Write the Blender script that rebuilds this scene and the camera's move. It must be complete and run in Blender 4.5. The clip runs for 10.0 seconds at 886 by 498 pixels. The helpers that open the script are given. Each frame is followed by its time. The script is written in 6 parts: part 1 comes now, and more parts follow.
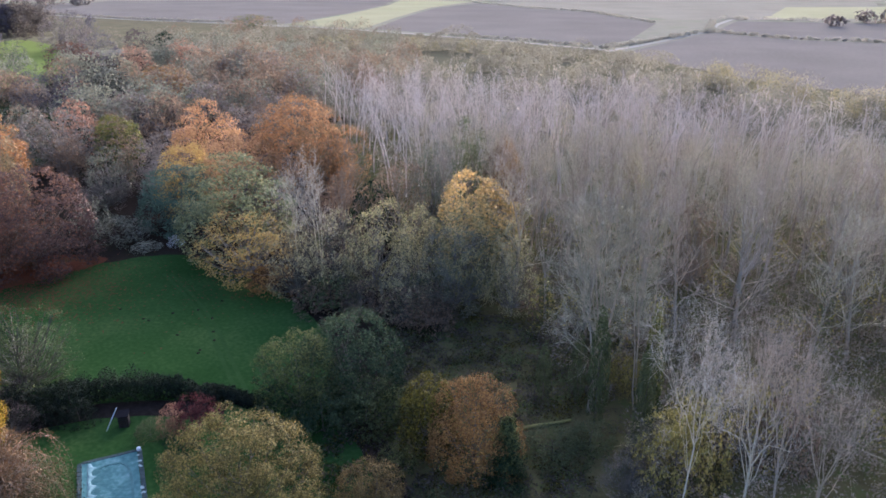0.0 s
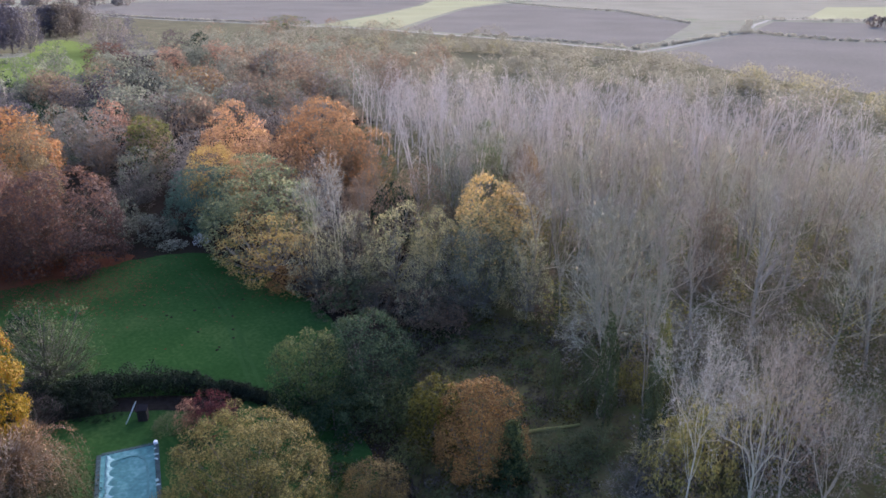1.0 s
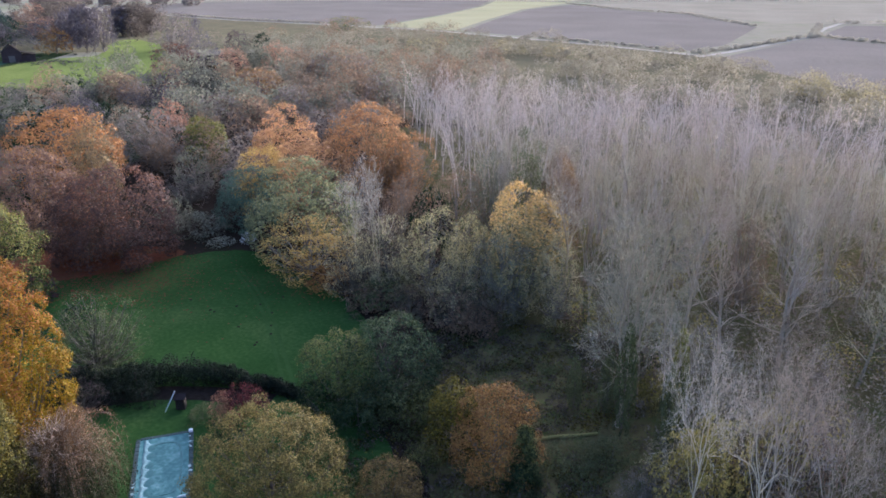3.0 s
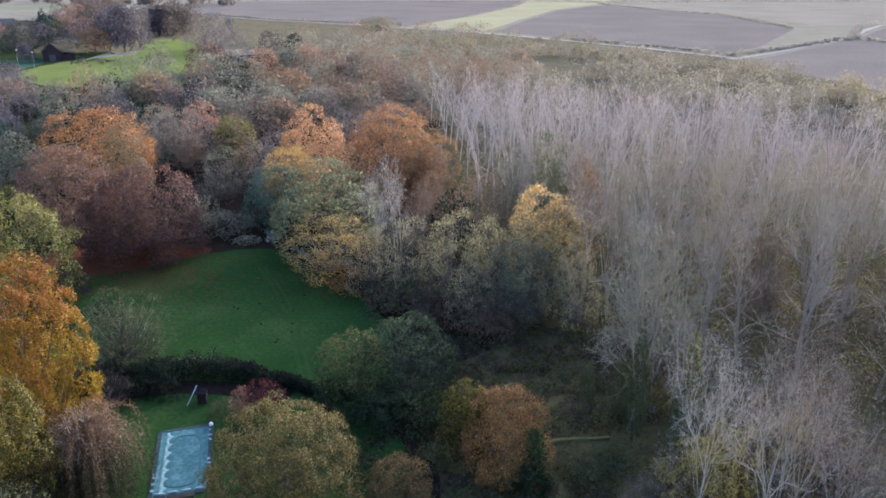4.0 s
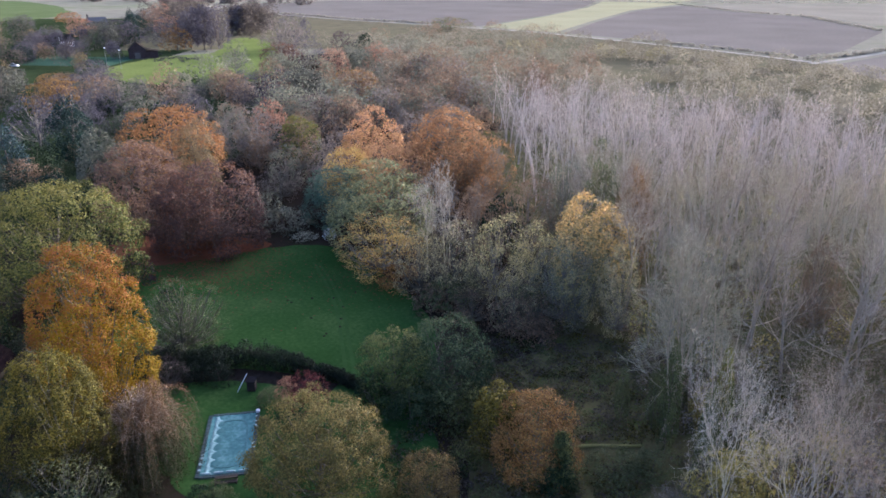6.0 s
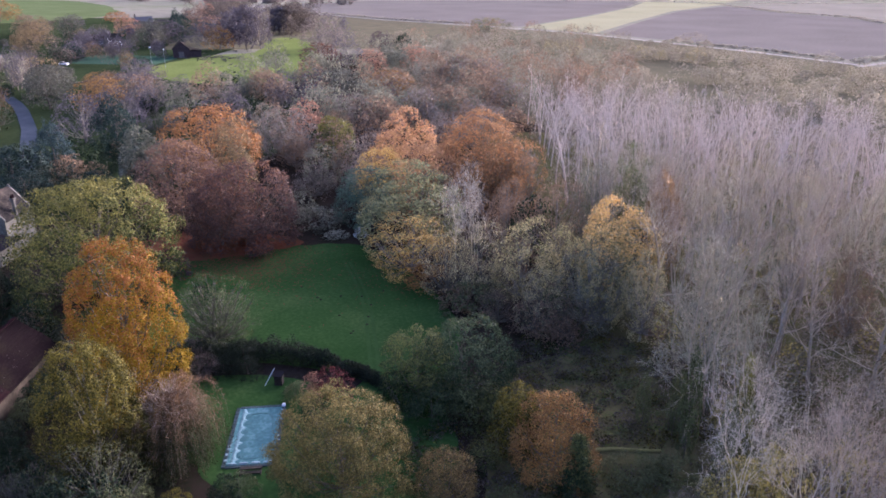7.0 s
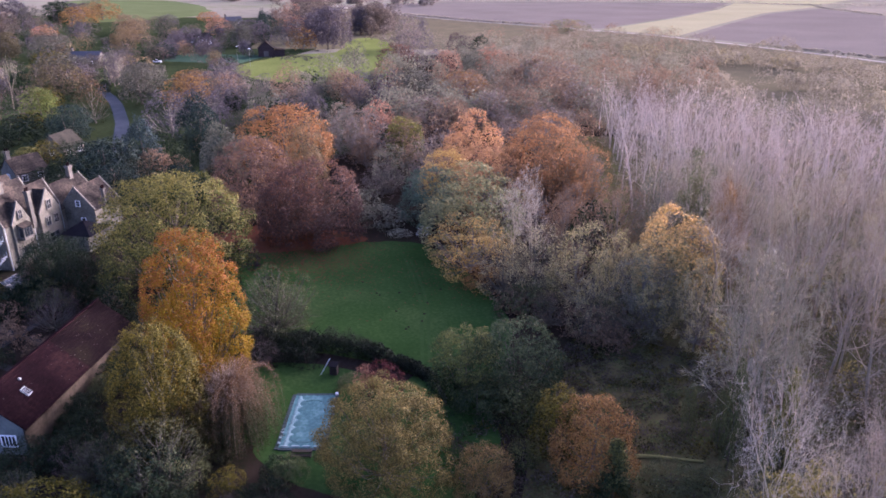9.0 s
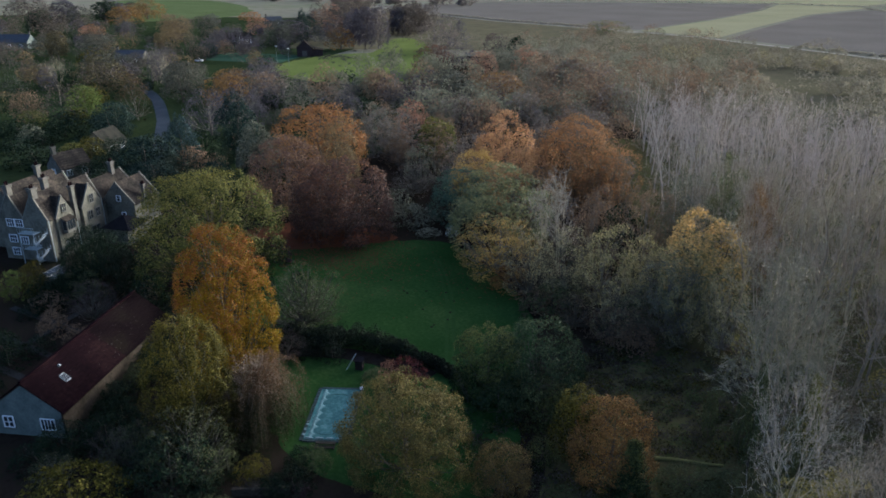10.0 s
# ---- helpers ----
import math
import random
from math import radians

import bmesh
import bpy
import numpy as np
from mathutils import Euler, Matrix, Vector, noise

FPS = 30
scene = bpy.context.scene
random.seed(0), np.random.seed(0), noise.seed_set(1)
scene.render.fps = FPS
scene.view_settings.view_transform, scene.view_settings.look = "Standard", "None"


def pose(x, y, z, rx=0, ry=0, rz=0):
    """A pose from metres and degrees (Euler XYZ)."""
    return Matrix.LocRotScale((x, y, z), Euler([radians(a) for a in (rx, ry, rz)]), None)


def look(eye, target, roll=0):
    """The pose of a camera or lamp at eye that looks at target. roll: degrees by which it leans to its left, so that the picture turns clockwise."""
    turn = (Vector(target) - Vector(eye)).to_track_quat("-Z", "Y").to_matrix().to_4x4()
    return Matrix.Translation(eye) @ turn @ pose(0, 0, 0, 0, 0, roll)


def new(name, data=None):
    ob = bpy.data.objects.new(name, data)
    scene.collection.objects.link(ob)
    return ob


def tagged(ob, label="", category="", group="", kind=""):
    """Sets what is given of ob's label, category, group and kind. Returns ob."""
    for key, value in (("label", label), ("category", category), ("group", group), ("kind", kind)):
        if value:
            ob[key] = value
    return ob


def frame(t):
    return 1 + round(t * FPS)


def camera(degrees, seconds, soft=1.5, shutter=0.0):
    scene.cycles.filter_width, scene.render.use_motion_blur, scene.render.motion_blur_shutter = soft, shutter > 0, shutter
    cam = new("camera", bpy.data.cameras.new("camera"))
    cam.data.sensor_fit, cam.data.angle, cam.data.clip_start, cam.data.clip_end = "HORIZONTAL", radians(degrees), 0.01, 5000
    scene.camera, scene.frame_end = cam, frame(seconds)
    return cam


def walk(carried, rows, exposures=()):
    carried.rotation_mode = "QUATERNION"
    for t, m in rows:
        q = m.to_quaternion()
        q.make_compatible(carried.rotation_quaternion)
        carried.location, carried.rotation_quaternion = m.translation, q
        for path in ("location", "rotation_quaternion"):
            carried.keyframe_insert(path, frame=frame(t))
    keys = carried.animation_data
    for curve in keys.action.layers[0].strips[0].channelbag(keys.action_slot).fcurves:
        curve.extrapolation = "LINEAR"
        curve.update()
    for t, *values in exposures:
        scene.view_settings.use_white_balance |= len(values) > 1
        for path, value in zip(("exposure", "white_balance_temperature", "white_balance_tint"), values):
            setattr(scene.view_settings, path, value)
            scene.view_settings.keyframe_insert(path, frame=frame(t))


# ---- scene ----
cam = camera(63.0, 10.0, soft=1.72)
PATH = [
    (0, (2.438, 1.678, 39.083), (14.20, -21.29), 0.27),
    (0.5, (3.441, 1.653, 39.393), (15.59, -21.32), 0.16),
    (1, (4.358, 1.566, 39.720), (16.87, -21.33), 0.11),
    (1.5, (5.214, 1.437, 40.056), (18.08, -21.34), 0.08),
    (2, (6.029, 1.282, 40.396), (19.26, -21.34), 0.06),
    (2.5, (6.817, 1.115, 40.736), (20.43, -21.34), 0.07),
    (4, (9.123, 0.640, 41.716), (24.13, -21.37), 0.07),
    (4.5, (9.886, 0.509, 42.022), (25.46, -21.39), 0.06),
    (5, (10.649, 0.396, 42.315), (26.85, -21.41), 0.05),
    (5.5, (11.412, 0.302, 42.594), (28.29, -21.43), 0.02),
    (7, (13.676, 0.102, 43.348), (32.88, -21.46), -0.08),
    (7.5, (14.419, 0.050, 43.573), (34.46, -21.46), -0.12),
    (8, (15.158, -0.003, 43.785), (36.04, -21.46), -0.15),
    (8.5, (15.897, -0.062, 43.987), (37.61, -21.45), -0.18),
    (9, (16.641, -0.133, 44.179), (39.15, -21.43), -0.20),
    (9.5, (17.400, -0.221, 44.362), (40.65, -21.42), -0.21),
    (10, (18.187, -0.333, 44.537), (42.10, -21.41), -0.20),
]
walk(cam, [(t, pose(*eye, 90 + turn[1], 0, turn[0]) @ pose(0, 0, 0, 0, 0, roll)) for t, eye, turn, roll in PATH],
     exposures=[(0, 2.83, 5430, 18), (5.5, 2.78, 5430, 16), (7.0, 2.84, 5550, 32), (8.6, 2.88, 5850, 56), (9.0, 2.84, 5700, 44), (9.4, 2.80, 5480, 17), (9.65, 2.74, 5480, 13), (10.0, 1.73, 5430, 5)])

# ---------------- world and light ----------------
SUN_AZ, SUN_EL = radians(-7), radians(11)        # from +y towards -x, above the horizon
world = bpy.data.worlds.new("sky")
scene.world = world
world.use_nodes = True
wn = world.node_tree.nodes
sky = wn.new("ShaderNodeTexSky")
sky.sky_type, sky.sun_disc = "NISHITA", False
sky.sun_elevation, sky.sun_rotation = SUN_EL, -SUN_AZ
sky.air_density, sky.dust_density, sky.ozone_density = 0.5, 5.0, 1.0
world.node_tree.links.new(sky.outputs[0], wn["Background"].inputs[0])
wn["Background"].inputs[1].default_value = 0.15

sun = new("sun", bpy.data.lights.new("sun", "SUN"))
sun.data.energy, sun.data.angle, sun.data.color = 2.3, radians(12), (1.0, 0.89, 0.76)
sun_dir = Vector((-math.sin(SUN_AZ) * math.cos(SUN_EL), math.cos(SUN_AZ) * math.cos(SUN_EL), math.sin(SUN_EL)))
sun.matrix_world = look(sun_dir * 300, (0, 0, 0))


# ---------------- materials ----------------
def shader(name, rough=0.9):
    m = bpy.data.materials.new(name)
    m.use_nodes = True
    bsdf = m.node_tree.nodes["Principled BSDF"]
    bsdf.inputs["Roughness"].default_value = rough
    bsdf.inputs["Specular IOR Level"].default_value = 0.15
    return m, m.node_tree.nodes, m.node_tree.links, bsdf


def ramp(nodes, stops):
    r = nodes.new("ShaderNodeValToRGB")
    while len(r.color_ramp.elements) < len(stops):
        r.color_ramp.elements.new(0.5)
    for e, (p, c) in zip(r.color_ramp.elements, stops):
        e.position, e.color = p, (*c, 1)
    return r


def mottled(name, c1, c2, big=0.3, small=4.0, rough=0.9, bump=0.3, c3=None, metal=0.0):
    """A surface mottled at two scales, with fine relief."""
    m, nodes, links, bsdf = shader(name, rough)
    if rough >= 1.0:
        bsdf.inputs["Specular IOR Level"].default_value = 0.0
    tc = nodes.new("ShaderNodeTexCoord")
    n1, n2 = nodes.new("ShaderNodeTexNoise"), nodes.new("ShaderNodeTexNoise")
    n1.inputs["Scale"].default_value, n2.inputs["Scale"].default_value = big, small
    n1.inputs["Detail"].default_value, n2.inputs["Detail"].default_value = 6, 5
    for n in (n1, n2):
        links.new(tc.outputs["Object"], n.inputs["Vector"])
    mix = nodes.new("ShaderNodeMix")
    mix.inputs[0].default_value = 0.45
    links.new(n1.outputs["Fac"], mix.inputs[2])
    links.new(n2.outputs["Fac"], mix.inputs[3])
    stops = [(0.32, c1), (0.66, c2)] if c3 is None else [(0.32, c1), (0.5, c2), (0.68, c3)]
    r = ramp(nodes, stops)
    links.new(mix.outputs[0], r.inputs[0])
    links.new(r.outputs[0], bsdf.inputs["Base Color"])
    b = nodes.new("ShaderNodeBump")
    b.inputs["Strength"].default_value, b.inputs["Distance"].default_value = bump, 0.05
    links.new(n2.outputs["Fac"], b.inputs["Height"])
    links.new(b.outputs[0], bsdf.inputs["Normal"])
    bsdf.inputs["Metallic"].default_value = metal
    return m


def leafy(name, a, b, c, rise=0.0):
    """Leaves of three hues, patchy over the crown and from leaf to leaf, lit through from behind.
    rise: how much the third hue gathers towards the treetop (the first, if negative); some leaves paint sunlit tops
    with it."""
    m, nodes, links, bsdf = shader(name, 0.9)
    tc, geo, info = nodes.new("ShaderNodeTexCoord"), nodes.new("ShaderNodeNewGeometry"), nodes.new("ShaderNodeObjectInfo")
    n1 = nodes.new("ShaderNodeTexNoise")
    n1.inputs["Scale"].default_value, n1.inputs["Detail"].default_value = 0.35, 3
    links.new(tc.outputs["Object"], n1.inputs["Vector"])
    add = nodes.new("ShaderNodeMath")
    add.operation = "MULTIPLY_ADD"
    links.new(geo.outputs["Random Per Island"], add.inputs[0])
    add.inputs[1].default_value = 0.74
    links.new(n1.outputs["Fac"], add.inputs[2])
    sub = nodes.new("ShaderNodeMath")
    sub.operation = "MULTIPLY_ADD"
    links.new(info.outputs["Random"], sub.inputs[0])
    sub.inputs[1].default_value = 0.16
    even = nodes.new("ShaderNodeMath")
    even.operation = "SUBTRACT"
    links.new(add.outputs[0], even.inputs[0])
    even.inputs[1].default_value = 0.17
    links.new(even.outputs[0], sub.inputs[2])
    last = sub
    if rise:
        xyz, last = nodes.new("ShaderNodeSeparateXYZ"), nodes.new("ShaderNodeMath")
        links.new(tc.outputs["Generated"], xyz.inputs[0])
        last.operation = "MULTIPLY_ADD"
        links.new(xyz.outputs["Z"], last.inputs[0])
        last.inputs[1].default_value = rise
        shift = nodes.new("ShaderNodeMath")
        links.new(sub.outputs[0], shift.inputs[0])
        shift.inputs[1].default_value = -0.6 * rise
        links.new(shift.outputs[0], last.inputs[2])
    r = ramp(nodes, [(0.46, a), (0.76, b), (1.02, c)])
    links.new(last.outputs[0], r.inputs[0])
    links.new(r.outputs[0], bsdf.inputs["Base Color"])
    tr = nodes.new("ShaderNodeBsdfTranslucent")
    links.new(r.outputs[0], tr.inputs["Color"])
    mx = nodes.new("ShaderNodeMixShader")
    mx.inputs[0].default_value = 0.32
    links.new(bsdf.outputs[0], mx.inputs[1])
    links.new(tr.outputs[0], mx.inputs[2])
    links.new(mx.outputs[0], nodes["Material Output"].inputs["Surface"])
    return m


LEAF = dict(
    tanolive=leafy("leaf_tan_olive", (0.049, 0.044, 0.014), (0.098, 0.082, 0.024), (0.162, 0.127, 0.041)),
    tan=leafy("leaf_tan", (0.070, 0.051, 0.020), (0.115, 0.082, 0.030), (0.164, 0.115, 0.041)),
    rustbrown=leafy("leaf_rust_brown", (0.105, 0.059, 0.022), (0.164, 0.090, 0.029), (0.223, 0.126, 0.040)),
    rust=leafy("leaf_rust", (0.156, 0.079, 0.054), (0.242, 0.123, 0.079), (0.299, 0.173, 0.109)),
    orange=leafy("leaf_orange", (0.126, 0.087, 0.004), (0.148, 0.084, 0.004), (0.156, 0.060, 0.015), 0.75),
    drab=leafy("leaf_drab", (0.045, 0.053, 0.024), (0.071, 0.080, 0.034), (0.101, 0.107, 0.046)),
    yelorange=leafy("leaf_yellow_orange", (0.20, 0.12, 0.045), (0.31, 0.205, 0.055), (0.40, 0.275, 0.08)),
    pinkorange=leafy("leaf_pink_orange", (0.165, 0.117, 0.049), (0.290, 0.167, 0.071), (0.390, 0.207, 0.104), 0.4),
    # orange gathers at the top to paint the sunlit rim
    bronze=leafy("leaf_bronze", (0.150, 0.094, 0.048), (0.215, 0.125, 0.057), (0.330, 0.165, 0.066), 0.4),
    copper=leafy("leaf_copper", (0.051, 0.034, 0.031), (0.075, 0.046, 0.037), (0.123, 0.060, 0.034), 0.3),
    pinkcopper=leafy("leaf_pink_copper", (0.092, 0.061, 0.048), (0.141, 0.089, 0.066), (0.176, 0.105, 0.057)),
    # the yellow top paints highlights onto the crown
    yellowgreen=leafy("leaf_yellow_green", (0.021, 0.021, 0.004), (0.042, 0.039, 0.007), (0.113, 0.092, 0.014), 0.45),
    yellow=leafy("leaf_yellow", (0.045, 0.042, 0.006), (0.090, 0.079, 0.010), (0.134, 0.109, 0.020)),
    yellowolive=leafy("leaf_yellow_olive", (0.130, 0.112, 0.034), (0.200, 0.165, 0.045), (0.270, 0.215, 0.065)),
    olive=leafy("leaf_olive", (0.181, 0.161, 0.079), (0.286, 0.248, 0.114), (0.381, 0.315, 0.142)),
    # yellow top over dark green paints the light from above
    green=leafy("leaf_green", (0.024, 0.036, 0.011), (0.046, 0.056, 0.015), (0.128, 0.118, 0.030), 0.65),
    palegreen=leafy("leaf_pale_green", (0.11, 0.122, 0.058), (0.175, 0.178, 0.085), (0.26, 0.235, 0.105)),
    greygreen=leafy("leaf_grey_green", (0.080, 0.083, 0.056), (0.123, 0.123, 0.087), (0.166, 0.162, 0.113)),
    darkgreen=leafy("leaf_dark_green", (0.006, 0.013, 0.007), (0.011, 0.022, 0.011), (0.022, 0.034, 0.015)),
    conifergreen=leafy("needle_dark_green", (0.007, 0.015, 0.014), (0.013, 0.026, 0.022), (0.023, 0.040, 0.031)),
    teal=leafy("needle_blue_green", (0.044, 0.079, 0.056), (0.070, 0.112, 0.078), (0.107, 0.154, 0.102)),
    brown=leafy("leaf_brown", (0.092, 0.067, 0.046), (0.145, 0.101, 0.065), (0.199, 0.130, 0.081)),
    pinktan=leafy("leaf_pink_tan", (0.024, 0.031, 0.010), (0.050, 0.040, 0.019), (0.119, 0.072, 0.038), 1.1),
    purple=leafy("leaf_purple_grey", (0.029, 0.022, 0.024), (0.048, 0.034, 0.036), (0.072, 0.048, 0.048)),
    grey=leafy("leaf_grey_brown", (0.090, 0.075, 0.063), (0.137, 0.115, 0.098), (0.180, 0.151, 0.128)),
    olivegrey=leafy("leaf_olive_grey", (0.173, 0.154, 0.086), (0.269, 0.239, 0.130), (0.356, 0.308, 0.162)),
    goldolive=leafy("leaf_gold_over_olive", (0.138, 0.131, 0.069), (0.262, 0.214, 0.089), (0.510, 0.324, 0.113), 0.75),
    # darker copies of brown, olive and grey: shade and blue haze in the colour
    duskbrown=leafy("leaf_shaded_brown", (0.047, 0.039, 0.034), (0.075, 0.062, 0.050), (0.108, 0.087, 0.066)),
    duskolive=leafy("leaf_shaded_olive", (0.036, 0.038, 0.032), (0.060, 0.062, 0.047), (0.092, 0.089, 0.065)),
    duskgrey=leafy("leaf_shaded_grey", (0.042, 0.036, 0.043), (0.068, 0.060, 0.069), (0.094, 0.084, 0.095)),
    ochre=leafy("leaf_ochre", (0.079, 0.061, 0.036), (0.127, 0.096, 0.051), (0.179, 0.129, 0.063)),
    # distance haze put into the colour: pale, with little contrast
    hazeolive=leafy("leaf_haze_olive", (0.128, 0.113, 0.079), (0.158, 0.141, 0.101), (0.189, 0.167, 0.122)),
    rustorange=leafy("leaf_rust_orange", (0.162, 0.076, 0.034), (0.221, 0.104, 0.039), (0.264, 0.136, 0.045)),
    hollygreen=leafy("leaf_holly_green", (0.016, 0.027, 0.011), (0.036, 0.049, 0.018), (0.102, 0.104, 0.032), 0.6),
    hedgegreen=leafy("leaf_yew", (0.008, 0.012, 0.008), (0.014, 0.020, 0.012), (0.024, 0.031, 0.018)),
    drabolive=leafy("leaf_dull_olive", (0.040, 0.050, 0.020), (0.066, 0.078, 0.031), (0.101, 0.112, 0.046)),
    crimson=leafy("leaf_crimson", (0.043, 0.012, 0.014), (0.074, 0.022, 0.022), (0.112, 0.039, 0.034)),
    slategreen=leafy("leaf_slate_green", (0.017, 0.030, 0.014), (0.029, 0.047, 0.023), (0.060, 0.079, 0.034), 0.3),
    spruce=leafy("needle_blue_spruce", (0.017, 0.032, 0.032), (0.027, 0.046, 0.048), (0.045, 0.068, 0.069)),
    lime=leafy("leaf_lime", (0.056, 0.081, 0.020), (0.092, 0.123, 0.027), (0.136, 0.153, 0.041)),
    oldgold=leafy("leaf_old_gold", (0.046, 0.043, 0.025), (0.079, 0.069, 0.036), (0.119, 0.096, 0.044)),
    # hedge leaves paled to carry the haze over the far fields
    mist=leafy("leaf_haze_grey_olive", (0.190, 0.176, 0.135), (0.205, 0.190, 0.146), (0.220, 0.204, 0.158)),
    brush=leafy("leaf_wood_brush", (0.108, 0.091, 0.069), (0.150, 0.129, 0.098), (0.192, 0.164, 0.125)),
    brushbrown=leafy("leaf_wood_russet", (0.099, 0.075, 0.053), (0.144, 0.112, 0.078), (0.186, 0.146, 0.101)),
    blossom=leafy("leaf_faded_blossom", (0.30, 0.30, 0.27), (0.45, 0.45, 0.42), (0.6, 0.6, 0.57)),
    straw=leafy("leaf_straw", (0.155, 0.135, 0.075), (0.185, 0.16, 0.09), (0.22, 0.185, 0.105)),
    pale=leafy("leaf_pale_grey", (0.187, 0.184, 0.126), (0.275, 0.260, 0.180), (0.363, 0.337, 0.243)),
)
BARK = dict(
    brown=mottled("bark_brown", (0.05, 0.04, 0.032), (0.12, 0.10, 0.08), 1.5, 9),
    grey=mottled("bark_grey", (0.27, 0.236, 0.158), (0.40, 0.35, 0.242), 1.2, 8),
    pinkgrey=mottled("bark_pink_grey", (0.24, 0.192, 0.142), (0.36, 0.296, 0.226), 1.2, 8),
    trunk=mottled("bark_trunk", (0.12, 0.097, 0.066), (0.28, 0.225, 0.16), 0.5, 6, c3=(0.12, 0.122, 0.065)),
    twig=mottled("bark_twig", (0.05, 0.046, 0.034), (0.10, 0.09, 0.07), 1.2, 8),
    ash=mottled("bark_ash", (0.345, 0.288, 0.240), (0.465, 0.396, 0.338), 1.2, 8),
    moss=mottled("bark_mossy_grey", (0.165, 0.15, 0.098), (0.27, 0.24, 0.165), 1.2, 8),
    branch=mottled("bark_pale_branch", (0.10, 0.088, 0.068), (0.19, 0.165, 0.135), 1.2, 8),
    redtwig=mottled("bark_red_twig", (0.15, 0.114, 0.088), (0.27, 0.208, 0.162), 1.2, 8),
    white=mottled("bark_white", (0.31, 0.262, 0.196), (0.45, 0.388, 0.30), 1.2, 8),
)
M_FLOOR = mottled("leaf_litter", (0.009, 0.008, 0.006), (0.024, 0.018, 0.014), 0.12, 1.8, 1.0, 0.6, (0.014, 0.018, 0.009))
M_LAWN = mottled("lawn_grass", (0.015, 0.037, 0.010), (0.023, 0.052, 0.015), 0.10, 2.2, 1.0, 0.5, (0.046, 0.074, 0.024))
M_MEADOW = mottled("meadow_grass", (0.070, 0.090, 0.024), (0.115, 0.138, 0.044), 0.05, 0.8, 1.0, 0.4)
M_PASTURE = mottled("pasture_grass", (0.055, 0.074, 0.030), (0.085, 0.106, 0.048), 0.03, 0.6, 1.0, 0.4)
M_RED = mottled("fallen_red_leaves", (0.058, 0.022, 0.015), (0.10, 0.038, 0.022), 0.35, 4, 1.0, 0.6, (0.05, 0.04, 0.018))
M_PLOUGH = mottled("ploughed_soil", (0.094, 0.085, 0.074), (0.126, 0.114, 0.10), 0.02, 0.5, 1.0, 0.3)
M_STUBBLE = mottled("pale_stubble", (0.13, 0.12, 0.094), (0.172, 0.158, 0.127), 0.02, 0.4, 1.0, 0.3)
M_GREENF = mottled("winter_crop", (0.17, 0.163, 0.098), (0.22, 0.212, 0.132), 0.02, 0.4, 1.0, 0.3)
M_TRACK = mottled("pale_track", (0.19, 0.178, 0.155), (0.25, 0.235, 0.205), 0.05, 1.0, 1.0, 0.2)


# ---------------- mesh helpers ----------------
def mesh_of(name, verts, tris, material):
    """A mesh of triangles from arrays."""
    me = bpy.data.meshes.new(name)
    verts, tris = np.asarray(verts, np.float32), np.asarray(tris, np.int32)
    me.vertices.add(len(verts))
    me.vertices.foreach_set("co", verts.ravel())
    me.loops.add(tris.size)
    me.loops.foreach_set("vertex_index", tris.ravel())
    me.polygons.add(len(tris))
    me.polygons.foreach_set("loop_start", np.arange(0, tris.size, 3, dtype=np.int32))
    me.update(calc_edges=True)
    me.materials.append(material)
    return me


def part(name, bm, material, parent, label=""):
    """Links a bmesh as one mesh object under a thing or a part (or on its own)."""
    me = bpy.data.meshes.new(name)
    bm.to_mesh(me)
    bm.free()
    me.materials.append(material)
    ob = new(name, me)
    if parent is not None:
        ob.parent = parent
    return tagged(ob, label)


def hang(name, me, parent):
    ob = new(name, me)
    ob.parent = parent
    return ob


def tubes(segs, sides):
    """Tapered tubes along segments (x0 y0 z0 x1 y1 z1 r0 r1)."""
    s = np.asarray(segs, float).reshape(-1, 8)
    p0, p1, r0, r1 = s[:, :3], s[:, 3:6], s[:, 6], s[:, 7]
    d = p1 - p0
    d = d / (np.linalg.norm(d, axis=1, keepdims=True) + 1e-9)
    ref = np.where(np.abs(d[:, 2:3]) < 0.9, [[0.0, 0.0, 1.0]], [[1.0, 0.0, 0.0]])
    u = np.cross(d, ref)
    u /= np.linalg.norm(u, axis=1, keepdims=True)
    w = np.cross(d, u)
    ring = [(math.cos(2 * math.pi * k / sides), math.sin(2 * math.pi * k / sides)) for k in range(sides)]
    lo = np.stack([p0 + r0[:, None] * (c * u + q * w) for c, q in ring], 1)
    hi = np.stack([p1 + r1[:, None] * (c * u + q * w) for c, q in ring], 1)
    verts = np.concatenate([lo, hi], 1).reshape(-1, 3)
    base = np.arange(len(s))[:, None] * 2 * sides
    tris = []
    for k in range(sides):
        a, b = k, (k + 1) % sides
        tris += [base + [[a, b, sides + b]], base + [[a, sides + b, sides + a]]]
    return verts, np.concatenate(tris, 0)


def spikes(segs):
    """Twigs: thin slivers that taper to a point."""
    s = np.asarray(segs, float).reshape(-1, 8)
    p0, p1, r0 = s[:, :3], s[:, 3:6], s[:, 6]
    d = p1 - p0
    u = np.cross(d, np.sin(p0 * 91.7) + 0.01)
    u /= np.linalg.norm(u, axis=1, keepdims=True) + 1e-9
    return np.stack([p0 - u * r0[:, None], p0 + u * r0[:, None], p1], 1).reshape(-1, 3), np.arange(3 * len(s)).reshape(-1, 3)


def merged(*pieces):
    vs, ts, n = [], [], 0
    for v, t in pieces:
        vs.append(v)
        ts.append(t + n)
        n += len(v)
    return np.concatenate(vs), np.concatenate(ts)


def unit(v):
    return v / (np.linalg.norm(v) + 1e-9)


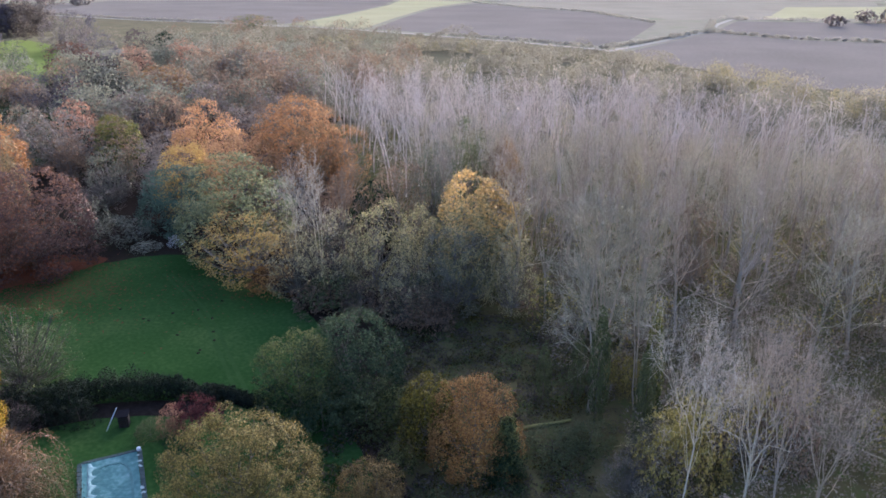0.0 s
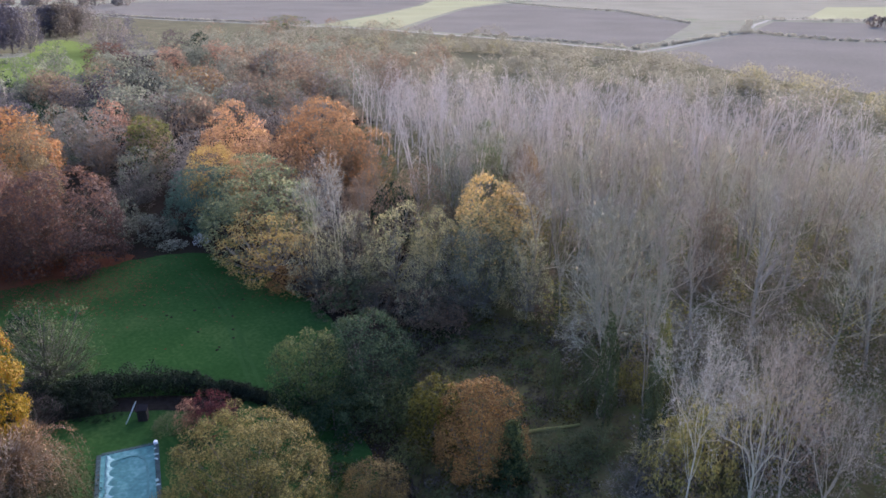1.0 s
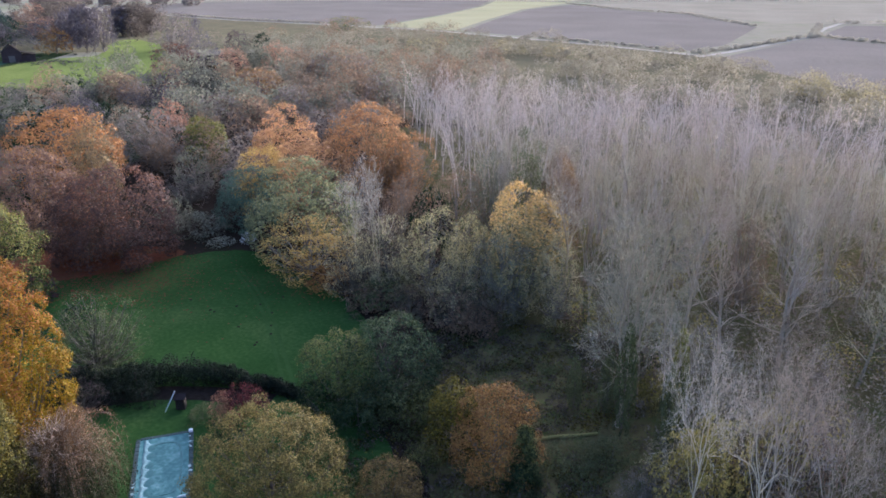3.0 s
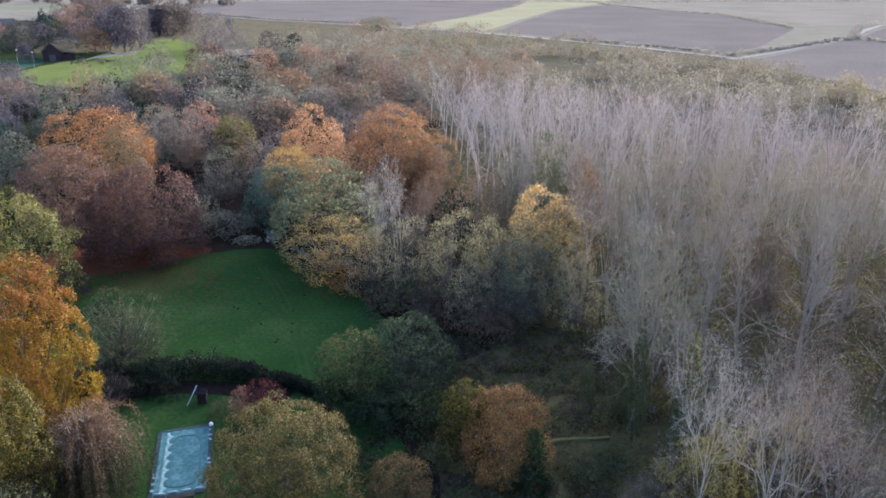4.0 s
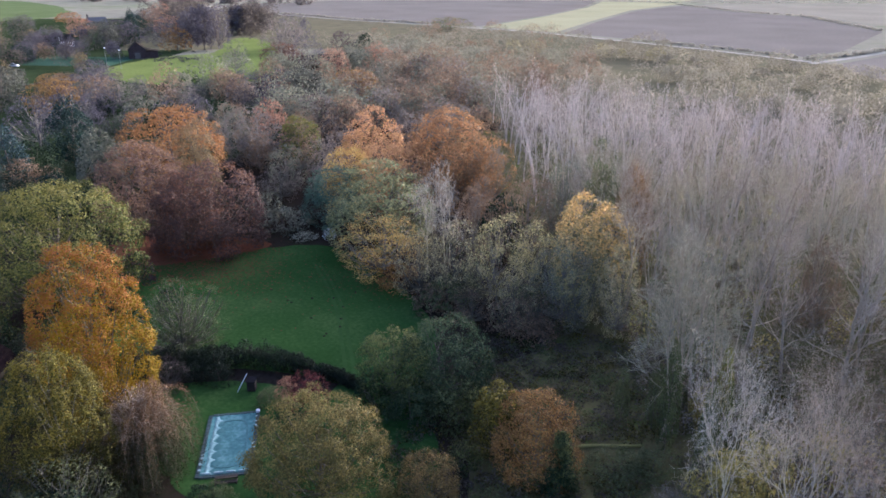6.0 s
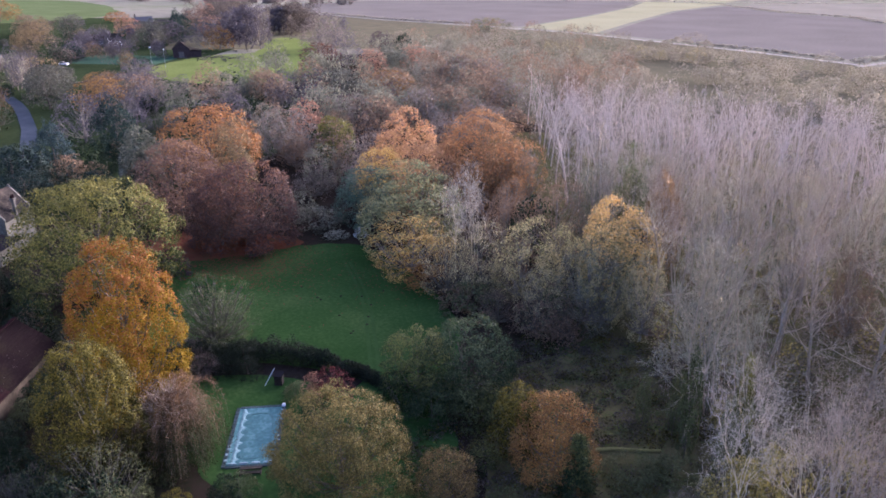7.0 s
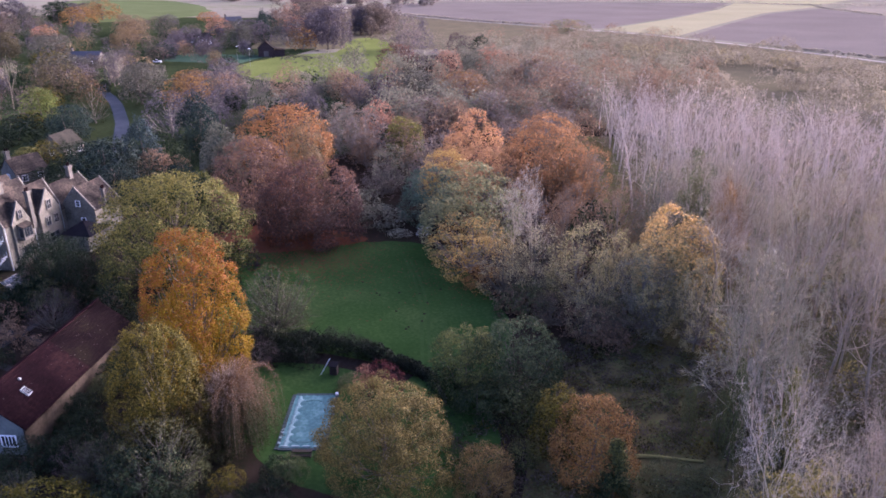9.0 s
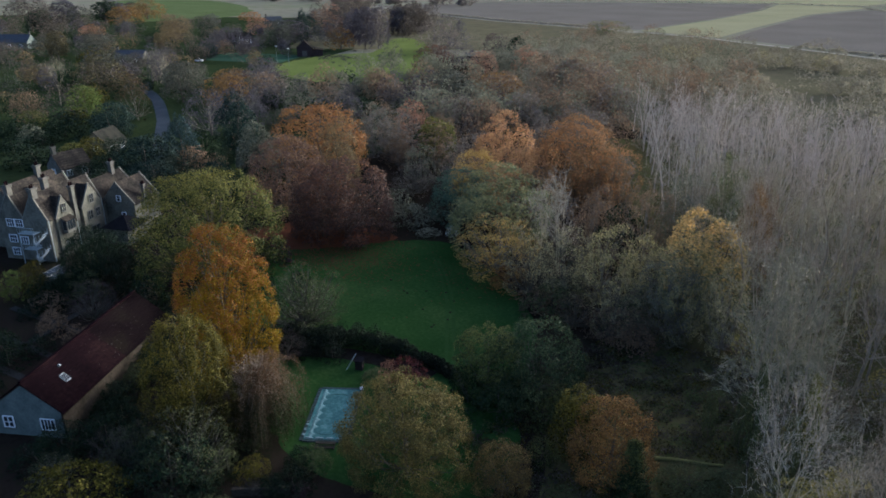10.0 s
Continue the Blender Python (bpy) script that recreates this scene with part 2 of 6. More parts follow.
def bent(p, d, length, r0, r1, n, lift, rng, wob=0.12):
    """A limb of n segments that bends upwards by lift (down if negative). Returns its segments and joints."""
    out, joints = [], [(p, d)]
    for k in range(n):
        d = unit(d + np.array([0, 0, lift / n]) + rng.normal(0, wob, 3))
        q = p + d * length / n
        a, b = r0 + (r1 - r0) * k / n, r0 + (r1 - r0) * (k + 1) / n
        out.append((*p, *q, a, b))
        p = q
        joints.append((p, d))
    return out, joints


def side_way(d, tilt, turn):
    """A way at the angle tilt from d."""
    ref = np.array([0, 0, 1.0]) if abs(d[2]) < 0.9 else np.array([1.0, 0, 0])
    u = unit(np.cross(d, ref))
    w = np.cross(d, u)
    return unit(math.cos(tilt) * d + math.sin(tilt) * (math.cos(turn) * u + math.sin(turn) * w))


def bare_shape(seed, height, limbs=16, tilt=(0.45, 0.8), reach=0.4, subs=6, twigs=5, first=0.28, stems=1, thick=1.0, lift=0.7):
    """The wood of a leafless tree: trunk and limbs, and its twigs apart."""
    rng = np.random.default_rng(seed)
    wood, limb, twig = [], [], []
    for s in range(stems):
        lean = np.array([*rng.normal(0, 0.05 + 0.04 * (stems > 1), 2), 1.0])
        start = np.array([*rng.normal(0, 0.7 * (stems > 1), 2), -0.25])
        r = 0.016 * height * thick / stems ** 0.4
        segs, joints = bent(start, unit(lean), height * rng.uniform(0.88, 0.97), r, 0.02, 8, 0.25, rng, 0.07)
        wood += segs
        pts = np.array([j[0] for j in joints])
        for k in range(limbs):
            f = first + (1 - first) * ((k + rng.uniform(0, 0.9)) / limbs)
            x = f * 8
            i = min(int(x), 7)
            p = pts[i] + (pts[i + 1] - pts[i]) * (x - i)
            d = side_way(joints[i][1], rng.uniform(*tilt) * (1.05 - 0.45 * f), rng.uniform(0, 6.283))
            length = height * reach * (1.12 - 0.85 * f) * rng.uniform(0.75, 1.2)
            s1, j1 = bent(p, d, length, r * (1.05 - f) * 0.30 + 0.012, 0.010, 3, lift, rng, 0.16)
            limb += s1
            for m in range(subs):
                g = rng.uniform(0.2, 1.0) * 3
                i1 = min(int(g), 2)
                p2 = j1[i1][0] + (j1[i1 + 1][0] - j1[i1][0]) * (g - i1)
                d2 = side_way(j1[i1 + 1][1], rng.uniform(0.35, 0.9), rng.uniform(0, 6.283))
                l2 = length * rng.uniform(0.28, 0.5)
                s2, j2 = bent(p2, d2, l2, 0.013, 0.008, 2, lift * 0.7, rng, 0.2)
                limb += s2
                for q in range(twigs):
                    h = rng.uniform(0.15, 1.0) * 2
                    i2 = min(int(h), 1)
                    p3 = j2[i2][0] + (j2[i2 + 1][0] - j2[i2][0]) * (h - i2)
                    d3 = side_way(j2[i2 + 1][1], rng.uniform(0.25, 0.8), rng.uniform(0, 6.283))
                    d3 = unit(d3 + np.array([0, 0, 0.35 * lift]))
                    e = p3 + d3 * l2 * rng.uniform(0.4, 0.85)
                    twig.append((*p3, *e, 0.016, 0.0))
    return tubes(wood, 6), tubes(limb, 3), spikes(twig)


def forked_shape(seed, height, split=(0.30, 0.62), counts=(4, 3, 3, 3, 3), first=0.34, thick=1.0):
    """A leafless tree whose trunk forks again and again into an open fan of fine twigs."""
    rng = np.random.default_rng(seed)
    r = 0.015 * height * thick
    lean = unit(np.array([*rng.normal(0, 0.05, 2), 1.0]))
    wood, joints = bent(np.array([0, 0, -0.25]), lean, height * first, r, r * 0.72, 4, 0.1, rng, 0.04)
    tips, limb, twig = [(joints[-1][0], joints[-1][1], r * 0.55), (joints[-2][0], joints[-2][1], r * 0.4)], [], []
    for level, (n, length) in enumerate(zip(counts, (0.23, 0.18, 0.13, 0.10, 0.07))):
        grown = []
        for p, d, w in tips:
            turn = rng.uniform(0, 6.283)
            for k in range(n):
                tilt = rng.uniform(*split) * (1 + 0.28 * level) * (1.0 if k or level == 0 else 0.5)
                way = unit(side_way(d, tilt, turn + 6.283 * k / n + rng.normal(0, 0.5)) + np.array([0, 0, 0.08]))
                size = height * length * rng.uniform(0.5, 1.3)
                if level < 3:
                    segs, j = bent(p, way, size, w * 0.75, w * 0.45, 3, 0.2, rng, 0.2)
                    (wood if level < 2 else limb).extend(segs)
                    grown.append((j[-1][0], j[-1][1], max(0.013, w * 0.45)))
                    if level:
                        grown.append((j[2][0], j[2][1], max(0.012, w * 0.35)))
                else:
                    way = unit(way + rng.normal(0, 0.2, 3))
                    twig.append((*p, *(p + way * size), 0.015 if level == 3 else 0.010, 0.0))
                    grown.append((p + way * size * rng.uniform(0.35, 0.8), way, 0.01))
        tips = grown
    return tubes(wood, 5), tubes(limb, 3), spikes(twig)


def leaves_at(points, normals, size, rng):
    """Small pointed leaf sprays, a triangle each, turned every way but mostly outwards."""
    n = len(points)
    nn = normals + rng.normal(0, 0.6, (n, 3))
    nn /= np.linalg.norm(nn, axis=1, keepdims=True) + 1e-9
    a = np.cross(nn, rng.normal(0, 1, (n, 3)))
    a /= np.linalg.norm(a, axis=1, keepdims=True) + 1e-9
    b = np.cross(nn, a)
    s = size * rng.uniform(0.6, 1.4, (n, 1))
    verts = np.stack([points - a * s * 0.5 - b * s * 0.33, points + a * s * 0.62, points - a * s * 0.35 + b * s * 0.42], 1).reshape(-1, 3)
    return verts, np.arange(3 * n).reshape(n, 3)


def waves(p, rng, scale):
    """A smooth field of patches, about -1 to 1."""
    out = np.zeros(len(p))
    for _ in range(9):
        k = rng.normal(0, 1, 3)
        out += np.sin(p @ (k / np.linalg.norm(k)) * rng.uniform(0.7, 1.6) / scale + rng.uniform(0, 6.283))
    return out / 3.2


def crown_points(rng, count, mid, radii, lumps, rough, gaps=-0.6, low=-0.75, point=0.0):
    """Leaf places of a crown built of many leafy sprays, with outward ways, and the middles of the sprays.
    lumps: how large the sprays are; rough: how uneven the outline; gaps: how much is bare."""
    size = 0.44 * lumps + 0.02
    n = int(5.2 / size ** 2)
    k = np.arange(n) + 0.5
    z, turn = 1 - 2 * k / n, k * 2.399963 + rng.normal(0, 0.35, n)
    flat = np.sqrt(np.clip(1 - z * z, 0, 1))
    d = np.stack([flat * np.cos(turn), flat * np.sin(turn), z + rng.normal(0, 0.06, n)], 1)
    d = d[d[:, 2] > low]
    d /= np.linalg.norm(d, axis=1, keepdims=True)
    hull = 1 - 0.75 * size + rough * (0.9 * waves(d, rng, 0.34) + 0.5 * waves(d, rng, 0.15)) + rng.normal(0, 0.035, len(d))
    hull *= 1 - point * np.clip(d[:, 2], 0, 1) * np.hypot(d[:, 0], d[:, 1])
    keep = rng.uniform(-1.6, 1.0, len(d)) > gaps - 0.75
    d, hull = d[keep], hull[keep]
    inner = rng.uniform(0, 1, len(d)) < 0.16
    hull = np.where(inner, hull * rng.uniform(0.55, 0.85, len(d)), hull)
    spray = d * hull[:, None]
    spray[:, :2] *= (1 + 0.4 * np.clip(-d[:, 2] - 0.1, 0, 0.6))[:, None]
    reach = size * rng.uniform(0.65, 1.3, len(d))
    pick = rng.choice(len(d), int(count * 1.45), p=reach ** 2 / (reach ** 2).sum())
    off = rng.normal(0, 1, (len(pick), 3))
    off /= np.linalg.norm(off, axis=1, keepdims=True)
    keep = (off * (d[pick] + np.array([0, 0, 0.55]))).sum(1) > rng.uniform(-0.75, 0.1, len(pick))
    off, pick = off[keep][:count], pick[keep][:count]
    depth = rng.uniform(0.25, 1.0, len(pick)) ** 0.45 * rng.uniform(0.85, 1.2, len(pick))
    p = spray[pick] + off * (reach[pick] * depth)[:, None] * np.array([1.0, 1.0, 0.72])
    deep = rng.uniform(0, 1, len(pick)) < 0.15
    p[deep] = d[pick][deep] * rng.uniform(0.3, 0.8, (deep.sum(), 1)) + rng.normal(0, 0.06, (deep.sum(), 3))
    out = off * 0.7 + d[pick] * 0.6 + np.array([0, 0, 0.3])
    return mid + p * radii, out, mid + spray * radii


def leafy_shape(seed, height, radius, count, size, base=0.0, lumps=0.30, rough=0.13, gaps=-0.6, low=-0.9, point=0.0, twigs=0, limbs=14):
    """Wood and leaves of a broad-leaved tree of that height and crown radius; base: where the crown starts.
    Limbs bend from the trunk out to the sprays; twigs: how many of them carry bare shoots besides."""
    rng = np.random.default_rng(seed)
    mid = np.array([0, 0, height * (base + 1) / 2])
    radii = np.array([radius, radius, height * (1 - base) / 2])
    p, d, sprays = crown_points(rng, count, mid, radii, lumps, rough, gaps, low, point)
    leaf = leaves_at(p, d, size, rng)
    r = 0.019 * height
    wood, joints = bent(np.array([0, 0, -0.25]), np.array([0, 0, 1.0]), height * 0.78, r, 0.04, 7, 0.2, rng, 0.05)
    limb, fine = [], []
    sprays = sprays[sprays[:, 2] > 0.18 * height]
    for k in rng.permutation(len(sprays))[:limbs + twigs]:
        end = sprays[k]
        i = int(np.clip((end[2] / height - 0.12 - 0.35 * np.hypot(end[0], end[1]) / radius) / 0.78 * 7, 1, 6))
        start = joints[i][0]
        knee = start + (end - start) * np.array([0.55, 0.55, 0.32]) + rng.normal(0, 0.03 * radius, 3)
        w = r * (0.42 - 0.035 * i)
        limb += [(*start, *knee, w, w * 0.6), (*knee, *end, w * 0.6, 0.018)]
        for m in range(3 if not twigs else 7):
            a = knee + (end - knee) * rng.uniform(0.1, 1.0)
            way = unit(end - knee + rng.normal(0, 0.55, 3) * np.linalg.norm(end - knee) + np.array([0, 0, 0.25]))
            fine.append((*a, *(a + way * radius * rng.uniform(0.16, 0.38)), 0.018, 0.0))
    return merged(tubes(wood, 7), tubes(limb, 3), spikes(fine)), leaf


def weeping_shape(seed, height, radius, count, size):
    """A weeping tree: limbs arch over, whips stick out of the top and shoots hang to the ground."""
    rng = np.random.default_rng(seed)
    wood, joints = bent(np.array([0, 0, -0.25]), np.array([0, 0, 1.0]), height * 0.80, 0.2, 0.06, 5, 0.2, rng, 0.05)
    limb, whip, pts, ways = [], [], [], []
    for k in range(340):
        turn, up = rng.uniform(0, 6.283), rng.uniform(-0.1, 1.0)
        out = np.array([math.cos(turn) * math.sqrt(1 - min(1, up * up)), math.sin(turn) * math.sqrt(1 - min(1, up * up)), up])
        p = np.array([0, 0, 0.62 * height]) + out * np.array([radius * 0.72, radius * 0.72, height * 0.28]) * rng.uniform(0.7, 1.0)
        d = unit(out + rng.normal(0, 0.45, 3) + np.array([0, 0, 0.25]))
        pace = radius * rng.uniform(0.07, 0.17)
        for s in range(4):
            q = p + d * pace
            whip.append((*p, *q, 0.026 - 0.006 * s, 0.020 - 0.006 * s))
            p, d = q, unit(d + np.array([0, 0, -0.2]) + rng.normal(0, 0.22, 3))
    for k in range(250):
        i = rng.integers(2, 6)
        turn, f = rng.uniform(0, 6.283), math.sqrt(rng.uniform(0.03, 1))
        p, d = joints[i][0], np.array([math.cos(turn) * f, math.sin(turn) * f, rng.uniform(0.2, 1.5)])
        pace = radius * rng.uniform(0.10, 0.30) * (0.72 + 0.28 * f)
        drop = height * rng.uniform(0.3, 1.0)
        for s in range(11):
            d = unit(d + np.array([0, 0, -0.36])) if s < 5 else unit(d * np.array([0.85, 0.85, 1]) + np.array([0, 0, -0.8]))
            q = p + d * (pace if s < 5 else drop / 6)
            if q[2] < 0.15:
                break
            limb.append((*p, *q, 0.012 - 0.0008 * s, 0.011 - 0.0008 * s))
            m = int(count / 2300 * (0.95 if s < 4 else 1.25))
            pts.append(p + (q - p) * rng.uniform(0, 1, (m, 1)) + rng.normal(0, 0.2, (m, 3)))
            ways.append(np.tile(unit(np.array([d[0], d[1], 0.4])), (m, 1)))
            p = q
    return merged(tubes(wood, 6), tubes(limb, 3), tubes(whip, 3)), leaves_at(np.concatenate(pts), np.concatenate(ways), size, rng)


def conifer_shape(seed, height, radius, count, size):
    """A conifer of drooping tiers."""
    rng = np.random.default_rng(seed)
    wood, _ = bent(np.array([0, 0, -0.25]), np.array([0, 0, 1.0]), height * 0.98, 0.016 * height, 0.03, 5, 0.2, rng, 0.02)
    limb, pts, ways = [], [], []
    n = 90
    for k in range(n):
        f = (k + rng.uniform(0, 1)) / n
        z = height * (0.05 + 0.93 * f)
        reach = radius * (1.02 - f) ** 0.85 * rng.uniform(0.75, 1.1)
        turn = rng.uniform(0, 6.283)
        way = np.array([math.cos(turn), math.sin(turn), -0.28])
        p0 = np.array([0, 0, z])
        limb.append((*p0, *(p0 + way * reach), 0.05, 0.015))
        m = int(count / n)
        g = rng.uniform(0.1, 1, (m, 1)) ** 0.6
        pts.append(p0 + way * reach * g + rng.normal(0, 1, (m, 3)) * np.array([0.11 * radius, 0.11 * radius, 0.05 * radius]))
        ways.append(np.tile(way + [0, 0, 0.9], (m, 1)))
    return merged(tubes(wood, 6), tubes(limb, 3)), leaves_at(np.concatenate(pts), np.concatenate(ways), size, rng)


# ---------------- one tree of each form ----------------
SHAPES = {}


def form(key, height, radius, wood, leaf=None, twig=None, bark="brown"):
    SHAPES[key] = (height, radius, mesh_of("trunk", *wood, BARK[bark]),
                   mesh_of("crown", *leaf, LEAF["olive"]) if leaf is not None else None,
                   mesh_of("crown", *twig, BARK["grey"]) if twig is not None else None)


for i in range(3):
    form(f"round{i}", 12, 5, *leafy_shape(11 + i, 12, 5, 13500, 0.20, -0.08, 0.32, 0.08, gaps=-0.7, limbs=22))
    form(f"round_far{i}", 12, 5, *leafy_shape(14 + i, 12, 5, 2700, 0.37, -0.05, 0.36, 0.12, limbs=6))
    form(f"bushy{i}", 4, 3, *leafy_shape(41 + i, 4, 3, 1700, 0.23, -0.3, 0.34, 0.14, low=-0.6, limbs=5))
    form(f"sparse{i}", 12, 4.6, *leafy_shape(51 + i, 12, 4.6, 7600, 0.17, -0.05, 0.30, 0.12, gaps=-0.1, limbs=30, twigs=34), bark="branch")
    form(f"dense_far{i}", 9, 4.4, *leafy_shape(61 + i, 9, 4.4, 5200, 0.27, -0.16, 0.32, 0.08, gaps=-1.0, limbs=6))
    form(f"dense{i}", 9, 4.4, *leafy_shape(61 + i, 9, 4.4, 16000, 0.16, -0.16, 0.30, 0.08, gaps=-1.0, limbs=20))
for i in range(2):
    form(f"low{i}", 12, 6, *leafy_shape(21 + i, 12, 6, 21000, 0.20, -0.2, 0.27, 0.06, gaps=-0.8, limbs=34))
    form(f"oval{i}", 12, 3.4, *leafy_shape(31 + i, 12, 3.4, 5200, 0.30, -0.02, 0.34, 0.10, point=0.12))
    form(f"oval_far{i}", 12, 3.4, *leafy_shape(34 + i, 12, 3.4, 3400, 0.38, -0.02, 0.36, 0.10, point=0.12, limbs=4))
    form(f"bushy_far{i}", 4, 3, *leafy_shape(47 + i, 4, 3, 1500, 0.30, -0.3, 0.36, 0.14, low=-0.6, limbs=3))
    form(f"sparse_far{i}", 12, 4.6, *leafy_shape(57 + i, 12, 4.6, 2700, 0.27, -0.05, 0.32, 0.13, gaps=-0.1, limbs=16, twigs=16), bark="branch")
    form(f"fine_bush{i}", 5, 3.5, *leafy_shape(65 + i, 5, 3.5, 4000, 0.19, -0.3, 0.32, 0.13, low=-0.6, limbs=6))
    form(f"twiggy{i}", 10, 4.4, *leafy_shape(61 + i, 10, 4.4, 4600, 0.13, -0.02, 0.30, 0.14, gaps=0.1, limbs=30, twigs=60), bark="twig")
form("dome0", 14, 6.5, *leafy_shape(71, 14, 6.5, 26000, 0.22, -0.05, 0.26, 0.05, gaps=-1.0, limbs=26))
form("tall0", 15, 4.4, *leafy_shape(72, 15, 4.4, 15000, 0.24, -0.02, 0.30, 0.10, point=0.12))
form("dome_big0", 10.5, 5.8, *leafy_shape(73, 10.5, 5.8, 56000, 0.125, -0.12, 0.24, 0.07, gaps=-1.0, limbs=40))
form("dome_big1", 18, 9.5, *leafy_shape(74, 18, 9.5, 40000, 0.225, -0.05, 0.24, 0.07, gaps=-1.0, limbs=36))
form("orange_big0", 20, 5.1, *leafy_shape(75, 20, 5.1, 50000, 0.165, -0.08, 0.22, 0.05, gaps=-1.0, point=-0.22, limbs=40))
form("tall_big0", 14.5, 4.2, *leafy_shape(76, 14.5, 4.2, 44000, 0.14, -0.12, 0.26, 0.07, gaps=-1.0, point=-0.12, limbs=12), bark="twig")
form("weeping0", 9, 3.4, *weeping_shape(81, 9, 3.4, 66000, 0.12), bark="redtwig")
form("conifer0", 12, 3, *conifer_shape(82, 12, 3, 11000, 0.27))
form("cone0", 16, 5, *leafy_shape(85, 16, 5, 7000, 0.32, -0.12, 0.28, 0.07, gaps=-1.0, point=0.62, limbs=4))


def form_bare(key, wood, limb, twig):
    v = twig[0]
    height, radius = v[:, 2].max(), np.percentile(np.hypot(v[:, 0], v[:, 1]), 94)
    SHAPES[key] = (height, radius, mesh_of("trunk", *wood, BARK["grey"]), None, mesh_of("crown", *merged(limb, twig), BARK["pinkgrey"]))


for i in range(2):
    form_bare(f"bare{i}", *bare_shape(91 + i, 20, limbs=20, tilt=(0.5, 1.15), reach=0.34, subs=7, twigs=6, first=0.2, thick=0.62, lift=0.35))
    form_bare(f"bare{i + 2}", *forked_shape(95 + i, 20, (0.18, 0.38), (3, 2, 2, 3, 3), 0.26, 0.8))
    form_bare(f"edgebare{i}", *bare_shape(98 + i, 20, limbs=17, tilt=(0.7, 1.35), reach=0.30, subs=7, twigs=7, first=0.27, stems=3, thick=0.5, lift=0.12))
for i in range(3):
    form_bare(f"widebare{i}", *forked_shape(101 + i, 18, (0.36, 0.76), (4, 3, 2, 2, 3), 0.36, 0.75))
form_bare("spreadbare0", *forked_shape(111, 18, (0.34, 0.72), (4, 3, 2, 3, 3), 0.40, 0.48))
rng_all = np.random.default_rng(5)
NUM = {}


def plant(shape, colour, x, y, height, radius, name, label, group="", turn=None):
    """One tree or shrub as a thing: trunk and crown (or branches) under an empty at its foot."""
    count = sum(k.startswith(shape) and k[len(shape):].isdigit() for k in SHAPES)
    NUM[shape] = NUM.get(shape, -1) + 1
    h, r, wood, leaf, twig = SHAPES[f"{shape}{NUM[shape] % count}"]
    root = new(name)
    root.matrix_basis = pose(x, y, 0, 0, 0, rng_all.uniform(0, 360) if turn is None else turn) @ Matrix.Diagonal((radius / r, radius / r, height / h, 1))
    trunk = hang("trunk", wood, root)
    if leaf is not None:
        crown = hang("crown", leaf, root)
        crown.material_slots[0].link = "OBJECT"
        crown.material_slots[0].material = LEAF[colour]
    if twig is not None:
        branches = hang("crown", twig, root)
        for ob, bark in ((trunk, "trunk" if colour != "white" else "grey"), (branches, colour)):
            ob.material_slots[0].link = "OBJECT"
            ob.material_slots[0].material = BARK[bark]
    return tagged(root, label, "shrub" if "shrub" in name else "tree", group)


# ---------------- ground, lawns, fields ----------------
def sheet(name, corners, z, material, label, category, kind="structure", rounds=0, uneven=0.0):
    """A flat piece of land with that outline."""
    bm = bmesh.new()
    edge = random.Random(len(label))
    for _ in range(rounds):
        corners = [(a[0] * q + b[0] * (1 - q), a[1] * q + b[1] * (1 - q)) for a, b in zip(corners, corners[1:] + corners[:1]) for q in (0.75, 0.25)]
    f = bm.faces.new([bm.verts.new((x + edge.gauss(0, uneven), y + edge.gauss(0, uneven), z)) for x, y in corners])
    f.normal_update()
    if f.normal.z < 0:
        f.normal_flip()
    bmesh.ops.triangulate(bm, faces=bm.faces[:])
    return tagged(part(name, bm, material, None), label, category, kind=kind)


M_FARM = mottled("far_farmland", (0.085, 0.088, 0.06), (0.15, 0.14, 0.11), 0.006, 0.05, 1.0, 0.2, (0.10, 0.115, 0.065))
sheet("ground", [(-4000, -3000), (4000, -3000), (4000, 4500), (-4000, 4500)], 0, M_FARM, "open farmland of pale stubble reaching the horizon", "ground")
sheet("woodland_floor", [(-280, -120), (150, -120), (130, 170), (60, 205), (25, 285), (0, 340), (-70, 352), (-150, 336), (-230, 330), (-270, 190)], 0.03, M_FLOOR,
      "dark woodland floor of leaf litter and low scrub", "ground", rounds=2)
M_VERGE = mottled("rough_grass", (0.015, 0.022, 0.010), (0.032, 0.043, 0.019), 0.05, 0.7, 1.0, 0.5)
M_SCRUB = mottled("dry_scrub", (0.062, 0.058, 0.036), (0.105, 0.094, 0.06), 0.08, 0.7, 1.0, 0.5)
M_LITTER = mottled("brown_litter", (0.048, 0.044, 0.020), (0.078, 0.068, 0.032), 0.5, 3.0, 1.0, 1.0, (0.052, 0.072, 0.021))
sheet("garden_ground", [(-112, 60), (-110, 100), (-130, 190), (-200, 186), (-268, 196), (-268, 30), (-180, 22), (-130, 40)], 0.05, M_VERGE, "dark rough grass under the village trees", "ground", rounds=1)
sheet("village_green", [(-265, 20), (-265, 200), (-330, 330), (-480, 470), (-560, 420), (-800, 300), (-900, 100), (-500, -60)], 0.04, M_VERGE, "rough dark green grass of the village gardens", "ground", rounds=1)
sheet("wood_verge", [(-262, 318), (-230, 330), (-228, 478), (-379, 512), (-520, 556), (-640, 540), (-480, 420), (-340, 260)], 0.045, M_SCRUB, "rough dry grass under the far woods", "ground")
sheet("scrubland", [(-165, 200), (-100, 192), (0, 186), (60, 150), (150, 120), (160, 220), (90, 264), (48, 300), (20, 345), (0, 336), (-70, 350), (-150, 334), (-215, 328)], 0.055, M_SCRUB, "dry grey-olive scrub beyond the wood", "ground", rounds=1)
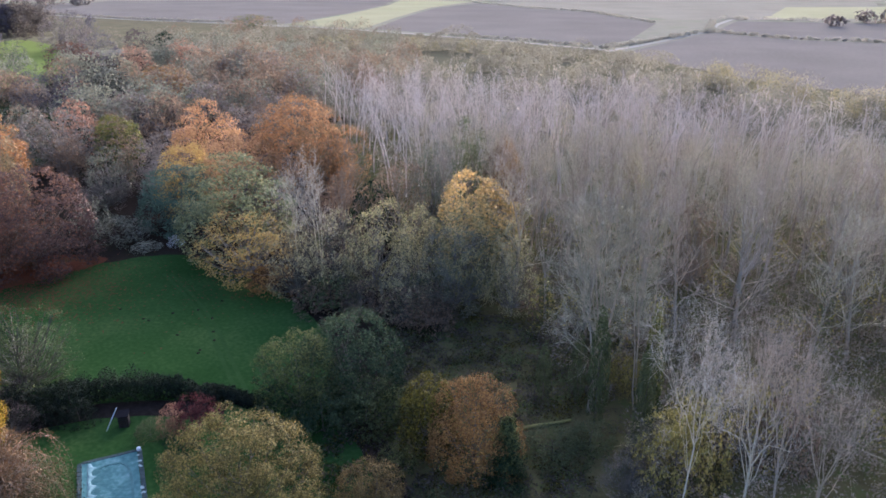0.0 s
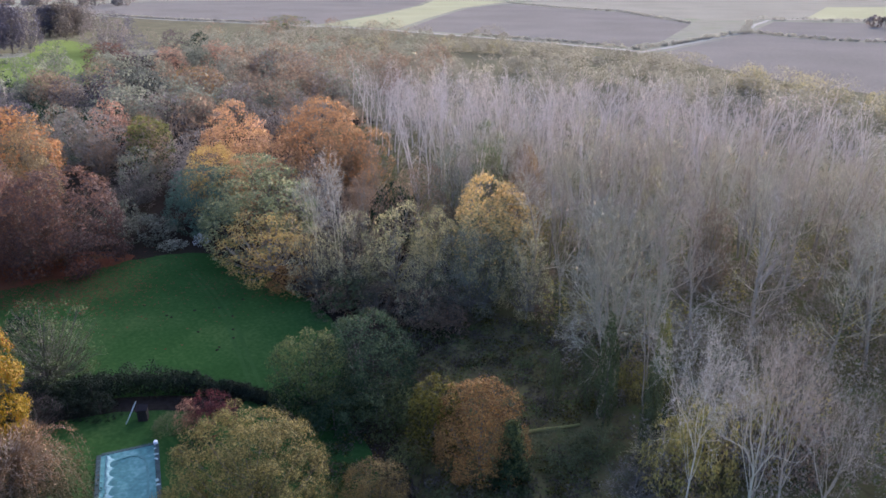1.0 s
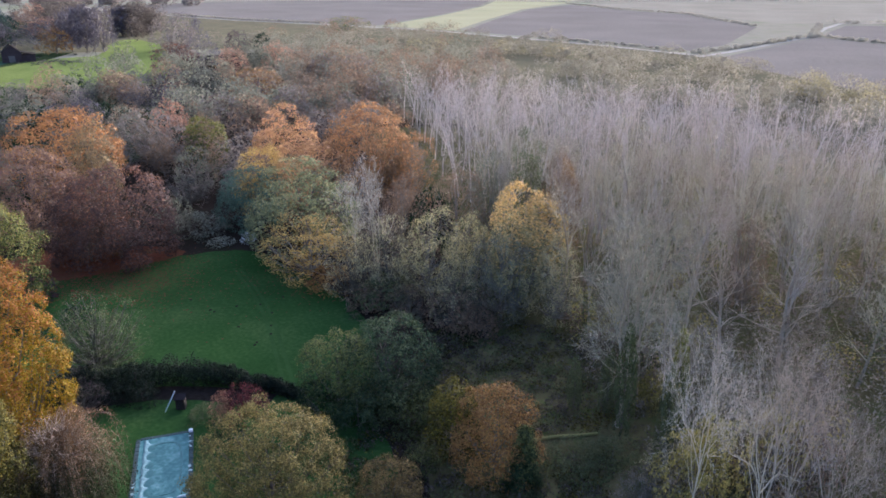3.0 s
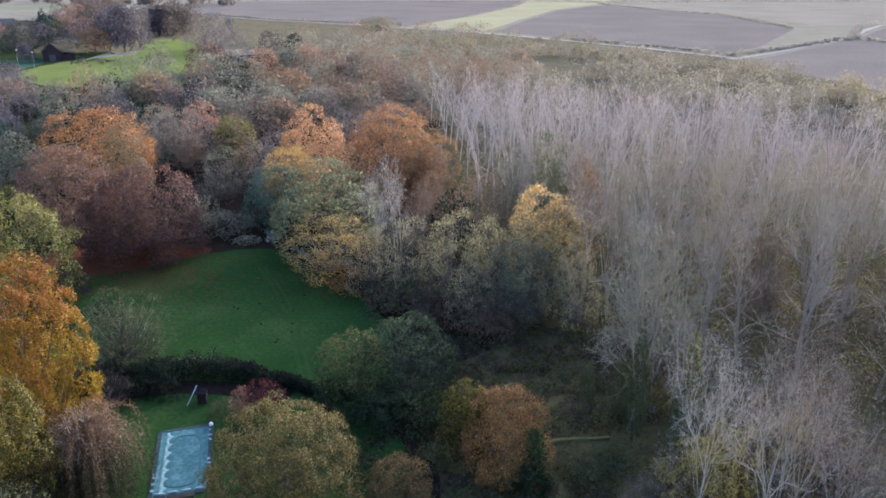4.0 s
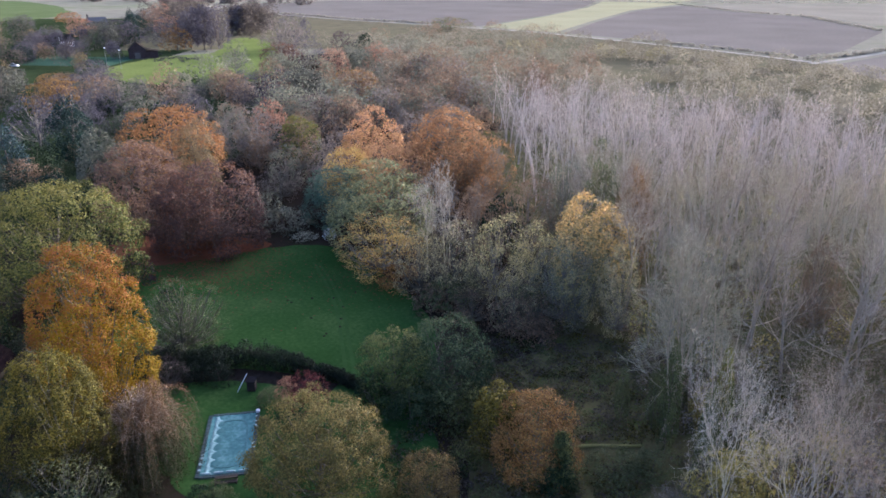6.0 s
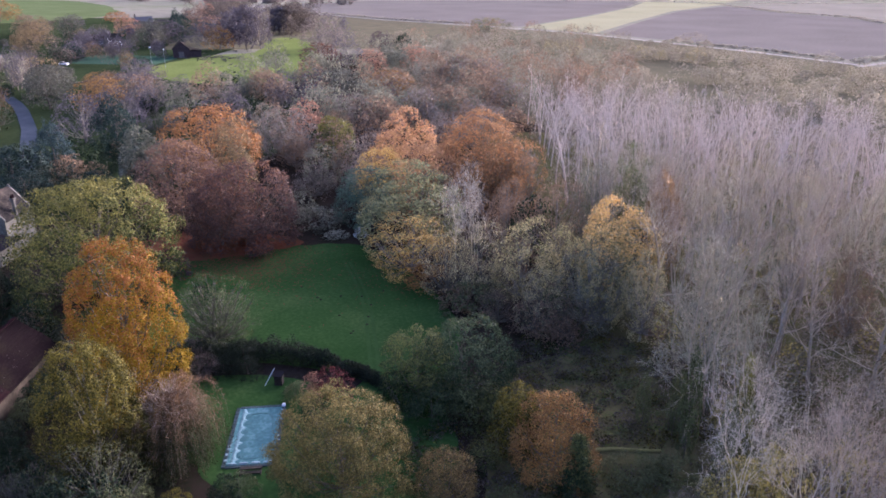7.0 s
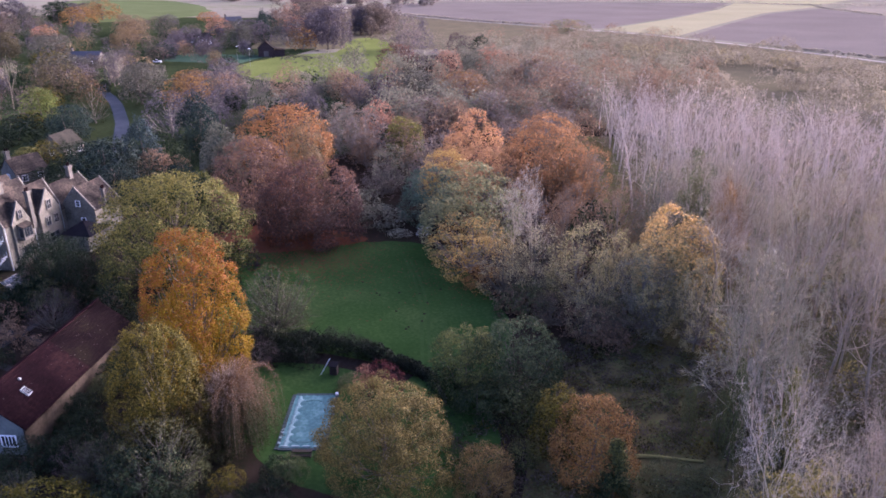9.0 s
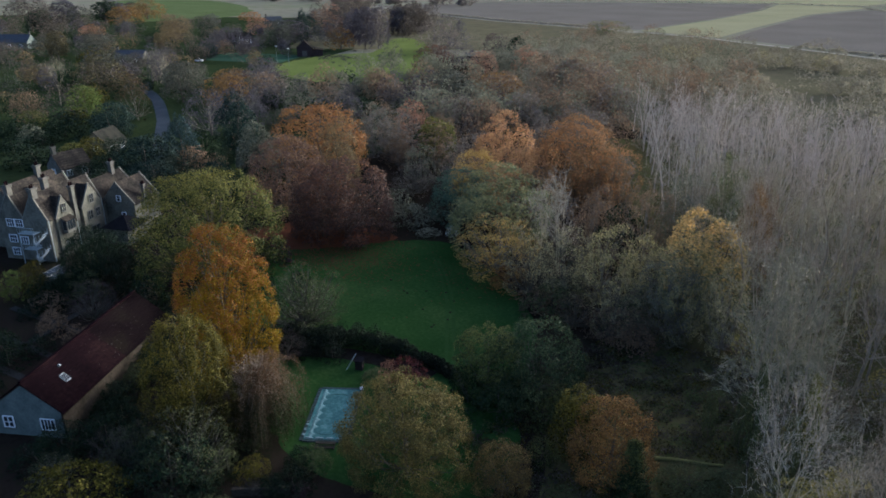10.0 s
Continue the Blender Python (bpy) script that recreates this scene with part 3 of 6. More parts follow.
sheet("lawn", [(-84, 66), (-70, 78), (-60, 88), (-50, 84), (-34, 76), (-26, 66), (-23, 56), (-15.5, 49), (-13, 42), (-18, 36), (-28, 32.5), (-36, 33.5), (-44, 38), (-60, 46)], 0.06, M_LAWN,
      "mown green lawn between the trees, in shade", "lawn", rounds=3, uneven=0.15)
sheet("clearing", [(-22, 60), (-12, 78), (-45, 125), (-100, 190), (60, 176), (100, 120), (60, 40), (20, 24), (-7, 30), (-10, 44), (-15, 52)], 0.07, M_LITTER, "rough brown litter and dark grass under the wood", "ground", rounds=2)
sheet("leaf_carpet", [(-92, 62), (-88, 78), (-70, 84), (-66, 82), (-72, 72), (-80, 63)], 0.085, M_RED, "carpet of fallen red-brown beech leaves", "ground", rounds=3, uneven=0.12)
fall_rng = np.random.default_rng(66)
n = 5200
fx = np.concatenate([fall_rng.normal(-74, 9, n), fall_rng.normal(-44, 5, 700)])
fy = np.concatenate([fall_rng.normal(71, 5.5, n), fall_rng.normal(83, 5, 700)])
leaf_v, leaf_t = leaves_at(np.stack([fx, fy, np.full(len(fx), 0.13)], 1), np.tile([0, 0, 4.0], (len(fx), 1)), 0.26, fall_rng)
leaf_v[:, 2] = np.clip(leaf_v[:, 2], 0.1, 0.2)
tagged(new("fallen_leaves", mesh_of("fallen_leaves", leaf_v, leaf_t, M_RED)), "fallen red-brown leaves scattered over the lawn", "leaves", kind="stuff")
sheet("meadow", [(-275, 203), (-250, 190), (-215, 188), (-186, 212), (-222, 258), (-252, 292), (-298, 335), (-338, 356), (-324, 322), (-282, 281), (-294, 262), (-292, 240), (-287, 222)], 0.07, M_MEADOW,
      "bright green sunlit meadow with tussocks", "meadow", rounds=2, uneven=0.8)
sheet("pasture", [(-610, 308), (-600, 370), (-640, 440), (-760, 520), (-1000, 600), (-1080, 500), (-860, 400), (-680, 310)], 0.06, M_PASTURE, "green pasture beyond the village", "field", rounds=2, uneven=4)
sheet("ploughed_field", [(-640, 620), (-480, 548), (-372, 516), (-290, 508), (-246, 508), (-250, 640), (-268, 800), (-300, 940), (-470, 870), (-600, 780)], 0.08, M_PLOUGH, "bare ploughed field of grey-brown soil", "field")
sheet("winter_field", [(-240, 500), (-176, 484), (-190, 600), (-205, 760), (-190, 930), (-292, 940), (-262, 800), (-245, 640)], 0.10, M_GREENF, "pale green strip of winter crop", "field")
sheet("ploughed_field", [(-168, 482), (-120, 462), (-62, 436), (-16, 412), (0, 450), (18, 600), (-44, 742), (-110, 790), (-180, 880), (-198, 760), (-184, 600)], 0.12, M_PLOUGH, "wide ploughed field of grey-brown soil", "field")
sheet("ploughed_field", [(-4, 376), (24, 450), (52, 524), (92, 482), (140, 474), (300, 470), (460, 400), (460, 180), (130, 232), (90, 262), (50, 296), (20, 340)], 0.12, M_PLOUGH, "wide ploughed field of grey-brown soil", "field")
sheet("ploughed_field", [(56, 540), (94, 492), (140, 484), (310, 482), (420, 560), (200, 650), (80, 640)], 0.125, M_PLOUGH, "far ploughed field of grey-brown soil", "field")
sheet("stubble_field", [(34, 640), (70, 668), (200, 668), (300, 1100), (-120, 1050), (-170, 900), (-100, 800), (-40, 752)], 0.10, M_STUBBLE, "pale stubble field", "field")
sheet("winter_field", [(110, 690), (160, 900), (420, 1000), (460, 760)], 0.14, M_GREENF, "pale green winter crop", "field")
sheet("winter_field", [(-200, 960), (-460, 960), (-620, 860), (-760, 1100), (-200, 1300)], 0.14, M_GREENF, "pale green winter crop", "field")
sheet("scrub_strip", [(-230, 330), (-250, 490), (-170, 474), (-62, 428), (-14, 400), (10, 372), (50, 296), (28, 285), (0, 330)], 0.05, M_SCRUB, "rough grass strip beside the wood", "grass", rounds=1)


def ribbon(name, points, width, z, material, label, category):
    bm = bmesh.new()
    pts = [Vector((x, y, z)) for x, y in points]
    rows = []
    for i, p in enumerate(pts):
        d = (pts[min(i + 1, len(pts) - 1)] - pts[max(i - 1, 0)]).normalized()
        n = Vector((-d.y, d.x, 0)) * width / 2
        rows.append((bm.verts.new(p + n), bm.verts.new(p - n)))
    for (a, b), (c, d) in zip(rows, rows[1:]):
        bm.faces.new((a, b, d, c))
    bmesh.ops.recalc_face_normals(bm, faces=bm.faces[:])
    return tagged(part(name, bm, material, None), label, category, kind="structure")


M_ASPHALT = mottled("lane_asphalt", (0.030, 0.037, 0.047), (0.050, 0.060, 0.075), 0.2, 3, 1.0, 0.2)
ribbon("track", [(-640, 608), (-480, 540), (-370, 508), (-288, 501), (-188, 478), (-120, 448), (-62, 421), (-16, 394), (-6, 388)], 5, 0.16, M_TRACK, "pale unpaved farm track", "track")
ribbon("track", [(-10, 384), (6, 420), (26, 470), (50, 530), (62, 600), (78, 660), (120, 690)], 4, 0.17, M_TRACK, "pale unpaved farm track", "track")
ribbon("lane", [(-150, 82), (-166, 90.5), (-180, 98.5), (-195, 107), (-209, 113.8), (-221, 119.5), (-230, 123.5), (-243, 128.5), (-257, 133), (-276, 143)], 3.9, 0.12, M_ASPHALT, "grey tarmac lane between trees", "road")


# ---------------- far trees and hedges ----------------
def clump_points(rng, x, y, h, r, n):
    d = rng.normal(0, 1, (n, 3))
    d[:, 2] = d[:, 2] * 0.9 + 0.3
    d /= np.linalg.norm(d, axis=1, keepdims=True)
    k = 1 + 0.22 * waves(d * 3, rng, 0.8)
    return np.array([x, y, h * 0.46]) + d * k[:, None] * np.array([r, r, h * 0.5]) * rng.uniform(0.75, 1.05, (n, 1)), d


def far_row(name, label, category, colour, places, size, n=170, seed=1):
    """Far trees, too many and small to count, as one mesh of leaf sprays. places: x, y, height, radius."""
    rng = np.random.default_rng(seed)
    ps, ds = zip(*[clump_points(rng, *p, n) for p in places])
    ob = new(name, mesh_of(name, *leaves_at(np.concatenate(ps), np.concatenate(ds), size, rng), LEAF[colour]))
    return tagged(ob, label, category, kind="stuff")


def along(points, step, jitter, h, r, seed):
    rng = np.random.default_rng(seed)
    out = []
    for (ax, ay), (bx, by) in zip(points, points[1:]):
        n = max(1, int(math.hypot(bx - ax, by - ay) / step))
        for k in range(n):
            f = (k + rng.uniform(0, 1)) / n
            s = rng.uniform(0.5, 1.4)
            out.append((ax + (bx - ax) * f + rng.normal(0, jitter), ay + (by - ay) * f + rng.normal(0, jitter), h * s, r * s))
    return out


far_row("far_hedge", "hedgerows between the far fields, haze put in their colour", "hedge", "mist",
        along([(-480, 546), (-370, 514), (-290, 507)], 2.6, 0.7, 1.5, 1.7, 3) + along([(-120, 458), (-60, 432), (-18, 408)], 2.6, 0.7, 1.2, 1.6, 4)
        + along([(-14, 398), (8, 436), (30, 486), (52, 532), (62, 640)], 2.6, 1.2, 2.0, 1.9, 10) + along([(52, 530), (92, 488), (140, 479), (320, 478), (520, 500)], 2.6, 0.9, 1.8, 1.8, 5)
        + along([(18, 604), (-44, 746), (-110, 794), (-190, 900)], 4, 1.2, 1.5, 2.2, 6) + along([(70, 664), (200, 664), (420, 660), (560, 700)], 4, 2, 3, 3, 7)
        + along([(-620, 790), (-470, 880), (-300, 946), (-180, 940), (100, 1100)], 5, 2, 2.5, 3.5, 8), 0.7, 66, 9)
far_row("far_trees", "hazy far trees along the fields", "trees", "grey",
        along([(-900, 620), (-560, 690)], 14, 10, 10, 8, 13) + along([(150, 640), (420, 720), (700, 760)], 16, 12, 10, 8, 14)
        + along([(-1400, 700), (-900, 1300), (-200, 1500), (700, 1500)], 26, 25, 9, 16, 15), 2.2, 200, 16)
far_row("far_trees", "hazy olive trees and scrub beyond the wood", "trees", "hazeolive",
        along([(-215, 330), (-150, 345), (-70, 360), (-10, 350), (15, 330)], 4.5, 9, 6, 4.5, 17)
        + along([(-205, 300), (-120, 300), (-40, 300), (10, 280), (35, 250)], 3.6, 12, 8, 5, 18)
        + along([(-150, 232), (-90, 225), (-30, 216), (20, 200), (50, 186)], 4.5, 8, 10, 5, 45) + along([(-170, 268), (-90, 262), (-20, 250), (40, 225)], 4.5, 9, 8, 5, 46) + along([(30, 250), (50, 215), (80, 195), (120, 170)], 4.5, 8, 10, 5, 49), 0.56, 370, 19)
far_row("far_trees", "yellow-olive scrub trees at the edge of the wood", "trees", "straw",
        along([(28, 292), (54, 242), (75, 232), (110, 215), (150, 196)], 4, 4, 8, 4.5, 20) + along([(-150, 345), (-60, 356)], 14, 7, 7, 4.5, 21), 0.56, 420, 22)
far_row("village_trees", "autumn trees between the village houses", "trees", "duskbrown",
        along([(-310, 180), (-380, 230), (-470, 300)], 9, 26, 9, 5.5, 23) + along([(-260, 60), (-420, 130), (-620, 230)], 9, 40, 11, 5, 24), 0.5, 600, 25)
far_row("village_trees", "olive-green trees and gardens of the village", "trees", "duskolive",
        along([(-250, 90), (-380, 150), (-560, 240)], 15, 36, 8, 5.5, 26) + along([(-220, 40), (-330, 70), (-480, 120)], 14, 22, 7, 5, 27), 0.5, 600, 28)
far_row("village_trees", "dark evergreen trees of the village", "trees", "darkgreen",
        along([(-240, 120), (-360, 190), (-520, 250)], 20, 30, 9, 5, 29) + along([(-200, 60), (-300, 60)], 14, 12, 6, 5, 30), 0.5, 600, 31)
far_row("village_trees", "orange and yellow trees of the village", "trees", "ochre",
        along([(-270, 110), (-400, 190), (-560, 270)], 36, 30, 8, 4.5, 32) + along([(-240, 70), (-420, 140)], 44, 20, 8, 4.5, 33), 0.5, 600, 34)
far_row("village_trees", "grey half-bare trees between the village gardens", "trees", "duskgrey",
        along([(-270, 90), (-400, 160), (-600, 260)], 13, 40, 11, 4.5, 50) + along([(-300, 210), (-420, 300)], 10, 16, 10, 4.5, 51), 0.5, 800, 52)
far_row("far_woods", "dark wooded belt behind the meadow", "trees", "duskbrown",
        along([(-330, 330), (-400, 370), (-470, 420), (-600, 540)], 4.5, 12, 17, 5, 35) + along([(-345, 370), (-390, 420), (-460, 480)], 4.5, 9, 16, 5, 36), 0.75, 560, 37)
far_row("far_woods", "brown autumn trees beside the wood", "trees", "brown",
        along([(-190, 150), (-150, 190), (-120, 240), (-150, 290)], 6, 15, 12, 6, 38) + along([(-100, 150), (-90, 200), (-80, 250)], 7, 12, 13, 6, 39), 0.55, 800, 40)
far_row("far_woods", "grey-green trees beside the wood", "trees", "greygreen",
        along([(-200, 180), (-170, 230), (-190, 290)], 7, 14, 12, 6, 41) + along([(-120, 140), (-110, 220), (-110, 280)], 8, 14, 13, 6, 42), 0.55, 800, 43)


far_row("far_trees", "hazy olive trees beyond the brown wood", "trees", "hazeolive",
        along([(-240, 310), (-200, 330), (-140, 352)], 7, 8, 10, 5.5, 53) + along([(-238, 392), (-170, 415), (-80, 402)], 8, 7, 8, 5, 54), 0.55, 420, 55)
far_row("far_trees", "grey-green trees beyond the brown wood", "trees", "greygreen",
        along([(-236, 345), (-190, 380), (-120, 385)], 11, 9, 10, 5.5, 56) + along([(-225, 300), (-170, 310)], 12, 8, 10, 5.5, 57), 0.55, 420, 58)
far_row("far_trees", "brown trees beyond the brown wood", "trees", "brown",
        along([(-242, 325), (-200, 360), (-130, 365)], 14, 9, 11, 5.5, 59) + along([(-240, 430), (-180, 445)], 14, 7, 8, 5, 61), 0.55, 420, 62)


tuft_rng = np.random.default_rng(47)
far_row("tussocks", "dark tussocks of rough grass on the meadow", "grass", "duskolive",
        [(tuft_rng.normal(-283, 9), tuft_rng.normal(250, 6), tuft_rng.uniform(0.4, 1.0), tuft_rng.uniform(0.6, 1.8)) for _ in range(34)]
        + [(tuft_rng.uniform(-310, -215), tuft_rng.uniform(215, 290), tuft_rng.uniform(0.3, 0.6), tuft_rng.uniform(0.4, 1.0)) for _ in range(40)], 0.4, 40, 48)


# ---------------- the leafless plantation ----------------
def in_wood(x, y):
    left = 1 - (y - 65) * 0.66 if y > 65 else 1 + (65 - y) * 0.35
    return 44 < y < min(196, 203 - 1.3 * x) and left < x < 0.36 * y + 16


wood_rng = np.random.default_rng(77)
spots = []
for i in range(60):
    for j in range(46):
        x, y = -110 + i * 5.3 + wood_rng.normal(0, 1.1), 44 + j * 5.0 + wood_rng.normal(0, 1.1)
        if in_wood(x, y) and not (y < 64 and x < 4 + (64 - y) * 0.9):
            spots.append((x, y))
near_spots = [s for s in spots if s[1] < 118 and (s[1] > 95 or wood_rng.uniform() < (0.56 if s[1] > 76 else 0.24))]
far_spots = [s for s in spots if s[1] >= 118]
tones = ("grey", "pinkgrey", "grey", "pinkgrey", "grey")
for k, (x, y) in enumerate(near_spots):
    plant("bare", tones[k % 5], x, y, wood_rng.uniform(17.5, 22), wood_rng.uniform(3.8, 5.4), "bare_tree",
          "leafless pale grey tree with upswept twigs in the wood", "bare trees of the wood")
shapes = []
for i in range(3):
    wood, limb, twig = bare_shape(120 + i, 20, limbs=13, tilt=(0.6, 1.25), reach=0.34, subs=4, twigs=6, first=0.3, thick=0.6, lift=0.3)
    v, t = merged(wood, limb, twig)
    shapes.append((v, t))
pieces = []
for k, (x, y) in enumerate(far_spots):
    v, t = shapes[k % 3]
    a, s = wood_rng.uniform(0, 6.283), wood_rng.uniform(0.82, 1.02) - 0.12 * (y > 160)
    c, q = math.cos(a) * s, math.sin(a) * s
    pieces.append((np.stack([v[:, 0] * c - v[:, 1] * q + x, v[:, 0] * q + v[:, 1] * c + y, v[:, 2] * s], 1), t))
tagged(new("bare_wood", mesh_of("bare_wood", *merged(*pieces), BARK["ash"])), "far leafless trees of the grey wood", "trees", kind="stuff")
scrub_rng = np.random.default_rng(78)
scrub = [s for s in spots if scrub_rng.uniform() < 0.95]
for colour, label, off, step, start, wide, seed in (("brush", "olive and brown undergrowth between the bare trees", 2, 2, 0, 3.0, 79),
                                                    ("yellowolive", "yellow-olive undergrowth between the bare trees", -2, 4, 1, 2.2, 80),
                                                    ("brushbrown", "brown undergrowth between the bare trees", -2, 2, 0, 3.0, 81)):
    rows = [(x + off, y + 1.5, scrub_rng.uniform(3, 9.5), scrub_rng.uniform(1.4, wide)) for x, y in scrub[start::step]]
    far_row("undergrowth", label, "undergrowth", colour, [p for p in rows if p[1] < 108], 0.24, 300, seed)
    # far brush takes the haze-toned leaf to soften the dark gaps
    far_row("undergrowth", "brush of the far wood in a haze-toned olive", "undergrowth", "hazeolive", [p for p in rows if p[1] >= 108], 0.34, 170, seed + 300)


low_rng = np.random.default_rng(83)
brush = []
while len(brush) < 230:
    x, y = low_rng.uniform(-30, 50), low_rng.uniform(44, 104)
    if in_wood(x, y) and x > 3 - (y - 60) * 0.5:
        brush.append((x, y, low_rng.uniform(1.5, 6), low_rng.uniform(1.1, 2.3)))
far_row("undergrowth", "grey-brown brush on the floor of the wood", "undergrowth", "brush", brush[:130], 0.19, 240, 84)
far_row("undergrowth", "russet brush on the floor of the wood", "undergrowth", "brushbrown", brush[130:], 0.19, 240, 85)


# ---------------- infill under and between the named trees ----------------
fill_rng = np.random.default_rng(90)


def infill(n, x0, x1, y0, y1, shapes, h, r, ok, name, label):
    made = 0
    while made < n:
        x, y = fill_rng.uniform(x0, x1), fill_rng.uniform(y0, y1)
        if ok(x, y):
            shape, colour = shapes[made % len(shapes)]
            hh = fill_rng.uniform(*h)
            plant(shape, colour, x, y, hh, hh * fill_rng.uniform(*r), name, label)
            made += 1


def left_of_wood(x, y):
    return x < -8 - (y - 65) * 0.62


infill(46, -135, -20, 96, 190, [("sparse_far", "grey"), ("round_far", "brown"), ("sparse_far", "greygreen"), ("round_far", "grey"), ("sparse_far", "brown")],
       (7, 11), (0.36, 0.5), lambda x, y: left_of_wood(x, y) and y > 96 + max(0, -x - 60) * 0.35, "tree", "dull autumn tree between taller trees")
infill(26, -50, -12, 74, 100, [("bushy", "brown"), ("twiggy", "olivegrey"), ("twiggy", "brown"), ("bushy", "drab")],
       (2.5, 6), (0.5, 0.8), lambda x, y: left_of_wood(x, y) and x > -30 - (y - 70) * 0.75, "shrub", "undergrowth shrub under the wood's edge trees")
infill(34, -108, -42, 12, 62, [("bushy", "darkgreen"), ("bushy", "darkgreen"), ("bushy", "purple"), ("bushy", "brown")],
       (2, 4.5), (0.5, 0.8), lambda x, y: not (-75 < x < -46 and abs((y - 27) + (x + 60) * 1.45) < 13) and not (y > 44 and x > -62) and x < -52 - (y - 20) * 0.2
       and not (x < -92 and y > 30), "shrub", "dark garden shrub near the house")
infill(24, -150, -105, 55, 105, [("bushy", "darkgreen"), ("round_far", "darkgreen"), ("bushy", "brown"), ("round_far", "conifergreen")],
       (4, 8), (0.45, 0.6), lambda x, y: x < -122 or y > 70, "tree", "dark evergreen tree behind the house")
infill(44, -225, -112, 88, 190, [("round_far", "duskgrey"), ("sparse_far", "duskbrown"), ("round_far", "duskolive"), ("sparse_far", "duskgrey"), ("bushy_far", "darkgreen")],
       (5, 9), (0.42, 0.55), lambda x, y: y < 190 + (x + 112) * 0.35 + 20 and abs((y - 98) + (x + 178) * 0.5) > 9 and y > 96 - (x + 112) * 0.25, "tree", "dull autumn tree beside the lane")
bramble = [(fill_rng.uniform(-21, 3 if k % 4 else 14), fill_rng.uniform(42, 79), fill_rng.uniform(0.25, 0.8), fill_rng.uniform(0.5, 1.4)) for k in range(1250)]
bramble = [b for b in bramble if not (-8 < b[0] < 3 and -3.5 < b[1] - (56 + 0.63 * (b[0] + 5.3)) < 1.2)]
far_row("brambles", "low dark brambles and dead bracken in the clearing", "undergrowth", "duskbrown", bramble[:500], 0.17, 56, 91)
far_row("brambles", "low dull olive brambles in the clearing", "undergrowth", "drabolive", bramble[500:900], 0.17, 56, 95)
far_row("brambles", "low green brambles in the clearing", "undergrowth", "yellowgreen", bramble[900:], 0.17, 56, 92)

edge = [s for s in near_spots if s[1] < 78 or s[0] < 2 - (s[1] - 65) * 0.62 + 6]
far_row("ivy_scrub", "ivy and brush round the trunks at the wood's edge", "undergrowth", "drab",
        [(x + fill_rng.normal(0, 0.5), y + fill_rng.normal(0, 0.5), fill_rng.uniform(4, 10), fill_rng.uniform(0.7, 1.5)) for x, y in edge], 0.2, 420, 93)
far_row("ivy_scrub", "brown brush round the trunks at the wood's edge", "undergrowth", "brown",
        [(x + fill_rng.normal(0, 1.6), y + fill_rng.normal(0, 1.6), fill_rng.uniform(2, 6), fill_rng.uniform(0.9, 1.8)) for x, y in edge], 0.2, 320, 94)

for x, y, h in ((0.2, 62.4, 8), (-2.9, 62.7, 6), (2.0, 68.2, 8), (3.6, 71, 7)):
    plant("oval", "drab", x, y, h, 0.8, "ivy", "grey-green ivy climbing a bare trunk at the wood's edge")

# ---------------- trees and shrubs of the garden ----------------
plant("dome_big", "tanolive", -21.4, 38.3, 10.5, 5.8, "tree", "broad tree with thinning tan-olive autumn leaves")
plant("dense", "tan", -13.3, 42.4, 5.5, 2.7, "tree", "small tree with dry tan leaves")
plant("dense", "rustbrown", -7.3, 51.0, 8.5, 4.0, "tree", "tree with rust-brown autumn leaves")
plant("oval", "yellowgreen", -11.5, 51.4, 8, 2.4, "tree", "tree with yellowing green leaves")
plant("conifer", "hollygreen", -4.3, 49.1, 6.5, 2.0, "conifer", "dense holly-green tree yellowing at the top")
plant("dense", "hollygreen", -24.6, 54.4, 8.6, 4.0, "tree", "dense holly-green tree yellowing at the top")
plant("dense", "slategreen", -20.4, 58.0, 9.2, 5.2, "tree", "dense grey-green evergreen tree")
plant("fine_bush", "drabolive", -18.2, 54.6, 4.5, 3.4, "shrub", "twiggy shrub with few dull olive leaves")
plant("fine_bush", "slategreen", -21.4, 52.2, 4.4, 3.2, "shrub", "dense grey-green evergreen shrub")
plant("bushy", "darkgreen", -26.3, 52.8, 4, 2.0, "shrub", "dense dark evergreen shrub")
plant("orange_big", "orange", -47.1, 36.6, 18.9, 5.3, "tree", "tall tree in bright orange autumn leaf")
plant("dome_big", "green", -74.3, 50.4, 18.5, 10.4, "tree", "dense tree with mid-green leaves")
plant("tall_big", "yellowgreen", -40.0, 27.8, 14.5, 4.2, "tree", "tree with yellowing green leaves")
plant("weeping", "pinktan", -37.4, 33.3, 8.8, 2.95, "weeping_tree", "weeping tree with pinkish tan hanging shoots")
for x, y, h, r in ((-48.8, 44.9, 2.6, 1.9), (-51.5, 43.2, 3.0, 2.2), (-46.2, 46.6, 2.2, 1.8), (-43.6, 47.9, 2.4, 1.7), (-49.5, 47.0, 3.2, 2.4), (-45.5, 49.2, 3.0, 2.2)):
    plant("fine_bush", "hedgegreen", x, y, h, r, "shrub", "low dark evergreen shrub before the hedge")
for x, y, h, r in ((-47.2, 44.0, 3.2, 2.4), (-50.8, 46.0, 4.2, 2.8)):
    plant("twiggy", "purple", x, y, h, r, "shrub", "twiggy shrub with purple-grey shoots")
plant("fine_bush", "drab", -36.0, 47.6, 1.6, 1.5, "shrub", "low dark shrub beside the lawn")
plant("bushy", "darkgreen", -31.4, 45.6, 2.6, 1.6, "shrub", "dense dark evergreen shrub")
plant("dense", "darkgreen", -85.2, 37.6, 10.0, 3.9, "tree", "dense dark evergreen tree before the house")
plant("dense", "hedgegreen", -81.7, 39.4, 7.0, 3.3, "tree", "dense dark evergreen tree before the house")
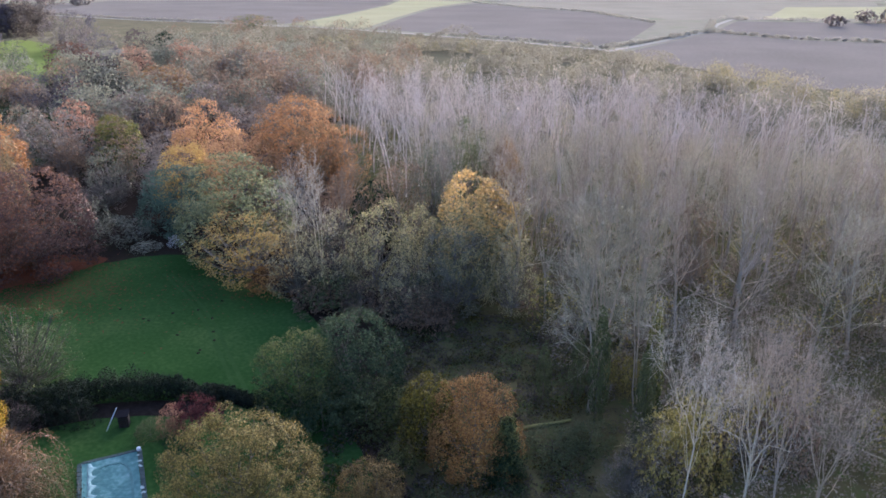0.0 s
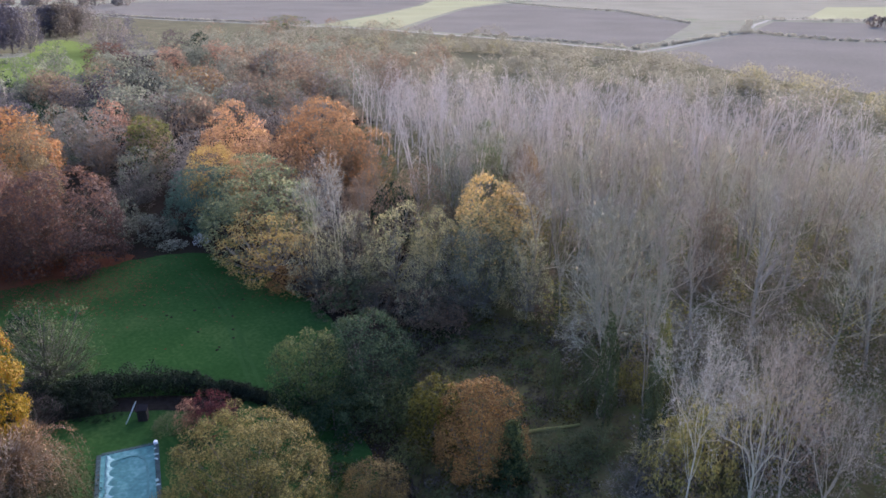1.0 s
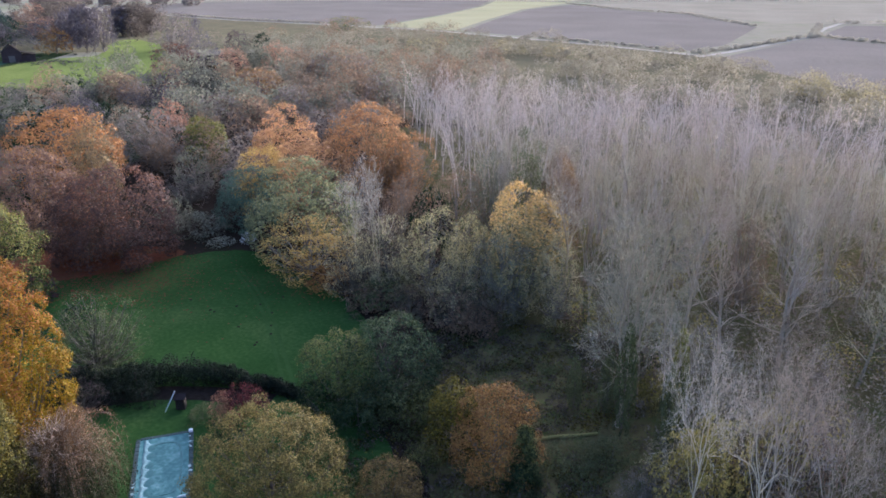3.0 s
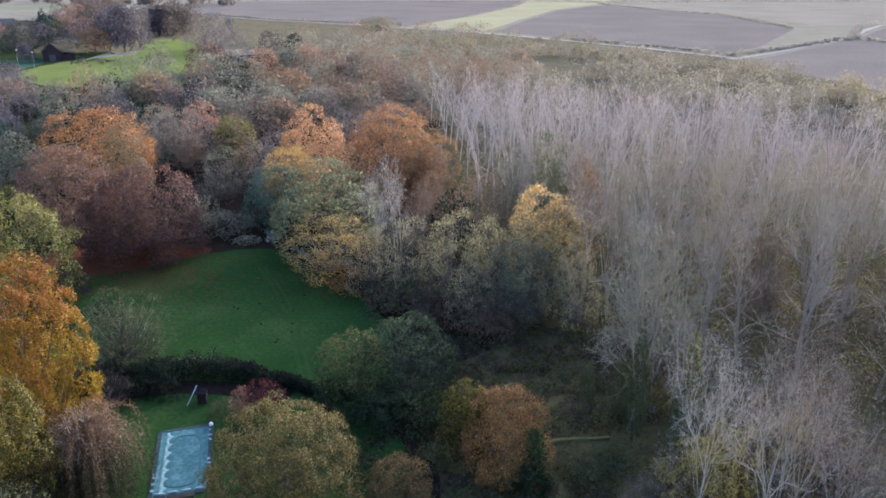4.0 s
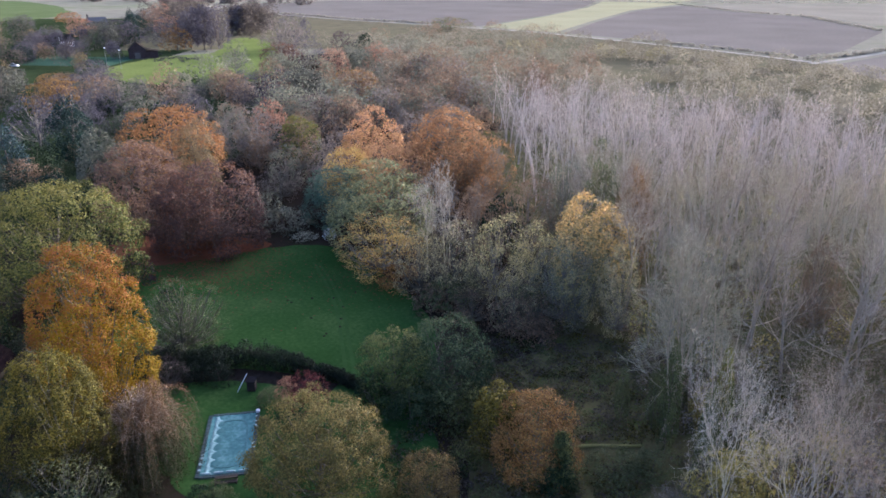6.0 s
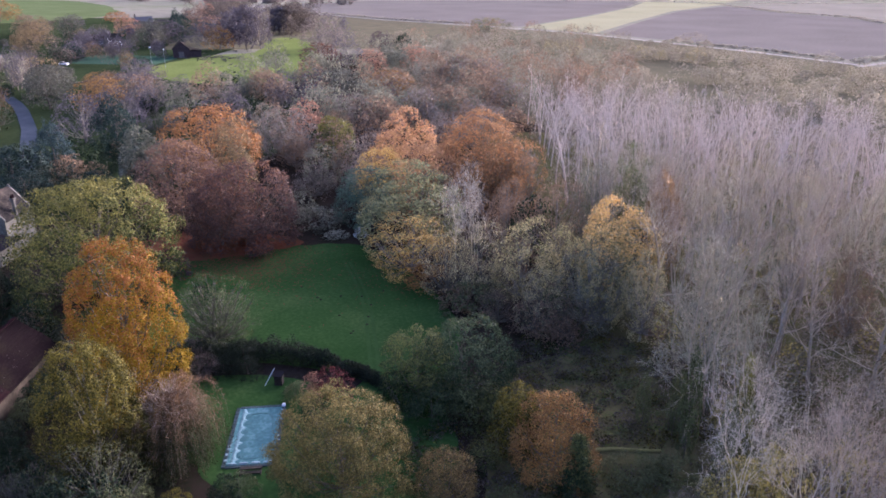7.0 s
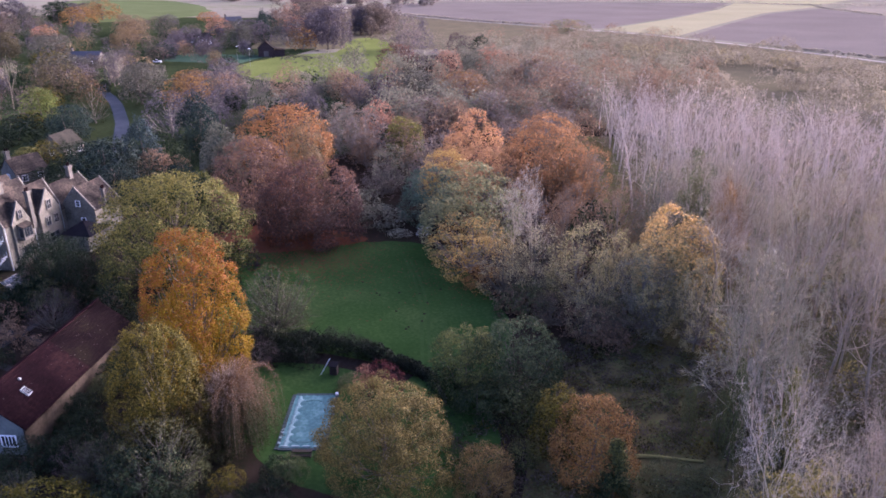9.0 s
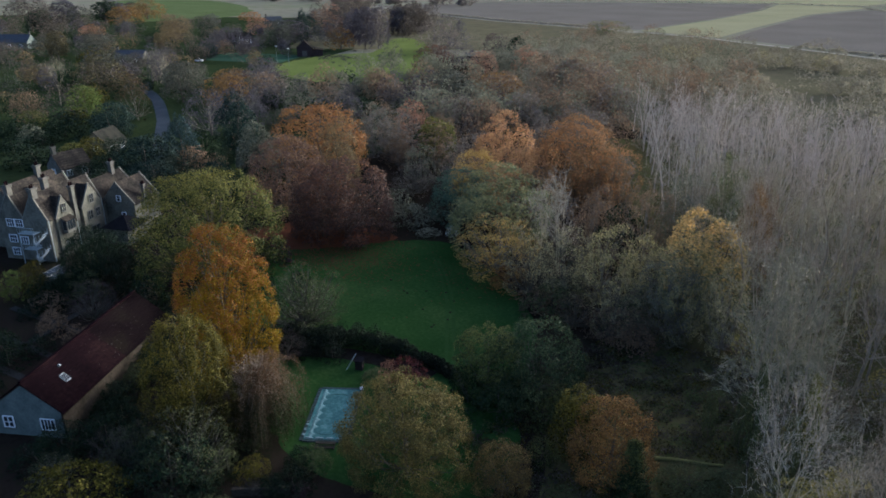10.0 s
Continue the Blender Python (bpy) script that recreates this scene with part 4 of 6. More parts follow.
plant("fine_bush", "darkgreen", -86.4, 35.0, 4.6, 2.4, "shrub", "dense dark evergreen shrub before the house")
plant("fine_bush", "lime", -90.8, 28.8, 4.6, 2.1, "shrub", "bright yellow-green shrub before the house")
for k, (a, h, r, colour) in enumerate(((3.5, 2.2, 1.5, "darkgreen"), (6.6, 2.6, 1.7, "hedgegreen"), (9.5, 2.0, 1.4, "drab"), (12.6, 2.8, 1.9, "darkgreen"), (15.6, 2.4, 1.6, "hedgegreen"), (18.6, 3.2, 2.0, "darkgreen"))):
    plant("fine_bush", colour, -51.4 - 0.568 * a + 0.823 * 1.5, 20.2 + 0.823 * a + 0.568 * 1.5, h, r, "shrub", "dark shrub along the barn wall")
plant("fine_bush", "hedgegreen", -63.6, 39.6, 5.5, 2.8, "shrub", "dense dark evergreen shrub")
plant("twiggy", "purple", -60.4, 38.6, 5.0, 2.6, "shrub", "twiggy shrub with purple-grey shoots")
plant("fine_bush", "blossom", -61.2, 90.2, 1.6, 1.2, "shrub", "small shrub with faded white blossom")
low = random.Random(19)
for k in range(34):
    x = low.uniform(-45, -22)
    y = low.uniform(20, 31.5 - 0.15 * abs(x + 32))
    colour = ("darkgreen", "drab", "purple", "hedgegreen", "duskbrown", "drabolive")[k % 6]
    h = low.uniform(0.9, 2.3)
    plant("fine_bush", colour, x, y, h, h * low.uniform(0.6, 0.9), "shrub", {"drab": "low twiggy shrub with drab leaves", "purple": "low twiggy shrub with purple-grey leaves", "duskbrown": "low brown withered shrub"}.get(colour, "low dark shrub in the rough garden"))
plant("fine_bush", "green", -41.3, 24.0, 3.9, 1.8, "shrub", "leafy green shrub in the rough garden")
plant("fine_bush", "duskbrown", -43.2, 26.0, 4.2, 2.4, "shrub", "brown withered shrub in the rough garden")
plant("twiggy", "drabolive", -52.4, 50.7, 9, 5.2, "tree", "twiggy tree with few dull olive leaves")
plant("sparse", "drabolive", -52.2, 51.1, 7, 3.8, "tree", "twiggy tree with few dull olive leaves")
plant("fine_bush", "darkgreen", -35.2, 22.4, 7, 4.0, "tree", "dense dark evergreen tree")
plant("twiggy", "drab", -40.9, 21.8, 5, 2.8, "tree", "twiggy many-stemmed tree with few drab olive leaves")
plant("fine_bush", "darkgreen", -49.3, 18.3, 3, 3.0, "shrub", "dense dark evergreen shrub")
plant("bushy", "darkgreen", -46.9, 20.0, 3.5, 2.1, "shrub", "dense dark evergreen shrub")
plant("fine_bush", "darkgreen", -48.3, 23.7, 3, 2.5, "shrub", "dense dark evergreen shrub")
plant("fine_bush", "darkgreen", -53.2, 25.8, 2.6, 1.9, "shrub", "dense dark evergreen shrub")
plant("fine_bush", "drab", -55.9, 29.8, 2.6, 1.9, "shrub", "twiggy many-stemmed shrub with few drab olive leaves")
plant("fine_bush", "darkgreen", -59.7, 33.1, 2.4, 1.7, "shrub", "dense dark evergreen shrub")
plant("bushy", "darkgreen", -48.9, 16.1, 2.2, 2.6, "shrub", "dense dark evergreen shrub")
plant("bushy", "darkgreen", -35.7, 25.6, 3.5, 2.0, "shrub", "dense dark evergreen shrub")
plant("twiggy", "drab", -45.5, 16.3, 2.5, 2.3, "tree", "twiggy many-stemmed tree with few drab olive leaves")
plant("fine_bush", "yellow", -38.6, 15.2, 6, 4.4, "tree", "bushy plant with bright yellow-green leaves")
plant("twiggy", "drab", -35.8, 24.4, 8, 4.2, "tree", "twiggy many-stemmed tree with few drab olive leaves")
plant("fine_bush", "yellow", -31.7, 28.6, 2.5, 1.5, "shrub", "bushy plant with bright yellow-green leaves")
plant("bushy", "darkgreen", -28.0, 30.2, 1.8, 2.0, "shrub", "dense dark evergreen shrub")
plant("fine_bush", "drab", -29.0, 33.3, 2.2, 1.8, "shrub", "twiggy many-stemmed shrub with few drab olive leaves")
plant("bushy", "darkgreen", -29.8, 32.3, 2.5, 1.6, "shrub", "dense dark evergreen shrub")
plant("twiggy", "purple", -43.3, 21.0, 4, 2.6, "shrub", "twiggy shrub with purple-grey shoots")
plant("bushy", "darkgreen", -46.6, 21.7, 4, 2.4, "shrub", "dense dark evergreen shrub")
plant("bushy", "darkgreen", -41.9, 23.0, 4.5, 2.1, "shrub", "dense dark evergreen shrub")
plant("round", "rustorange", -106.3, 97.3, 18, 10.3, "tree", "broad beech with rust-orange autumn leaves")
plant("round", "ochre", -94.2, 92.4, 16.5, 4.3, "tree", "tree with dull ochre-yellow leaves")
plant("low", "pinkcopper", -93.2, 78.6, 15.5, 7.6, "tree", "broad copper beech with dusky pink-brown leaves")
plant("low", "copper", -74.5, 76.9, 14.5, 8.6, "tree", "broad dark copper-brown beech reaching the ground")
plant("low", "copper", -77.8, 74.3, 13.5, 5.3, "tree", "broad dark copper-brown beech reaching the ground")
plant("oval", "greygreen", -112.5, 85.4, 14, 4.9, "tree", "tree with dull grey-green leaves")
plant("sparse", "grey", -106.8, 119.7, 13, 8.1, "tree", "grey-brown tree almost bare of leaves")
plant("sparse_far", "greygreen", -118.2, 123.5, 13, 5.2, "tree", "tree with dull grey-green leaves")
plant("oval", "green", -94.0, 122.2, 12.7, 4.6, "tree", "dense tree with mid-green leaves")
plant("round_far", "rust", -113.2, 133.0, 13, 5.1, "tree", "tree with rusty red autumn leaves")
plant("twiggy", "grey", -82.4, 101.9, 7, 4.5, "tree", "grey-brown tree almost bare of leaves")
plant("bushy", "greygreen", -70.7, 89.5, 4, 4.8, "shrub", "shrub with dull grey-green leaves")
plant("bushy", "pale", -64.4, 87.3, 1.3, 2.1, "shrub", "low pale grey-green bush at the lawn edge")
plant("bushy", "greygreen", -77.0, 91.7, 5, 3.0, "shrub", "shrub with dull grey-green leaves")
plant("dense", "teal", -64.8, 97.0, 10.5, 6.0, "conifer", "rounded blue-green conifer with dense needles")
plant("round", "pinkorange", -74.8, 122.3, 15.5, 6.9, "tree", "tree with pale pinkish orange leaves")
plant("round", "pinkorange", -57.2, 104.3, 15, 6.8, "tree", "tree with pale pinkish orange leaves")
plant("round", "yelorange", -66.5, 102.9, 12.5, 5.5, "tree", "tree with yellow-orange autumn leaves")
plant("round", "palegreen", -51.1, 91.0, 14, 8.9, "tree", "tree with pale silvery green leaves")
plant("sparse", "yelorange", -44.9, 82.1, 9, 6.7, "tree", "tree with yellow-orange autumn leaves")
plant("bushy", "rustbrown", -39.9, 78.7, 3.5, 3.5, "shrub", "shrub with rust-brown autumn leaves")
plant("dome", "bronze", -52.0, 114.2, 18.5, 8.4, "tree", "broad beech with bronze-orange leaves")
plant("sparse", "bronze", -44.8, 115.8, 15, 5.0, "tree", "broad beech with bronze-orange leaves")
plant("widebare", "white", -39.3, 85.4, 17.5, 4.1, "bare_tree", "leafless tree with whitish branches")
plant("edgebare", "white", -35.3, 85.1, 18.5, 3.1, "bare_tree", "leafless tree with whitish branches")
plant("twiggy", "olivegrey", -30.9, 78.6, 12, 4.4, "tree", "twiggy tree with few olive-grey leaves")
plant("twiggy", "olivegrey", -35.5, 77.6, 10, 3.7, "tree", "twiggy tree with few olive-grey leaves")
plant("sparse", "olive", -25.7, 81.3, 12.5, 4.9, "tree", "tree with olive-green thinning leaves")
plant("sparse", "olive", -21.2, 82.8, 12, 3.4, "tree", "tree with olive-green thinning leaves")
plant("sparse", "greygreen", -15.7, 79.2, 12, 4.1, "tree", "tree with dull grey-green leaves")
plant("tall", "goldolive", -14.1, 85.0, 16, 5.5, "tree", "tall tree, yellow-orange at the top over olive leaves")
plant("sparse", "olive", -14.3, 80.2, 13, 3.8, "tree", "tree with olive-green thinning leaves")
plant("sparse", "olivegrey", -8.8, 79.5, 12, 2.7, "tree", "twiggy tree with few olive-grey leaves")
plant("bushy", "darkgreen", -32.3, 96.8, 11, 3.9, "tree", "dense dark evergreen tree")
plant("round", "brown", -15.2, 107.3, 15, 3.0, "tree", "tree with dull brown leaves")
plant("sparse", "brown", -28.7, 97.9, 14, 5.1, "tree", "tree with dull brown leaves")
plant("sparse", "brown", -35.7, 94.9, 13, 3.8, "tree", "tree with dull brown leaves")
plant("twiggy", "olivegrey", -20.1, 74.1, 9, 3.0, "tree", "twiggy tree with few olive-grey leaves")
plant("edgebare", "moss", 2.2, 61.8, 21.5, 5.4, "bare_tree", "tall leafless tree with grey upswept twigs")
plant("edgebare", "moss", 6.4, 63.5, 20.5, 4.6, "bare_tree", "tall leafless tree with grey upswept twigs")
plant("edgebare", "moss", 2.0, 68.2, 20, 4.6, "bare_tree", "tall leafless tree with grey upswept twigs")
plant("spreadbare", "white", 8.6, 45.2, 21, 5.0, "bare_tree", "spreading leafless tree with pinkish grey twigs")
plant("widebare", "white", 12.9, 47.2, 19, 3.6, "bare_tree", "spreading leafless tree with pinkish grey twigs")
plant("widebare", "pinkgrey", 15.3, 48.0, 20, 3.6, "bare_tree", "spreading leafless tree with pinkish grey twigs")
plant("widebare", "pinkgrey", 17.4, 46.1, 18, 3.4, "bare_tree", "spreading leafless tree with pinkish grey twigs")
plant("bushy", "yellowolive", 10.4, 54.4, 7.5, 2.9, "tree", "bushy tree with yellow-olive leaves")
plant("bushy", "yellowolive", 4.2, 67.0, 4, 1.7, "shrub", "bushy shrub with yellow-olive leaves")
plant("fine_bush", "rust", -34.0, 48.2, 3.4, 1.1, "shrub", "small shrub with faded pinkish leaves")
plant("fine_bush", "crimson", -32.2, 49.4, 4.0, 2.1, "shrub", "small shrub with crimson leaves")
plant("widebare", "grey", 5.6, 36.2, 13, 1.9, "bare_tree", "tall leafless tree with grey upswept twigs")
plant("widebare", "pinkgrey", 14.4, 53.1, 19.5, 3.6, "bare_tree", "spreading leafless tree with pinkish grey twigs")
plant("bushy", "yellowolive", 15.3, 58.5, 7, 2.8, "tree", "bushy tree with yellow-olive leaves")
plant("bushy", "brown", 17.9, 58.0, 6, 2.7, "tree", "tree with dull brown leaves")
plant("twiggy", "brown", 13.5, 57.5, 6.5, 3.5, "tree", "tree with dull brown leaves")
plant("twiggy", "olivegrey", 7.3, 54.1, 5, 2.6, "tree", "twiggy tree with few olive-grey leaves")
plant("twiggy", "brown", 18.5, 64.0, 8, 3.4, "tree", "tree with dull brown leaves")
plant("twiggy", "grey", 5.4, 50.5, 4, 2.5, "tree", "grey-brown tree almost bare of leaves")
plant("oval", "green", 6.6, 58.6, 13, 1.0, "ivy", "dark green ivy climbing a bare trunk")
plant("oval", "drab", 6.1, 56.1, 11, 0.8, "ivy", "dark ivy climbing a bare trunk")
plant("oval", "drabolive", 2.2, 59.4, 12, 1.0, "tree", "twiggy tree with few dull olive leaves")
plant("sparse", "drabolive", -20.1, 106.7, 18, 3.7, "tree", "twiggy tree with few dull olive leaves")
plant("sparse", "greygreen", -24.2, 100.4, 17, 3.3, "tree", "tree with dull grey-green leaves")
plant("sparse", "rustbrown", -12.2, 95.8, 18, 2.3, "tree", "tree with rust-brown autumn leaves")
plant("sparse", "olivegrey", 4.5, 99.6, 15, 2.2, "tree", "twiggy tree with few olive-grey leaves")
plant("sparse", "brown", 12.4, 92.4, 13, 2.4, "tree", "tree with dull brown leaves")
plant("bushy", "hollygreen", -15.3, 54.7, 4, 2.4, "shrub", "dense holly-green shrub yellowing at the top")
plant("fine_bush", "hollygreen", -13.3, 48.4, 2.6, 1.7, "shrub", "dense holly-green shrub yellowing at the top")
plant("fine_bush", "drab", -1.0, 54.3, 2, 2.8, "shrub", "twiggy many-stemmed shrub with few drab olive leaves")
plant("fine_bush", "drab", 2.0, 56.1, 2.4, 2.3, "shrub", "twiggy many-stemmed shrub with few drab olive leaves")
plant("fine_bush", "yellowolive", 5.0, 65.4, 4, 1.9, "shrub", "bushy shrub with yellow-olive leaves")
plant("fine_bush", "yellowolive", 8.8, 51.9, 7.5, 3.2, "tree", "bushy tree with yellow-olive leaves")

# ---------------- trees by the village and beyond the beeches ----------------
plant("round_far", "duskolive", -285.6, 132.9, 12, 10.2, "tree", "tree with shade-darkened olive leaves")
plant("sparse_far", "duskolive", -288.4, 140.8, 10, 7.0, "tree", "tree with shade-darkened olive leaves")
plant("bare", "grey", -269.6, 145.8, 12, 5.6, "bare_tree", "tall leafless tree with grey upswept twigs")
plant("round_far", "duskolive", -255.3, 149.5, 9, 7.8, "tree", "tree with shade-darkened olive leaves")
plant("round_far", "duskbrown", -222.5, 148.7, 9, 6.2, "tree", "tree with shade-darkened brown leaves")
plant("round_far", "duskolive", -445.1, 323.7, 8, 9.2, "tree", "tree with shade-darkened olive leaves")
plant("round_far", "yellowgreen", -312.1, 139.0, 12, 7.3, "tree", "tree with yellowing green leaves")
plant("round_far", "duskolive", -403.4, 154.6, 12, 8.8, "tree", "tree with shade-darkened olive leaves")
plant("sparse_far", "duskgrey", -188.0, 141.3, 9, 6.5, "tree", "ash-grey tree almost bare of leaves")
plant("sparse_far", "greygreen", -163.8, 137.6, 10, 6.9, "tree", "tree with dull grey-green leaves")
plant("round_far", "duskbrown", -239.3, 177.6, 8, 6.9, "tree", "tree with shade-darkened brown leaves")
plant("oval_far", "green", -160.2, 65.7, 6, 3.3, "tree", "dense tree with mid-green leaves")
plant("round_far", "darkgreen", -156.6, 75.5, 6, 4.1, "tree", "dense dark evergreen tree")
plant("bushy_far", "darkgreen", -154.9, 71.4, 4, 4.0, "shrub", "dense dark evergreen shrub")
plant("bushy_far", "darkgreen", -141.6, 67.7, 5, 4.3, "shrub", "dense dark evergreen shrub")
plant("round_far", "darkgreen", -146.5, 63.6, 4, 3.7, "tree", "dense dark evergreen tree")
plant("bushy_far", "darkgreen", -194.8, 77.5, 5, 6.2, "shrub", "dense dark evergreen shrub")
plant("bushy_far", "greygreen", -193.9, 68.6, 5, 3.7, "shrub", "shrub with dull grey-green leaves")
plant("round", "yellowgreen", -88.2, 30.6, 6, 2.0, "tree", "tree with yellowing green leaves")
plant("bushy", "darkgreen", -93.8, 43.7, 6, 3.5, "tree", "dense dark evergreen tree")
plant("bushy", "darkgreen", -88.6, 37.2, 6, 3.1, "tree", "dense dark evergreen tree")
plant("fine_bush", "drab", -82.7, 35.7, 5, 3.1, "shrub", "twiggy many-stemmed shrub with few drab olive leaves")
plant("bushy", "darkgreen", -84.5, 32.1, 4, 2.7, "shrub", "dense dark evergreen shrub")
plant("round", "duskbrown", -88.4, 36.0, 6, 1.2, "tree", "tree with shade-darkened brown leaves")
plant("bushy", "darkgreen", -82.4, 41.0, 6, 4.1, "tree", "dense dark evergreen tree")
plant("twiggy", "purple", -75.1, 33.0, 6, 3.3, "shrub", "twiggy shrub with purple-grey shoots")
plant("bushy", "darkgreen", -70.4, 38.1, 6, 2.9, "tree", "dense dark evergreen tree")
plant("round_far", "rust", -428.6, 303.2, 12, 8.7, "tree", "tree with rusty red autumn leaves")
plant("oval_far", "duskgrey", -391.3, 352.3, 14, 7.9, "tree", "ash-grey tree almost bare of leaves")
plant("oval_far", "duskgrey", -404.6, 386.1, 16, 10.5, "tree", "ash-grey tree almost bare of leaves")
plant("round_far", "rust", -394.3, 344.5, 12, 11.8, "tree", "tree with rusty red autumn leaves")
plant("cone", "conifergreen", -407.9, 328.5, 16, 7.8, "tree", "dark green conifer standing among other trees")
plant("round_far", "brown", -127.9, 188.6, 13, 7.9, "tree", "tree with dull brown leaves")
plant("round_far", "duskolive", -146.2, 184.9, 12, 8.1, "tree", "tree with olive-green thinning leaves")
plant("sparse_far", "brown", -115.3, 193.3, 12, 5.3, "tree", "tree with dull brown leaves")
plant("round_far", "grey", -126.7, 229.4, 13, 7.1, "tree", "grey-brown tree almost bare of leaves")
plant("round_far", "grey", -117.7, 234.1, 13, 8.1, "tree", "grey-brown tree almost bare of leaves")
plant("round_far", "green", -247.5, 462.9, 9, 13.8, "tree", "dense tree with mid-green leaves")
plant("round_far", "greygreen", -146.2, 273.7, 10, 6.0, "tree", "tree with olive-green thinning leaves")
plant("round_far", "greygreen", -144.6, 299.0, 9, 6.4, "tree", "tree with olive-green thinning leaves")
plant("round_far", "greygreen", -127.2, 155.1, 12, 7.7, "tree", "tree with dull grey-green leaves")
plant("round_far", "grey", -112.9, 151.6, 12, 5.9, "tree", "grey-brown tree almost bare of leaves")
plant("round_far", "brown", -102.3, 152.0, 12, 5.0, "tree", "tree with dull brown leaves")
plant("round_far", "grey", -98.8, 162.2, 13, 5.2, "tree", "grey-brown tree almost bare of leaves")
plant("round_far", "grey", -161.3, 172.9, 9, 5.3, "tree", "grey-brown tree almost bare of leaves")
plant("round_far", "greygreen", -176.3, 173.1, 8, 5.5, "tree", "tree with olive-green thinning leaves")
plant("sparse_far", "grey", -169.5, 155.7, 9, 6.8, "tree", "grey-brown tree almost bare of leaves")
plant("sparse_far", "grey", -197.6, 154.2, 9, 8.9, "tree", "grey-brown tree almost bare of leaves")
plant("round_far", "brown", -232.5, 159.0, 8, 5.8, "tree", "tree with dull brown leaves")
plant("round_far", "grey", -87.3, 192.3, 13, 6.6, "tree", "grey-brown tree almost bare of leaves")
plant("round_far", "duskbrown", -687.5, 247.1, 22, 19.3, "tree", "tree with shade-darkened brown leaves")
plant("oval_far", "duskgrey", -622.4, 251.4, 22, 11.3, "tree", "ash-grey tree almost bare of leaves")
plant("round_far", "duskbrown", -669.2, 331.7, 15, 15.7, "tree", "tree with shade-darkened brown leaves")
plant("oval_far", "darkgreen", -613.9, 279.9, 20, 10.5, "tree", "dense dark evergreen tree")
plant("oval_far", "duskgrey", -633.8, 298.3, 18, 12.1, "tree", "ash-grey tree almost bare of leaves")
plant("round_far", "rustorange", -512.5, 225.5, 8, 7.4, "tree", "broad beech with rust-orange autumn leaves")
plant("round_far", "duskolive", -448.4, 200.2, 8, 10.4, "tree", "tree with shade-darkened olive leaves")
plant("round_far", "duskolive", -500.9, 244.1, 9, 10.8, "tree", "tree with shade-darkened olive leaves")
plant("sparse_far", "ochre", -492.1, 274.9, 12, 12.2, "tree", "tree with dull ochre-yellow leaves")
plant("oval_far", "ochre", -394.9, 212.1, 10, 3.3, "tree", "tree with dull ochre-yellow leaves")
plant("round_far", "duskolive", -291.0, 133.8, 12, 9.9, "tree", "tree with shade-darkened olive leaves")
plant("round_far", "ochre", -263.4, 127.3, 9, 5.4, "tree", "tree with dull ochre-yellow leaves")
plant("sparse_far", "duskgrey", -278.7, 151.3, 13, 4.5, "tree", "ash-grey tree almost bare of leaves")
plant("cone", "conifergreen", -335.6, 208.9, 9, 4.1, "tree", "dark green conifer standing among other trees")
plant("round_far", "duskolive", -245.7, 143.4, 11, 8.1, "tree", "tree with shade-darkened olive leaves")
plant("round_far", "duskgrey", -528.5, 327.1, 9, 6.8, "tree", "ash-grey tree almost bare of leaves")
plant("round_far", "duskolive", -577.8, 243.5, 9, 12.9, "tree", "tree with shade-darkened olive leaves")
plant("bushy_far", "darkgreen", -205.6, 68.6, 5, 5.5, "shrub", "dense dark evergreen shrub")
plant("round_far", "green", -210.6, 75.1, 6, 4.1, "tree", "dense tree with mid-green leaves")
plant("bushy_far", "darkgreen", -189.4, 69.3, 4, 4.5, "shrub", "dense dark evergreen shrub")
plant("bushy_far", "darkgreen", -185.7, 60.9, 4, 4.3, "shrub", "dense dark evergreen shrub")
plant("round_far", "duskbrown", -534.2, 204.6, 20, 11.6, "tree", "tree with shade-darkened brown leaves")
plant("round_far", "duskolive", -576.4, 244.6, 18, 10.7, "tree", "tree with shade-darkened olive leaves")
plant("bushy_far", "darkgreen", -184.8, 180.7, 4, 4.0, "shrub", "dense dark evergreen shrub")
plant("round_far", "duskolive", -414.4, 181.9, 9, 8.7, "tree", "tree with shade-darkened olive leaves")
plant("oval_far", "ochre", -416.7, 234.0, 10, 4.5, "tree", "tree with dull ochre-yellow leaves")

plant("bare", "grey", -247.0, 97.1, 18.5, 5.1, "bare_tree", "tall leafless tree with whitish branches by a garden")
plant("dense_far", "lime", -216.0, 93.0, 10.8, 5.8, "tree", "round lime-green tree in a village garden")
plant("round_far", "yellowgreen", -224.9, 99.9, 9.1, 4.1, "tree", "tree with yellowing green leaves")
plant("dense_far", "conifergreen", -183.1, 85.6, 10.3, 5.6, "tree", "dense dark rounded yew beside the lane")
plant("dense_far", "conifergreen", -136.5, 71.9, 10.5, 7.3, "tree", "broad dark evergreen tree behind the manor")
plant("cone", "spruce", -138.8, 82.4, 14.5, 4.2, "conifer", "blue-grey spruce with drooping tiers")
plant("cone", "conifergreen", -143.5, 100.2, 17.0, 5.6, "conifer", "tall dark green conifer among autumn trees")
plant("round_far", "brown", -224.2, 78.8, 10.4, 4.8, "tree", "tree with dull brown leaves")
plant("round_far", "ochre", -300.2, 110.9, 8.9, 5.0, "tree", "tree with dull ochre-yellow leaves")
plant("round_far", "oldgold", -250.6, 113.3, 15.5, 9.0, "tree", "broad tree with old-gold and olive leaves")
plant("round_far", "duskolive", -380.3, 169.0, 12.0, 10.0, "tree", "tree with shade-darkened olive leaves")
plant("round_far", "rust", -465.9, 203.6, 10.3, 7.9, "tree", "tree with rusty red autumn leaves")
plant("sparse_far", "pinktan", -202.1, 102.5, 12.2, 5.3, "tree", "thinly leaved pinkish brown tree beside the lane")
